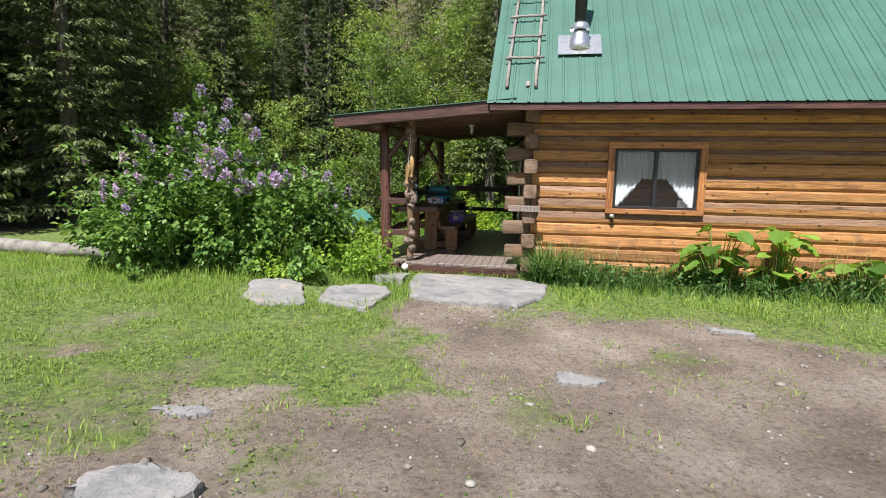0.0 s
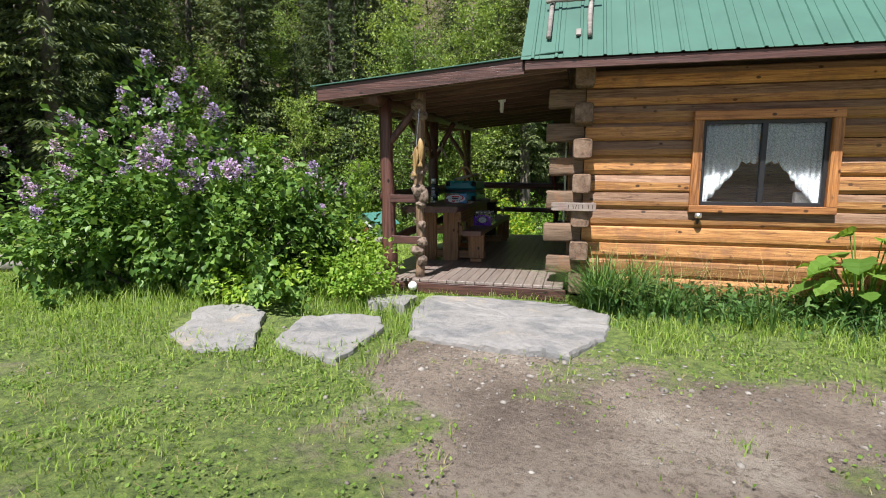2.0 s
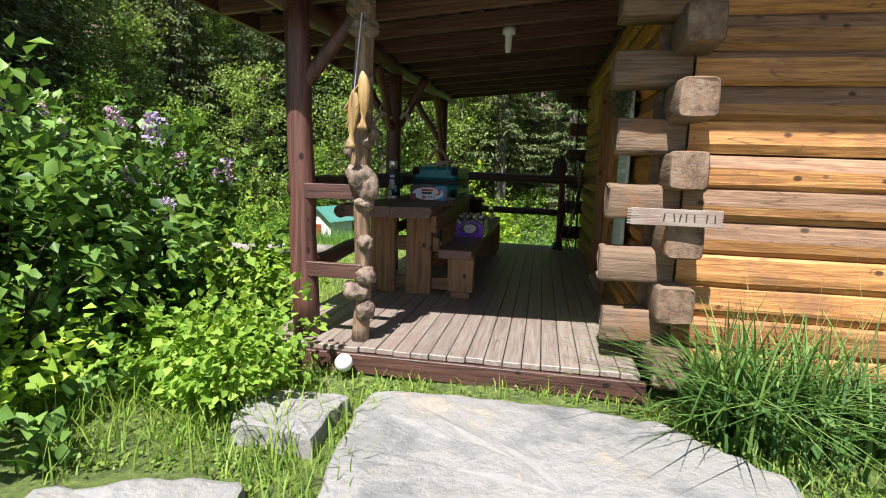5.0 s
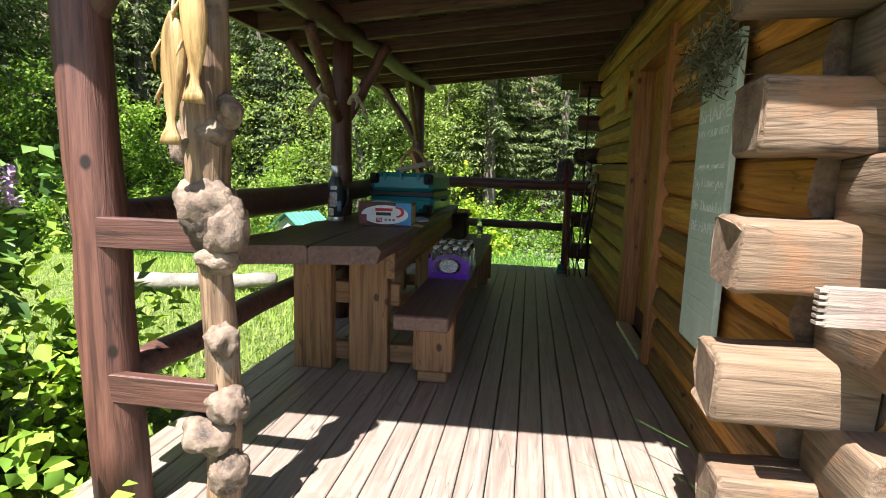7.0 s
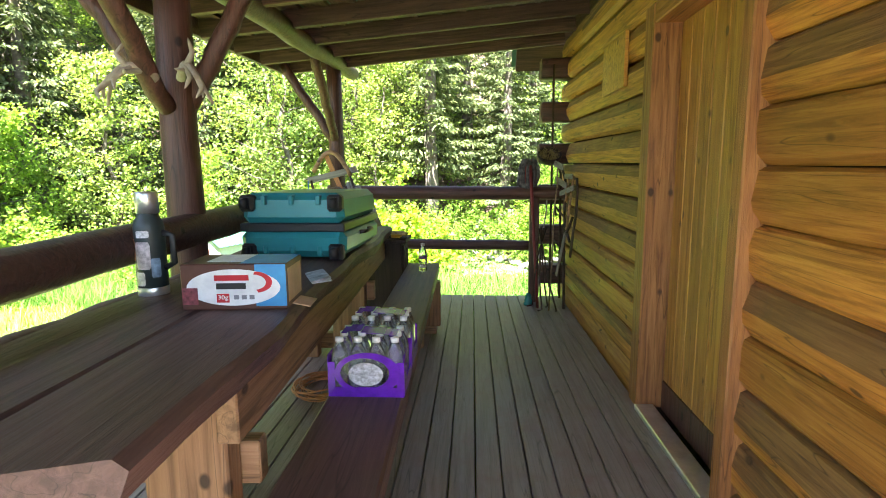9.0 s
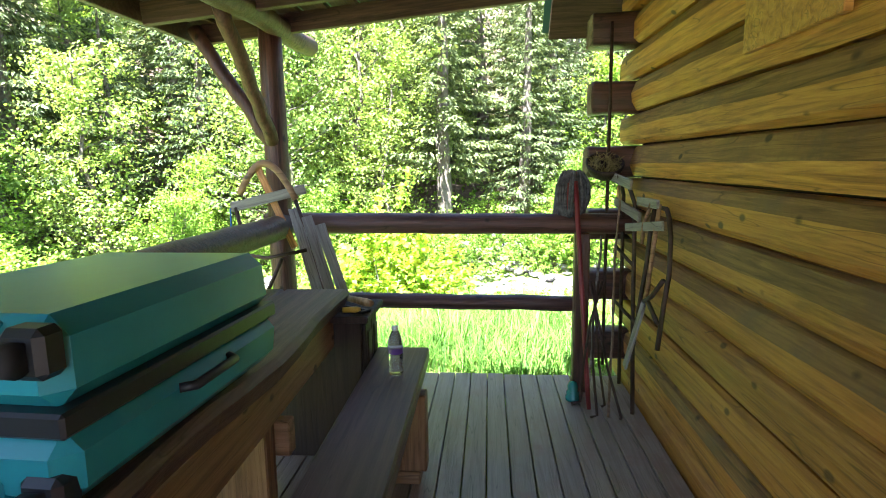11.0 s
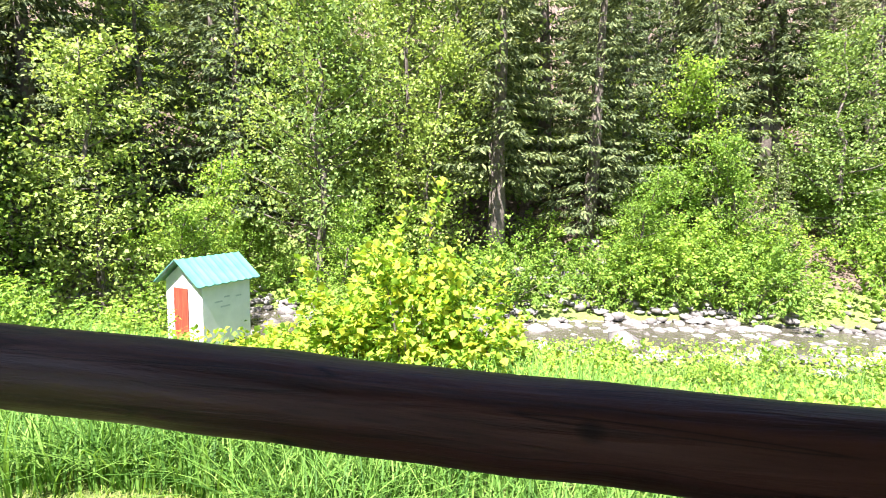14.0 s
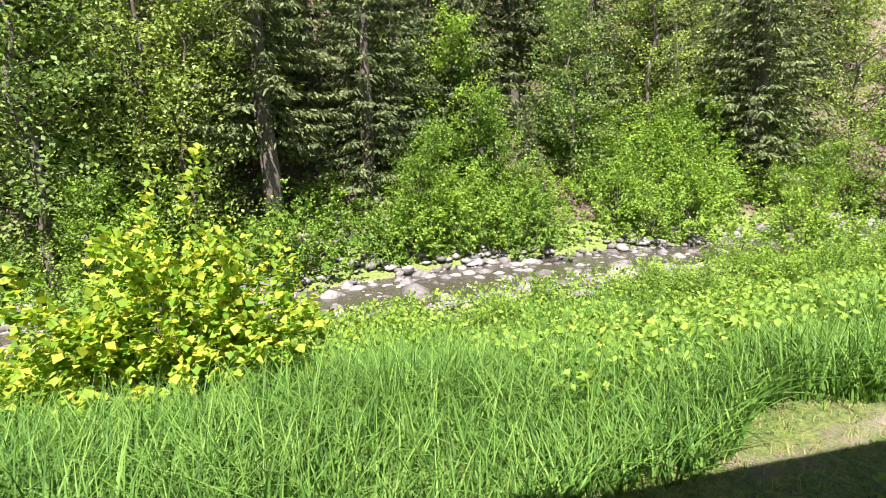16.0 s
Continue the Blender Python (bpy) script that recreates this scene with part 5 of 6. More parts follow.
bowl = thing("hanging_basket", -0.17, 13.47, 1.42, "dark round basket with a dry nest hung on a log end", "basket")
bowl.rotation_euler = (radians(35), 0, 0)
lathe("bowl", [(0.03, -0.075), (0.085, -0.05), (0.112, 0.0), (0.118, 0.03), (0.108, 0.03), (0.1, 0.0), (0.03, -0.055)], 22, CABW, bowl)
rgb = np.random.default_rng(7)
a_ = rgb.uniform(0, 6.28, 350)
r_ = rgb.normal(0.07, 0.014, 350)
v, f = leaves(np.stack([r_ * np.cos(a_), r_ * np.sin(a_), 0.02 + rgb.normal(0, 0.012, 350)], 1), 0.05, rgb, 0, 0.08, 0.02)
mesh_np("nest", v, f, STRAW, bowl)
ins = thing("glass_insulator", -0.38, 13.2, 0, "teal glass insulator standing on the deck", "insulator")
lathe("glass", [(0.042, 0), (0.045, 0.02), (0.036, 0.03), (0.04, 0.05), (0.03, 0.06), (0.033, 0.09), (0.02, 0.115), (0.0, 0.118)], 18, plain("teal_glass", (0.02, 0.22, 0.22), 0.12), ins)
pulk = thing("second_sled", 0, 0, 0, "old sled with iron runners standing against the log wall", "sled")
for pts, r in (([(-0.05, 13.42, 0.02), (-0.06, 13.4, 0.7), (-0.07, 13.38, 1.25), (-0.12, 13.30, 1.36)], 0.012), ([(-0.08, 12.98, 0.02), (-0.08, 13.05, 0.6), (-0.07, 13.12, 1.2), (-0.10, 13.2, 1.34)], 0.012), ([(-0.10, 13.42, 0.5), (-0.14, 13.25, 0.62), (-0.08, 13.0, 0.55)], 0.01), ([(-0.1, 13.42, 0.85), (-0.14, 13.25, 0.95), (-0.08, 13.08, 0.86)], 0.01)):
    v, f = tube(pts, r, 7)
    mesh_np("runner", v, f, IRON, pulk, "", True)
for a, b in (((-0.1, 13.45, 1.20), (-0.08, 12.98, 1.14)), ((-0.13, 13.46, 1.36), (-0.1, 13.1, 1.31))):
    board_between("cross_board", a, b, 0.055, 0.016, GREYWOOD, pulk, (-1, 0, 0))
wall_sled = thing("old_sled", 0, 0, 0, "old wooden sled with curved iron runner against log wall", "sled")
for pts in ([(-0.07, 12.70, 1.21), (-0.07, 12.59, 1.21), (-0.08, 12.52, 1.17), (-0.09, 12.46, 1.09), (-0.10, 12.43, 0.93), (-0.12, 12.42, 0.80), (-0.14, 12.42, 0.59)], [(-0.07, 12.76, 1.22), (-0.09, 12.76, 1.07), (-0.10, 12.76, 0.93), (-0.13, 12.75, 0.72), (-0.15, 12.76, 0.50)], [(-0.14, 12.64, 0.76), (-0.14, 12.53, 0.81), (-0.13, 12.41, 0.91)], [(-0.14, 12.58, 0.77), (-0.15, 12.41, 0.72)]):
    v, f = tube(pts, 0.011, 7)
    mesh_np("runner", v, f, IRON, wall_sled, "", True)
for pts in ([(-0.09, 12.63, 1.23), (-0.11, 12.61, 1.10), (-0.14, 12.61, 0.79)], [(-0.10, 12.72, 1.23), (-0.11, 12.80, 1.12), (-0.12, 12.79, 1.02)]):
    v, f = tube(pts, 0.011, 7, 0, 0, True, 0.6)
    mesh_np("strut", v, f, RAW_X, wall_sled, "", True)
for a, b in (((-0.10, 12.96, 1.23), (-0.10, 12.62, 1.23)), ((-0.11, 13.14, 1.07), (-0.11, 12.51, 1.14)), ((-0.15, 12.61, 0.76), (-0.19, 12.76, 0.38))):
    board_between("cross_board", a, b, 0.045, 0.014, GREYWOOD, wall_sled, (-1, 0, 0))
for i, (a, b, r, mt, lb) in enumerate((((-0.32, 13.05, 0.01), (-0.20, 13.36, 1.0), 0.009, GREYWOOD, "thin peeled walking stick leaning on the wall"), ((-0.22, 12.95, 0.01), (-0.11, 13.33, 1.33), 0.008, BURL, "bare bent stick leaning on the log wall"))):
    st_ = thing("stick", 0, 0, 0, lb, "stick", "leaning sticks")
    pole("shaft", a, b, r, r * 0.8, mt, st_, 70 + i, 0.1, 0.006)
trap = thing("iron_stand", -0.28, 13.05, 0, "black bent iron stand on the deck by the wall", "stand")
for k in range(4):
    ax, ay = (-0.12, -0.04, 0.05, 0.12)[k], (0.08, -0.1, 0.04, -0.12)[k]
    v, f = tube([(ax, ay, 0.008), (ax * 0.8 + 0.03, ay, 0.02), (ax * 0.5, ay * 0.4, 0.28), (ax * 0.2, 0.05, 0.52), (0.02 - ax * 0.3, 0.12, 0.75)], 0.008, 6)
    mesh_np("rod", v, f, IRON, trap, "", True)
rodt = thing("iron_rod", -0.13, 13.55, 0, "thin upright iron rod fixed to the log ends", "rod")
pole("rod", (0, 0, 0.1), (0, 0, 2.3), 0.011, 0.011, IRON, rodt, 1, 0, 0)

# ---- things on the roof ----
ladder = thing("roof_ladder", 0, 0, 0, "weathered grey pole ladder lying on the green roof", "ladder")


def on_roof(x, y, h=0.04):
    return (x, y - h * 0.7, EAVE_Z + (y - EAVE_Y) + h * 0.7)


for xa, xb in ((-0.24, -0.2), (0.17, 0.22)):
    pole("rail", on_roof(xa, 7.84), on_roof(xb, 10.4), 0.026, 0.022, GREYWOOD, ladder, int(xa * 50) + 90, 0.08, 0.006)
for i in range(6):
    y_ = 8.29 + i * 0.42
    pole("rung", on_roof(-0.30, y_, 0.085), on_roof(0.28, y_ + 0.02, 0.085), 0.022, 0.018, GREYWOOD, ladder, 95 + i, 0.08, 0.005)
bk = thing("ladder_cleat", *on_roof(0.06, 7.9, 0.03), "small pale wood scrap on the roof edge", "cleat")
bk.rotation_euler = (radians(45), 0, 0)
box_part("scrap", (0.05, 0.11, 0.02), GREYWOOD, bk, pose(0, 0, 0), 0.003)
flue = thing("stove_pipe", 0.79, 8.58, EAVE_Z + 0.96, "black stove pipe with a silver flashing on the roof", "chimney")
box_part("flashing", (0.64, 0.52, 0.006), STEEL, flue, pose(0, -0.02, 0.0, 45) @ Matrix.Translation((0, 0, 0.035)), 0.001, "bright flat metal flashing sheet")
lathe("boot", [(0.20, -0.06), (0.17, 0.03), (0.135, 0.13), (0.118, 0.2), (0.1, 0.22)], 24, STEEL, flue, "silver cone boot")
lathe("collar", [(0.15, 0.24), (0.155, 0.25), (0.11, 0.34), (0.095, 0.345)], 24, STEEL, flue)
lathe("pipe", [(0.09, 0.1), (0.09, 1.9), (0.085, 1.905)], 24, BLACK, flue)

# ---- stones ----
def flat_stone(name, corners, top, seed, label, group="", thick=0.16, tilt=0.0):
    """An irregular split slab: straight broken edges with chips, a layered uneven top."""
    rg = np.random.default_rng(seed)
    cp = np.array(corners, float)
    mid = cp.mean(0)
    cp = cp - mid
    per = 9
    rim = np.concatenate([cp[k] + (cp[(k + 1) % len(cp)] - cp[k]) * np.linspace(0, 1, per, endpoint=False)[:, None] for k in range(len(cp))])
    rim = rim * 0.92 + 0.04 * np.roll(rim, 1, 0) + 0.04 * np.roll(rim, -1, 0)
    rim = rim + rg.normal(0, 0.012, rim.shape)
    n = len(rim)
    V, F = [], []
    levels = ((0.0, 0.0), (0.25, 0.0), (0.45, 0.0), (0.65, 0.0), (0.82, 0.0), (0.94, 0.0), (0.985, -0.006), (1.0, -0.03), (1.01, -thick))
    for s, dz in levels:
        for px_, py_ in rim * s:
            w = Vector((px_ + seed, py_, 0))
            step = 0.016 * round(noise.noise(w * 1.7) * 2.2) + 0.010 * noise.noise(w * 4.0) + 0.005 * noise.noise(w * 13.0)
            V.append((px_, py_, top + dz + step + tilt * py_))
    for j in range(len(levels) - 1):
        for i in range(n):
            k = (i + 1) % n
            F.append((j * n + i, (j + 1) * n + i, (j + 1) * n + k, j * n + k))
    st = thing(name, mid[0], mid[1], 0, label, "stone", group)
    mesh_np("slab", V, F, STONE, st)
    return st


def blob(cx, cy, rx, ry, n, seed):
    """Corner places of a roughly oval stone."""
    rg = random.Random(seed)
    return [(cx + rx * rg.uniform(0.8, 1.15) * math.cos(6.283 * (i + rg.uniform(-0.25, 0.25)) / n), cy + ry * rg.uniform(0.8, 1.15) * math.sin(6.283 * (i + rg.uniform(-0.25, 0.25)) / n)) for i in range(n)]


flat_stone("stepping_stone", [(-1.50, 7.66), (-1.43, 6.87), (-1.22, 6.2), (-0.5, 6.07), (0.08, 5.98), (0.4, 6.6), (0.46, 7.16), (0.05, 7.66), (-0.42, 7.74)], -0.105, 3, "large flat pale grey stone slab before the deck step", "stepping stones")
flat_stone("stepping_stone", [(-2.43, 6.48), (-2.26, 5.76), (-1.56, 5.42), (-1.53, 6.36), (-1.71, 6.72)], -0.125, 11, "flat grey stone slab set in the grass", "stepping stones")
flat_stone("stepping_stone", [(-3.5, 6.42), (-3.2, 5.66), (-2.72, 5.38), (-2.36, 5.6), (-2.78, 6.42), (-3.2, 6.76)], -0.115, 8, "flat grey stone slab beside the lilac", "stepping stones", 0.2, 0.03)
flat_stone("stepping_stone", [(-2.1, 7.45), (-1.95, 7.02), (-1.56, 7.02), (-1.56, 7.5)], -0.085, 21, "small flat grey stone beside the deck", "stepping stones")
for i, (cx_, cy_, rx_, ry_, lb) in enumerate(((-1.50, 2.02, 0.36, 0.19, "grey stone sunk flush in the yard"), (0.66, 3.95, 0.24, 0.11, "pale stone showing through the trodden soil"), (2.25, 5.6, 0.24, 0.08, "pale stone showing at the grass edge"), (-4.6, 3.1, 0.2, 0.12, "small grey stone in the lawn"), (-1.86, 2.82, 0.2, 0.08, "small pale stone in patchy grass"))):
    flat_stone("sunken_stone", blob(cx_, cy_, rx_, ry_, 7, 31 + i), (-0.13, -0.145, -0.15, -0.15, -0.15)[i], 31 + i, lb, "sunken stones")
ball = thing("white_ball", -1.74, 7.87, -0.12, "small white ball lying under the deck edge", "ball")
lathe("ball", [(0.055 * math.sin(a), 0.055 * (1 - math.cos(a))) for a in np.linspace(0.05, 3.09, 14)], 20, WHITE, ball)
side_log = thing("fallen_log", -4.6, 11.6, gz(-4.6, 11.6) + 0.10, "long bleached log lying in the grass beside the porch", "log")
pole("trunk", (-0.6, -0.15, 0), (1.1, 0.35, 0.02), 0.10, 0.08, PALE_BARK, side_log, 15, 0.07, 0.01, 12)
drift = thing("fallen_log", -7.8, 7.75, gz(-7.8, 7.75) + 0.10, "long grey fallen log lying at the lawn edge", "log")
pole("trunk", (-2.6, 0.3, 0), (0.95, -0.05, 0.02), 0.15, 0.12, PALE_BARK, drift, 13, 0.08, 0.01, 12)


def pebbles(name, pts, size, material, label, seed, flatten=0.6):
    rg = np.random.default_rng(seed)
    base = bmesh.new()
    bmesh.ops.create_icosphere(base, subdivisions=1, radius=1.0)
    bv = np.array([v.co[:] for v in base.verts])
    bf = np.array([[v.index for v in f.verts] for f in base.faces])
    base.free()
    n = len(pts)
    s = size * rg.lognormal(0, 0.45, n)
    sc = np.stack([s * rg.uniform(0.7, 1.3, n), s * rg.uniform(0.7, 1.3, n), s * flatten * rg.uniform(0.6, 1.2, n)], 1)
    V = (bv[None] * (1 + rg.normal(0, 0.13, (n, len(bv), 1)))) * sc[:, None, :] + pts[:, None, :]
    F = (bf[None] + (np.arange(n) * len(bv))[:, None, None]).reshape(-1, 3)
    return tagged(mesh_np(name, V.reshape(-1, 3), F, material), label, "stones", "", "stuff")


def stone_mat(name, a, b_, c):
    m, nt, b = nodes_of(name, 0.85)
    g = nt.nodes.new("ShaderNodeNewGeometry")
    col = ramp(nt, g.outputs["Random Per Island"], [(0, a), (0.5, b_), (1, c)])
    col = mix_col(nt, ramp(nt, noise_tex(nt, coords(nt), 9.0, 6.0), [(0.35, (0.5, 0.5, 0.5)), (0.65, (1.15, 1.15, 1.15))]), (0, 0, 0), col)
    nt.links.new(col, b.inputs["Base Color"])
    bump(nt, b, noise_tex(nt, coords(nt), 40.0), 0.5, 0.01)
    return m


PEB = stone_mat("yard_pebble", (0.15, 0.13, 0.105), (0.24, 0.21, 0.175), (0.36, 0.33, 0.285))
CRK = stone_mat("creek_cobble", (0.10, 0.092, 0.082), (0.19, 0.178, 0.16), (0.34, 0.32, 0.29))
rg = np.random.default_rng(17)
pp = np.stack([rg.uniform(-3.5, 5.5, 2600), rg.uniform(0.2, 6.6, 2600)], 1)
pp = pp[rg.uniform(0, 1, len(pp)) > turf_amount(pp[:, 0], pp[:, 1]) * 0.75]
extra = np.stack([rg.normal(-0.2, 0.8, 500), rg.normal(5.75, 0.35, 500)], 1)
pp = np.concatenate([pp, extra])
pebbles("yard_pebbles", np.column_stack([pp, ground_z(pp[:, 0], pp[:, 1]) + 0.003]), 0.0095, PEB, "small loose pebbles on the trodden soil", 18)
cx_ = rg.uniform(-16, 26, 2400)
cy_ = creek_mid(cx_) + rg.choice([-1, 1], 2400) * np.abs(rg.normal(1.7, 0.6, 2400))
mid_n = 900
cx_ = np.concatenate([cx_, rg.uniform(-14, 24, mid_n)])
cy_ = np.concatenate([cy_, creek_mid(cx_[-mid_n:]) + rg.uniform(-1.6, 1.6, mid_n)])
pebbles("creek_stones", np.column_stack([cx_, cy_, ground_z(cx_, cy_) + 0.09]), 0.13, CRK, "pale rounded stones along the creek bed", 19, 0.55)
bx_ = rg.uniform(-3, 5, 90)
by_ = creek_mid(bx_) + rg.uniform(2.2, 6.0, 90)
pebbles("bank_stones", np.column_stack([bx_, by_, ground_z(bx_, by_) + 0.1]), 0.2, CRK, "grey stones scattered on the far bank", 20, 0.7)
wm, wnt, wb = nodes_of("creek_water", 0.08)
wb.inputs["Base Color"].default_value = (0.06, 0.055, 0.04, 1)
wb.inputs["Specular IOR Level"].default_value = 0.6
bump(wnt, wb, noise_tex(wnt, coords(wnt), 3.0, 4.0), 0.5, 0.08)
WV, WF = [], []
for i, x_ in enumerate(np.linspace(-40, 50, 60)):
    c_ = float(creek_mid(x_))
    WV += [(x_, c_ - 2.3, -2.57), (x_, c_ + 2.3, -2.57)]
    if i:
        WF.append((2 * i - 2, 2 * i, 2 * i + 1, 2 * i - 1))
tagged(mesh_np("water", WV, WF, wm), "shallow clear creek running over stones", "water", "", "structure")

# ---- outhouse ----
oh = thing("outhouse", -7.77, 22.0, -2.0, "small white outhouse with a red door and green metal roof", "outhouse", "", -15)
WALLW = mottled("white_weathered_panel", [(0.3, (0.56, 0.59, 0.55)), (0.7, (0.70, 0.72, 0.68))], 3.0, 0.7, 0.15, 0.004)
REDP = wood("faded_red_door_paint", (0.46, 0.10, 0.05), (0.36, 0.065, 0.035), (0.2, 0.03, 0.02), "z", 0.6, 0.6, False)
ow, ol, ohh = 1.1, 1.26, 1.36
bm = bmesh.new()
add_box(bm, -ow, 0, 0, ol, 0, ohh, 0.01)
gv_ = [bm.verts.new(p) for p in ((-ow, 0.0, ohh), (0, 0.0, ohh), (-ow / 2, 0.0, ohh + 0.42), (-ow, ol, ohh), (0, ol, ohh), (-ow / 2, ol, ohh + 0.42))]
bm.faces.new((gv_[0], gv_[1], gv_[2])), bm.faces.new((gv_[5], gv_[4], gv_[3]))
part("wall", bm, WALLW, oh)
box_part("door", (0.42, 0.03, 1.2), REDP, oh, pose(-ow * 0.56, -0.017, 0.62), 0.006, "faded red door")
for s in (-1, 1):
    V, F = [], []
    for i in range(25):
        y_ = -0.2 + (ol + 0.4) * i / 24
        h_ = 0.018 if i % 3 == 0 else 0.0
        for d_ in (0, 0.84):
            V.append((s * d_ * 0.79, y_, -d_ * 0.61 + h_))
        for d_ in (0, 0.84):
            V.append((s * d_ * 0.79, y_, -d_ * 0.61 + h_ - 0.02))
        if i:
            a = 4 * i
            F += [(a - 4, a, a + 1, a - 3), (a - 2, a - 1, a + 3, a + 2), (a - 3, a + 1, a + 3, a - 1)]
    F += [(0, 1, 3, 2), (96, 98, 99, 97)]
    rs = mesh_np("roof", V, F, plain("blue_green_sheet", (0.085, 0.24, 0.195), 0.35, 0, 0.15, 3.0), oh)
    rs.location = (-ow / 2, 0, ohh + 0.47)
bm = bmesh.new()
for i, (y_, z_, w_) in enumerate(((0.3, 0.9, 0.2), (0.45, 0.78, 0.25), (0.85, 0.95, 0.16), (0.55, 0.98, 0.14))):
    add_box(bm, 0.001, 0.003, y_, y_ + w_, z_, z_ + 0.035, 0)
part("faded_print", bm, plain("grey_green_print", (0.40, 0.46, 0.44), 0.7), oh)

# ---- plants ----
def shrub_mesh(name, rx, ry, h, shoots, per, size, seed, material, ratio=0.6, shell=0.55):
    """Leaf shoots spread through an uneven dome, on thin stems."""
    rg = np.random.default_rng(seed)
    d = rg.normal(0, 1, (shoots, 3))
    d[:, 2] = d[:, 2] * 0.8 + 0.3
    d /= np.linalg.norm(d, axis=1)[:, None]
    az = np.arctan2(d[:, 1], d[:, 0])
    lob = 1 + 0.24 * np.sin(az * 3 + seed) + 0.2 * np.sin(az * 6 + seed * 2 + d[:, 2] * 4) + 0.24 * np.sin(d[:, 2] * 9 + az * 2)
    rr = (shell + (1 - shell) * rg.uniform(0, 1, shoots) ** 0.6) * lob
    c = d * rr[:, None] * np.array([rx, ry, h * 0.62]) + np.array([0, 0, h * 0.42])
    c[:, 2] = np.maximum(c[:, 2], 0.08)
    t = rg.uniform(-0.5, 0.5, (shoots, per, 1))
    grow = d * 0.6 + np.array([0, 0, 0.55]) + rg.normal(0, 0.3, (shoots, 3))
    pos = c[:, None, :] + grow[:, None, :] * t * size * 5 + rg.normal(0, size * 0.55, (shoots, per, 3))
    dirs = np.repeat(d[:, None, :], per, 1).reshape(-1, 3) + rg.normal(0, 0.5, (shoots * per, 3))
    v, f = leaves(pos.reshape(-1, 3), size, rg, 0.75, ratio, 0.12, dirs)
    stems = []
    for i in range(min(14, shoots // 8)):
        e = c[i * 5 % shoots] * 0.92
        stems.append(tube([(e[0] * 0.12, e[1] * 0.12, -0.05), (e[0] * 0.4, e[1] * 0.4, e[2] * 0.45), (e[0] * 0.8, e[1] * 0.8, e[2] * 0.85), tuple(e)], [0.022 * h / 2, 0.016 * h / 2, 0.01 * h / 2, 0.004], 4))
    sv, sf = join(stems)
    return (v, f), (sv, sf), c, d


def shrub(name, x, y, rx, ry, h, shoots, per, size, seed, material, label, category="shrub", group="", ratio=0.6):
    (v, f), (sv, sf), c, d = shrub_mesh(name, rx, ry, h, shoots, per, size, seed, material, ratio)
    s = thing(name, x, y, gz(x, y), label, category, group)
    mesh_np("foliage", v, f, material, s)
    mesh_np("woody_stem", sv, sf, BARK, s, "", True)
    return s, c, d


def bloom_mesh(seed):
    rg = np.random.default_rng(seed)
    n = 130
    t = rg.uniform(0, 1, n)
    a = rg.uniform(0, 6.28, n)
    r = 0.068 * (1 - t * 0.75) * (0.8 + 0.35 * np.sin(a * 3 + seed)) * rg.uniform(0.5, 1.15, n)
    return leaves(np.stack([r * np.cos(a), r * np.sin(a), t * 0.145], 1), 0.026, rg, 0.2, 0.95, 0.1, np.stack([np.cos(a), np.sin(a), np.full(n, 0.3)], 1))


lil_n = 0
for i, (lx, ly, rx_, ry_, hh, sh) in enumerate(((-4.85, 7.35, 1.25, 0.95, 1.98, 185), (-3.75, 7.4, 0.95, 0.9, 1.6, 140), (-5.7, 7.2, 0.9, 0.85, 1.3, 95), (-3.25, 8.3, 0.5, 0.6, 1.25, 70))):
    s, c, d = shrub("lilac_bush", lx, ly, rx_, ry_, hh, sh, 44, 0.098, 40 + i, LEAF_LILAC, "green lilac bush with pale purple blossom", "shrub", "lilac bushes", 0.7)
    bm_ = [bloom_mesh(80 + q) for q in range(2)]
    rgq = random.Random(9 + i)
    order = sorted(range(len(c)), key=lambda q: -(c[q][2] * 2.2 + 1.2 * rgq.random() - 0.6 * c[q][1]))
    base = None
    for q in order[:(40, 22, 10, 9)[i]]:
        fl_ = None
        if base is None:
            v, f = bm_[i % 2]
            base = mesh_np("flower_cluster", v, f, LILAC_BLOOM, s)
            fl_ = base
        else:
            fl_ = new("flower_cluster", base.data)
            fl_.parent = s
        dd = Vector(d[q]) + Vector((0, -0.3, 0.9))
        m = dd.to_track_quat('Z', 'Y').to_matrix().to_4x4()
        m.translation = Vector(c[q]) * 1.03 + Vector((0, -0.02, 0.06))
        fl_.matrix_basis = m @ Matrix.Scale(rgq.uniform(0.8, 1.45), 4)

shrub("bramble", -2.30, 7.48, 0.45, 0.36, 0.44, 130, 18, 0.062, 61, LEAF_BRAMBLE, "bright green low bramble beside the deck corner", "shrub", "brambles", 0.75)
shrub("bramble", -3.2, 6.95, 0.4, 0.3, 0.4, 60, 14, 0.07, 62, LEAF_BRAMBLE, "bright green low bramble under the lilac", "shrub", "brambles", 0.75)
shrub("bramble", -2.85, 8.6, 0.4, 0.5, 0.75, 80, 14, 0.08, 63, LEAF_BRAMBLE, "bright green bramble beside the deck rail", "shrub", "brambles", 0.75)


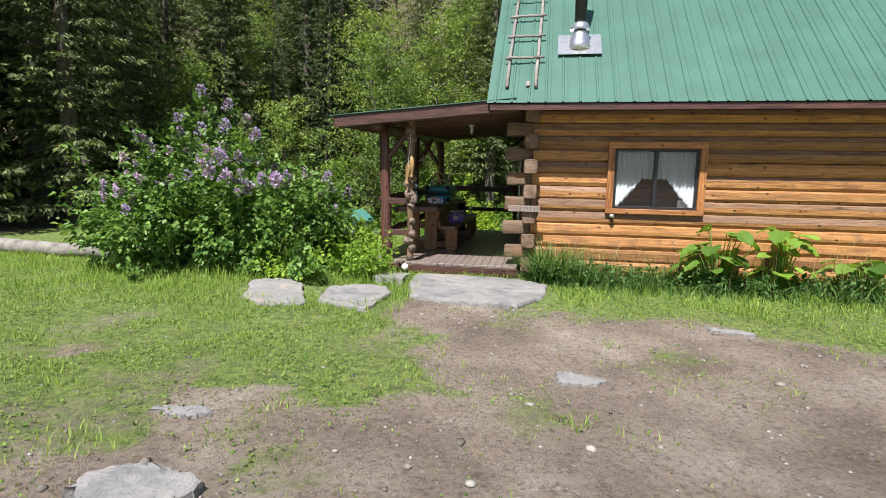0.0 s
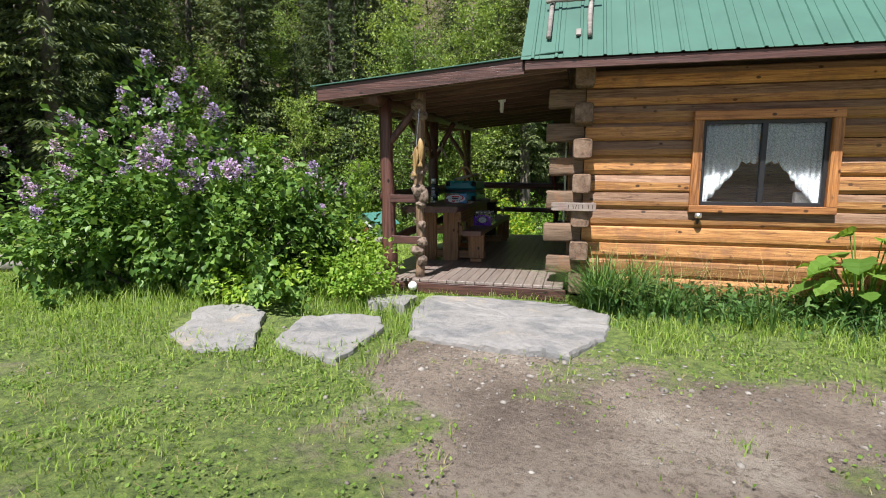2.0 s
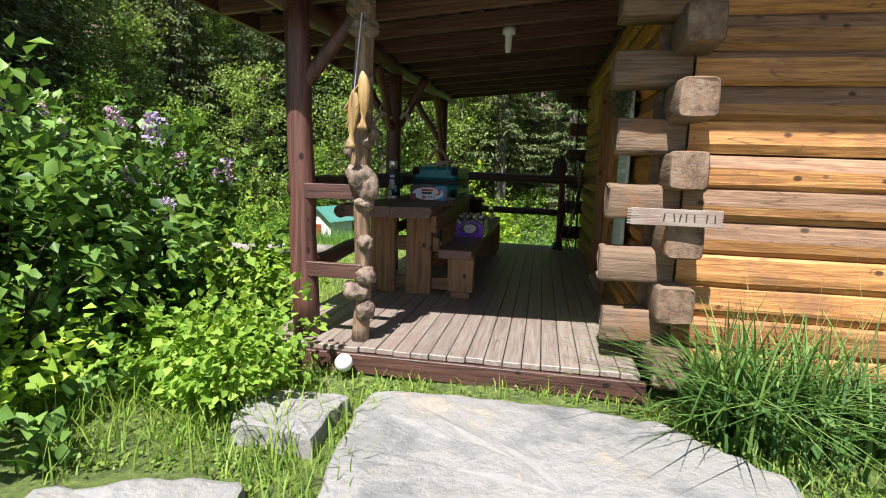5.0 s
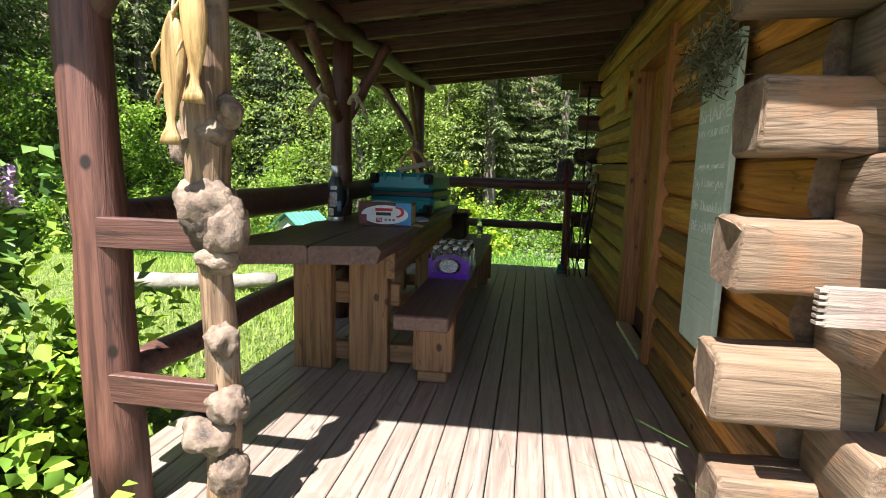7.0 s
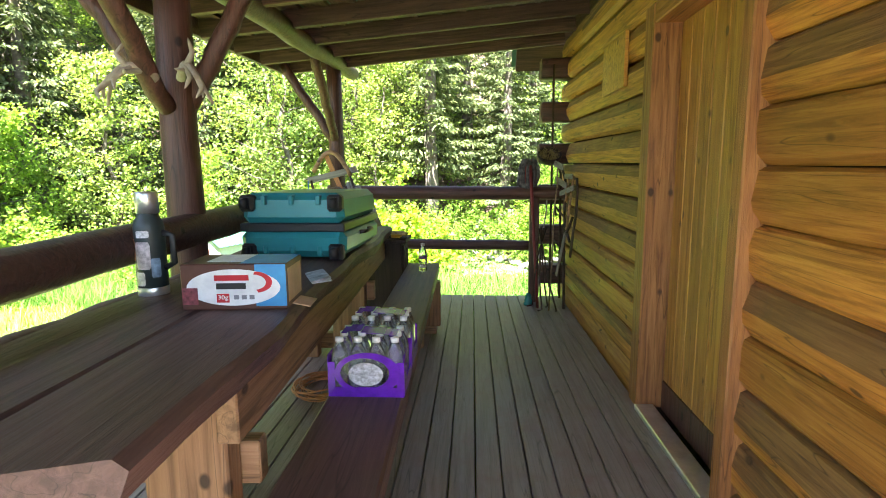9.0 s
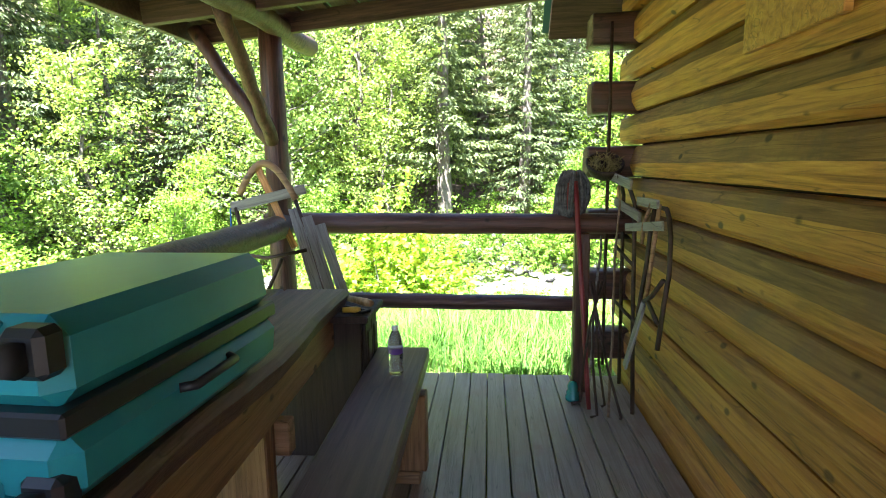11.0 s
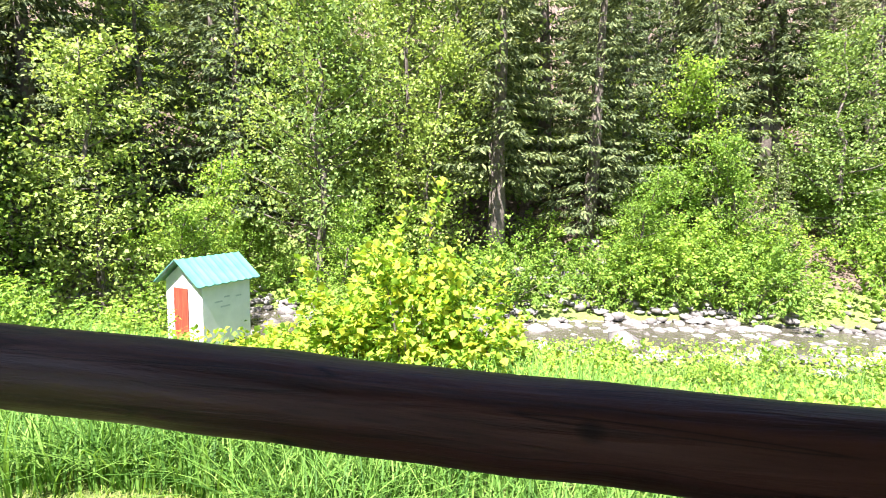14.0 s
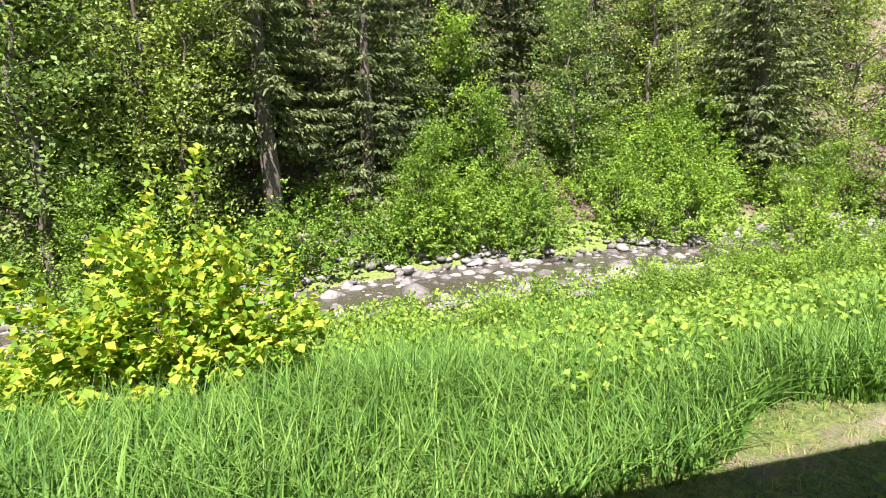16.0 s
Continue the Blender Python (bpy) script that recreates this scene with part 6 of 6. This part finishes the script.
def big_leaf_plant(x, y, h, n, seed, size=0.26):
    """Broad-leaved clump on upright stalks."""
    rg = np.random.default_rng(seed)
    p = thing("burdock", x, y, gz(x, y), "broad-leaved green burdock clump against the log wall", "plant", "burdock clumps")
    st = []
    V, F = [], []
    for i in range(n):
        a, r = rg.uniform(0, 6.28), rg.uniform(0.05, 0.42)
        z = h * rg.uniform(0.35, 1.0) * (1 - 0.3 * r)
        tip = np.array([r * math.cos(a), r * math.sin(a) * 0.7, z])
        st.append(tube([(tip[0] * 0.2, tip[1] * 0.2, -0.03), (tip[0] * 0.6, tip[1] * 0.6, z * 0.6), tuple(tip)], [0.011, 0.008, 0.005], 6))
        s = size * rg.uniform(0.6, 1.15)
        out = np.array([math.cos(a), math.sin(a), rg.uniform(-0.55, 0.1)])
        out /= np.linalg.norm(out)
        side = np.array([-math.sin(a), math.cos(a), rg.normal(0, 0.2)])
        up = np.cross(out, side)
        b0 = len(V)
        prof = [(-0.12, 0.30), (0.1, 0.48), (0.28, 0.40), (0.42, 0.50), (0.6, 0.36), (0.75, 0.30), (0.9, 0.12), (1.0, 0.0)]
        V.append(tip)
        for t, w in prof:
            for sg in (-1, 0, 1):
                V.append(tip + out * s * t + side * s * w * sg + up * s * (0.10 * abs(sg) - 0.25 * t * t + 0.02 * rg.normal()))
        for j in range(len(prof) - 1):
            o = b0 + 1 + j * 3
            F += [(o, o + 1, o + 4, o + 3), (o + 1, o + 2, o + 5, o + 4)]
    mesh_np("leaf_rosette", V, F, LEAF_SHRUB, p)
    sv, sf = join(st)
    mesh_np("stalk_bundle", sv, sf, LEAF_SHRUB, p, "", True)


big_leaf_plant(2.75, 7.72, 1.0, 26, 1)
big_leaf_plant(3.55, 7.75, 0.95, 22, 2)
big_leaf_plant(4.6, 7.8, 0.6, 12, 3)


def spruce_meshes(h, spread, nb, seed, bare=0.06):
    """Drooping boughs with side sprays, and the trunk."""
    rg = np.random.default_rng(seed)
    P, D, S = [], [], []
    for i in range(nb):
        u = (i + rg.uniform()) / nb
        z = h * (bare + (0.985 - bare) * u)
        L = spread * (1 - z / h) ** 0.75 * rg.uniform(0.65, 1.1) + 0.18
        az = i * 2.399 + rg.normal(0, 0.3)
        n = int(14 + L * 46)
        t = rg.uniform(0.12, 1, n) ** 0.8
        dr = np.array([math.cos(az), math.sin(az), 0])
        sd = np.array([-math.sin(az), math.cos(az), 0])
        off = rg.uniform(-1, 1, n) * 0.26 * L * (1.1 - t)
        p = dr * (L * t)[:, None] + sd * off[:, None]
        p[:, 2] = z - 0.30 * L * t + 0.16 * L * t * t - 0.12 * np.abs(off) + rg.normal(0, 0.04, n)
        P.append(p)
        D.append(dr * 0.8 + sd * (np.sign(off) * 0.7)[:, None] + np.array([0, 0, -0.25]))
        S.append(rg.uniform(0.6, 1.2, n) * (0.19 + 0.07 * (1 - u)))
    P, D, S = np.concatenate(P), np.concatenate(D), np.concatenate(S)
    v, f = leaves(P, S, rg, 0.55, 0.32, 0.03, D)
    tv, tf = tube(line((0, 0, -0.3), (0, 0, h * 0.98), 8, 0, 0.03, seed), np.linspace(0.018 * h + 0.05, 0.02, 8), 9, 0.05, seed)
    return v, f, tv, tf


def leaf_tree_meshes(h, spread, seed, nl=46, per=210, size=0.14, low=0.12):
    """Tapered trunk, rising limbs and loose leaf clumps along them."""
    rg = np.random.default_rng(seed)
    tr = line((0, 0, -0.3), (rg.normal(0, 0.4), rg.normal(0, 0.4), h), 9, 0, 0.12, seed)
    tubes = [tube(tr, np.linspace(0.012 * h + 0.04, 0.015, 9), 8, 0.06, seed)]
    P = []
    for i in range(nl):
        u = low + (0.97 - low) * (i + rg.uniform()) / nl
        k = u * 8
        b = tr[int(k)] * (1 - k % 1) + tr[min(8, int(k) + 1)] * (k % 1)
        L = spread * (0.35 + 0.65 * math.sin(math.pi * min(1, 0.25 + 0.75 * u))) * rg.uniform(0.5, 1.1)
        az = i * 2.399 + rg.normal(0, 0.4)
        e = b + np.array([math.cos(az) * L, math.sin(az) * L, L * rg.uniform(0.1, 0.75)])
        m = (b + e) / 2 + np.array([0, 0, -0.08 * L])
        tubes.append(tube([b, m, e], [0.035 * (1.2 - u) + 0.01, 0.02 * (1.2 - u) + 0.006, 0.004], 5))
        n = per
        t = rg.uniform(0.25, 1.08, n)
        base = (b[None] * (1 - t[:, None]) + e[None] * t[:, None])
        cl = rg.integers(0, 7, n)
        cc = rg.normal(0, 0.30 * L + 0.12, (7, 3)) * np.array([1, 1, 0.6])
        P.append(base + cc[cl] * 0.85 + rg.normal(0, 0.13, (n, 3)) * np.array([1.2, 1.2, 0.7]))
    v, f = leaves(np.concatenate(P), size, rg, 0.9, 0.72, 0.08)
    tv, tf = join(tubes)
    return v, f, tv, tf


def plant_tree(kind, x, y, s, rz, crown, trunk, label, group):
    t = empty(kind, pose(x, y, gz(x, y), random.uniform(-2, 2), random.uniform(-2, 2), rz) @ Matrix.Scale(s, 4), label, "tree", group)
    for nm, src in (("crown", crown), ("trunk", trunk)):
        o = new(nm, src.data)
        o.parent = t
    return t


def protos(maker, mats):
    v, f, tv, tf = maker
    a = mesh_np("crown", v, f, mats[0])
    b = mesh_np("trunk", tv, tf, mats[1], None, "", True)
    return a, b


SPR = [protos(spruce_meshes(14, 2.6, 190, 1), (NEEDLE, BARK)), protos(spruce_meshes(17, 2.9, 220, 2, 0.17), (NEEDLE, BARK)), protos(spruce_meshes(9, 2.0, 130, 3, 0.03), (NEEDLE, BARK))]
DEC = [protos(leaf_tree_meshes(11, 2.6, 11), (LEAF_TREE, BARK)), protos(leaf_tree_meshes(9, 2.3, 12, 40, 220, 0.14, 0.08), (LEAF_TREE, BARK)), protos(leaf_tree_meshes(6, 1.9, 13, 30, 210, 0.13, 0.04), (LEAF_SHRUB, BARK))]
SHR = []
for i in range(3):
    (v, f), (sv, sf), c, d = shrub_mesh("s", 1.3, 1.3, 1.9, 120, 26, 0.115, 70 + i, LEAF_SHRUB, 0.7)
    SHR.append((mesh_np("foliage", v, f, LEAF_SHRUB), mesh_np("woody_stem", sv, sf, BARK, None, "", True)))
rt = random.Random(21)


def bush(x, y, s):
    a, b = SHR[rt.randrange(3)]
    t = empty("wild_shrub", pose(x, y, gz(x, y) - 0.05, 0, 0, rt.uniform(0, 360)) @ Matrix.Diagonal((s, s, s * rt.uniform(0.7, 1.1), 1)), "leafy wild green shrub on the creek bank", "shrub", "wild shrubs")
    for nm, src in (("foliage", a), ("woody_stem", b)):
        o = new(nm, src.data)
        o.parent = t


def spruce(x, y, s, k=None):
    c, t = SPR[rt.randrange(3) if k is None else k]
    plant_tree("spruce", x, y, s, rt.uniform(0, 360), c, t, "tall dark green spruce on the wooded slope", "spruces")


def leaf_tree(x, y, s, k=None):
    c, t = DEC[rt.randrange(3) if k is None else k]
    plant_tree("cottonwood", x, y, s, rt.uniform(0, 360), c, t, "light green leafy tree near the creek", "leafy trees")


# near trees over the creek
spruce(-2.7, 31.0, 1.0, 1)
spruce(0.6, 33.2, 0.95, 0)
spruce(-1.1, 35.0, 1.1, 0)
spruce(2.2, 35.5, 0.9, 0)
for x_, y_, s_, k_ in ((-8.0, 28.5, 1.0, 0), (-6.3, 30.5, 1.05, 0), (-5.0, 29.8, 0.85, 1), (-9.6, 31.0, 1.1, 0), (-4.2, 33.0, 1.1, 0), (-12.0, 27.0, 0.8, 2), (-10.5, 25.0, 0.6, 2), (-6.8, 26.6, 0.6, 2), (-14.5, 24.0, 0.9, 2), (-13.0, 20.5, 0.8, 2), (-15.5, 21.5, 0.9, 1), (-11.6, 23.6, 0.8, 1), (-13.8, 17.0, 0.7, 2), (1.8, 31.2, 0.62, 2), (9.5, 34.0, 0.9, 1), (6.0, 33.0, 0.75, 2), (4.4, 35.5, 0.9, 2), (14.0, 36.0, 0.9, 0), (17.0, 30.0, 0.6, 2), (-17, 30, 1.0, 1)):
    leaf_tree(x_, y_, s_, k_)
for x_, y_, s_, k_ in ((-12.5, 12.5, 0.9, 0), (-14.0, 9.5, 1.0, 0), (-15.5, 14.0, 1.1, 1), (-16.5, 8.0, 1.0, 0), (-17.5, 11.0, 1.1, 1), (5.5, 35.0, 0.9, 2), (8.0, 37.5, 1.0, 1), (11.5, 36.5, 0.9, 0), (-13.0, 31.5, 1.0, 0), (-15.5, 34.0, 1.1, 1), (-11.8, 36.0, 1.0, 0), (4.2, 38.5, 1.0, 0), (7.0, 33.2, 0.5, 2), (13.0, 39.5, 1.0, 0), (16.5, 38.0, 0.9, 1), (19.5, 36.0, 0.9, 0)):
    spruce(x_, y_, s_, k_)
for x_, y_, s_, k_ in ((-16.5, 17.0, 1.1, 0), (-18.5, 15.0, 1.1, 0), (-20.0, 12.0, 1.1, 0), (-18.0, 20.0, 1.1, 0), (-22.0, 16.0, 1.2, 0), (-16.5, 26.0, 1.1, 0), (-10.2, 33.5, 1.0, 0), (-7.2, 34.5, 1.0, 0), (-3.2, 37.0, 1.1, 0)):
    spruce(x_, y_, s_, k_)
# wooded slope behind
made = 0
while made < 60:
    x_, y_ = rt.uniform(-46, 34), rt.uniform(33, 58)
    if y_ < 36 + 0.05 * abs(x_) or (abs(x_ - 3.0) < 1.6 and y_ < 46):
        continue
    (spruce if rt.random() < 0.72 else leaf_tree)(x_, y_, rt.uniform(0.8, 1.25))
    made += 1
made = 0
while made < 26:
    x_, y_ = rt.uniform(-34, -13.5), rt.uniform(6, 34)
    if x_ > -15 and y_ > 12:
        continue
    (spruce if rt.random() < 0.85 else leaf_tree)(x_, y_, rt.uniform(0.7, 1.15))
    made += 1
for x_, y_, s_ in ((-9.5, 15.5, 0.8), (-8.6, 18.0, 0.7), (-10.4, 18.6, 0.9), (-11.6, 19.6, 1.1), (-8.8, 21.0, 0.7), (-12.5, 17.5, 1.2), (-10.6, 20.5, 0.9), (-13.8, 20.0, 1.2), (-9.4, 23.0, 0.9), (-5.6, 23.8, 0.8), (-3.6, 24.2, 0.6), (-16.0, 12.0, 1.0)):
    bush(x_, y_, s_)
made = 0
while made < 125:
    x_ = rt.uniform(-24, 24)
    y_ = float(creek_mid(x_)) + 2.6 + rt.uniform(0, 1) ** 1.4 * 15
    if abs(x_ - 1.2) < 2.2 and y_ < 32 and rt.random() < 0.7:
        continue
    bush(x_, y_, rt.uniform(0.6, 1.25))
    made += 1
for i in range(26):
    x_ = rt.uniform(1.5, 22)
    bush(x_, float(creek_mid(x_)) - 2.4 - rt.uniform(0, 3.2), rt.uniform(0.3, 0.5))
for x_, y_, s_ in ((2.6, 31.2, 1.35), (4.6, 31.0, 0.9), (2.4, 33.6, 1.1), (5.6, 32.2, 1.1), (3.8, 34.4, 1.2), (6.6, 31.2, 0.8), (2.6, 30.6, 0.6), (4.0, 32.8, 0.9), (7.4, 33.4, 1.0), (3.0, 36.6, 1.1), (10.0, 31.5, 1.0), (12.0, 33.0, 1.2), (14.2, 32.2, 1.0), (11.5, 36.0, 1.2), (16.0, 34.0, 1.2), (13.5, 35.0, 1.1), (18.0, 33.0, 1.0), (15.5, 37.5, 1.2), (-7.0, 17.6, 0.5), (-8.3, 19.6, 0.55), (-4.9, 21.5, 0.5), (-9.6, 17.0, 0.6)):
    bush(x_, y_, s_)
made = 0
while made < 18:
    x_, y_ = rt.uniform(15, 46), rt.uniform(31, 50)
    (spruce if rt.random() < 0.6 else leaf_tree)(x_, y_, rt.uniform(0.8, 1.2))
    made += 1
for i in range(22):
    x_ = rt.uniform(9, 30)
    bush(x_, 24 + 0.1 * x_ + rt.uniform(-3, 1.5), rt.uniform(0.5, 0.9))
# bare dead stems on the slope
for i, (x_, y_, h_) in enumerate(((3.4, 40.0, 11), (4.3, 41.0, 10), (-20, 31, 12), (16.5, 37.0, 12), (21.0, 38.0, 12))):
    sn = thing("dead_tree", x_, y_, gz(x_, y_), "bare grey dead tree stem on the slope", "tree", "dead trees")
    pole("trunk", (0, 0, -0.3), (rt.uniform(-0.8, 0.8), 0.2, h_), 0.16, 0.03, PALE_BARK, sn, 200 + i, 0.06, 0.05, 8)
    for k in range(9):
        z_ = h_ * rt.uniform(0.3, 0.95)
        a = rt.uniform(0, 6.28)
        pole("branch", (0, 0, z_), (math.cos(a) * 0.9, math.sin(a) * 0.9, z_ - 0.25), 0.02, 0.004, PALE_BARK, sn, 220 + k, 0.05, 0.03, 5, "", 5)
for a, b in SPR + DEC + SHR:
    bpy.data.objects.remove(a)
    bpy.data.objects.remove(b)

# yellow-green young maples before the creek
for i, (x_, y_, rx_, hh, sh) in enumerate(((-2.8, 19.6, 0.62, 2.1, 70), (-3.65, 19.5, 0.55, 1.55, 46), (-1.85, 19.4, 0.5, 1.7, 52), (-2.4, 20.1, 0.4, 2.45, 30), (-4.6, 19.9, 0.6, 0.95, 40), (-5.5, 20.4, 0.6, 0.75, 36), (-6.1, 19.6, 0.55, 0.6, 30), (-1.5, 20.2, 0.5, 1.25, 34), (-3.3, 20.5, 0.35, 2.2, 22))):
    shrub("maple_shrub", x_, y_, rx_, 0.75, hh, int(sh * 1.3), 30, 0.108, 90 + i, LEAF_MAPLE, "bright yellow-green young maple above the tall grass", "shrub", "young maples", 0.95)

# ---- grass ----
def grass(name, x, y, h, w, seed, material, label, lean=0.4, segs=3, zoff=-0.01):
    rg = np.random.default_rng(seed)
    v, f = blades(np.column_stack([x, y, ground_z(x, y) + zoff]), h, w, rg, lean, segs)
    return tagged(mesh_np(name, v, f, material), label, "grass", "", "stuff")


def off_stones(x, y):
    ok = np.ones(len(x), bool)
    for cx_, cy_, r_ in ((-0.42, 7.0, 0.85), (-1.98, 6.28, 0.5), (-3.0, 6.32, 0.58), (-1.46, 2.08, 0.3), (0.1, 6.6, 0.5), (-0.9, 7.3, 0.5)):
        ok &= (x - cx_) ** 2 + (y - cy_) ** 2 > r_ ** 2
    ok &= ~((x > -2.36) & (x < 8) & (y > 7.96) & (y < 13.6))
    return ok


rg = np.random.default_rng(5)
n = 150000
x = rg.uniform(-9.5, 7, n)
y = -0.3 + 8.6 * rg.uniform(0, 1, n) ** 0.9
tuft = 0.5 + 0.5 * bumpy(x, y, 3.1, 9)
keep = (rg.uniform(0, 1, n) < np.clip(turf_amount(x, y) * 1.2 - 0.4 + 0.8 * (tuft - 0.5) + 0.35 * bumpy(x, y, 8.0, 41), 0.22 * (bumpy(x, y, 4.4, 42) > 0.72), 1)) & off_stones(x, y)
x, y = x[keep], y[keep]
hh = 0.032 + 0.045 * np.clip(tuft[keep], 0, 1.5) ** 2 + 0.07 * smooth01(5.6, 7.5, y)
grass("lawn_grass", x, y, hh * rg.uniform(0.6, 1.3, len(x)), 0.0085, 6, GRASS, "short patchy green lawn grass", 0.6, 2)
n = 9000
x, y = rg.uniform(-4, 6, n), rg.uniform(0, 6.5, n)
keep = (turf_amount(x, y) > 0.15) & off_stones(x, y)
grass("dry_grass", x[keep], y[keep], np.full(keep.sum(), 0.05), 0.005, 7, STRAW, "dry straw-coloured grass bits", 1.4, 2)
n = 3900
x, y = rg.uniform(0.2, 6.5, n), 8.1 - np.abs(rg.normal(0, 0.36, n))
keep = off_stones(x, y)
x, y = x[keep], y[keep]
grass("wall_grass", x, y, (0.34 + 0.40 * np.clip(bumpy(x, y * 0.4, 2.6, 51), -0.3, 1)) * rg.uniform(0.5, 1.25, len(x)), 0.018, 8, WALLGRASS, "long green grass growing against the log wall", 1.0, 4)
n = 5200
x, y = rg.uniform(0.3, 6.5, n), 8.05 - np.abs(rg.normal(0, 0.33, n))
keep = off_stones(x, y)
x, y = x[keep], y[keep]
v, f = leaves(np.column_stack([x, y, ground_z(x, y) + rg.uniform(0.0, 0.30, len(x))]), 0.07, rg, 0.6, 0.55, 0.1)
tagged(mesh_np("wall_weeds", v, f, WALLGRASS), "leafy weeds among the long grass by the wall", "herbs", "", "stuff")
n = 420
x, y = rg.uniform(0.3, 5.5, n), 8.05 - np.abs(rg.normal(0, 0.25, n))
grass("seeding_stems", x, y, 0.6 + 0.35 * rg.uniform(0, 1, n), 0.005, 48, STRAW, "thin pale seeding grass stems by the wall", 0.3)
n = 480
x, y = 0.28 + np.abs(rg.normal(0.0, 0.4, n)), rg.normal(7.75, 0.15, n)
grass("corner_grass", x, y, np.full(n, 0.7), 0.02, 9, WALLGRASS, "tall green grass clump at the cabin corner", 0.95, 4)
n = 4200
x, y = rg.uniform(-6.3, -1.2, n), rg.uniform(5.2, 7.5, n)
keep = off_stones(x, y)
grass("stone_grass", x[keep], y[keep], 0.12 + 0.14 * smooth01(5.6, 6.9, y[keep]), 0.009, 10, GRASS, "grass tufts between the stones and the lilac", 0.6)
n = 62000
x, y = rg.uniform(-10.5, 8.5, n), 0.0 + rg.uniform(0, 1, n)
y = 15.7 + 0.9 * smooth01(-0.3, 3.0, x) + 0.15 * np.sin(x * 3) + 7.6 * y ** 1.25
grass("meadow", x, y, 0.58 + 0.22 * np.clip(bumpy(x, y, 0.9, 12), -0.5, 1) - 0.02 * (y - 16) + 0.24 * np.exp(-((y - 18.2) / 0.9) ** 2) * (x < 0.5), 0.019, 11, TALL, "tall lush meadow grass sloping to the creek", 0.72, 4)
n = 15000
x, y = rg.normal(0, 3.6, n), rg.uniform(13.7, 17.0, n)
keep = rg.uniform(0, 1, n) < turf_amount(x, y)
grass("path_grass", x[keep], y[keep], np.full(keep.sum(), 0.10), 0.008, 12, GRASS, "short trampled grass beside the path", 0.7, 2)
n = 4000
x = rg.uniform(-2, 7, n)
y = rg.normal(15.9, 0.4, n) + 0.1 * x
grass("path_straw", x, y, np.full(n, 0.07), 0.006, 13, STRAW, "flattened dry straw along the path", 1.5, 2)
n = 52000
x, y = rg.uniform(-9.5, -2.4, n), rg.uniform(8.0, 16.5, n)
grass("side_grass", x, y, 0.075 + 0.05 * np.clip(bumpy(x, y, 1.2, 21), -0.6, 1), 0.009, 14, GRASS, "green grass beside the porch", 0.6, 2)
n = 40000
x = rg.uniform(-7, 22, n)
y = creek_mid(x) - 2.2 - rg.uniform(0, 1, n) * np.where(x < 0.8, 2.6, 8.0)
v, f = leaves(np.column_stack([x, y, ground_z(x, y) + rg.uniform(0.03, 0.55, n)]), 0.10, rg, 0.6, 0.7, 0.1)
tagged(mesh_np("bank_herbs", v, f, LEAF_SHRUB), "dense low green herbs on the creek bank", "herbs", "", "stuff")
n = 26000
x = rg.uniform(-40, 34, n)
y = creek_mid(x) + 2.3 + 22 * rg.uniform(0, 1, n) ** 1.3
v, f = leaves(np.column_stack([x, y, ground_z(x, y) + rg.uniform(0.02, 0.45, n)]), 0.24, rg, 0.6, 0.7, 0.1)
tagged(mesh_np("slope_herbs", v, f, LEAF_SHRUB), "low green undergrowth on the wooded slope", "herbs", "", "stuff")
n = 120000
x, y = rg.uniform(-9, 6.5, n), rg.uniform(-0.2, 8.0, n)
cl = 0.5 + 0.5 * bumpy(x, y, 4.3, 23)
keep = (rg.uniform(0, 1, n) < np.clip(0.9 * turf_amount(x, y) * (cl > 0.45) + 0.10 * (cl > 0.85), 0, 1)) & off_stones(x, y)
x, y = x[keep], y[keep]
v, f = leaves(np.column_stack([x, y, ground_z(x, y) + rg.uniform(0.0, 0.035, len(x))]), 0.025, rg, 1.2, 0.8, 0.1)
tagged(mesh_np("clover", v, f, GRASS), "low clover and weeds through the lawn", "herbs", "", "stuff")
n = 2400
x, y = rg.uniform(-3, 3, n), 13.65 + 1.9 * rg.uniform(0, 1, n) ** 1.3
v, f = leaves(np.column_stack([x, y, ground_z(x, y) + rg.uniform(0.01, 0.16, n)]), 0.085, rg, 1.0, 0.8, 0.1)
tagged(mesh_np("deck_edge_herbs", v, f, LEAF_SHRUB), "low leafy weeds beside the deck end", "herbs", "", "stuff")
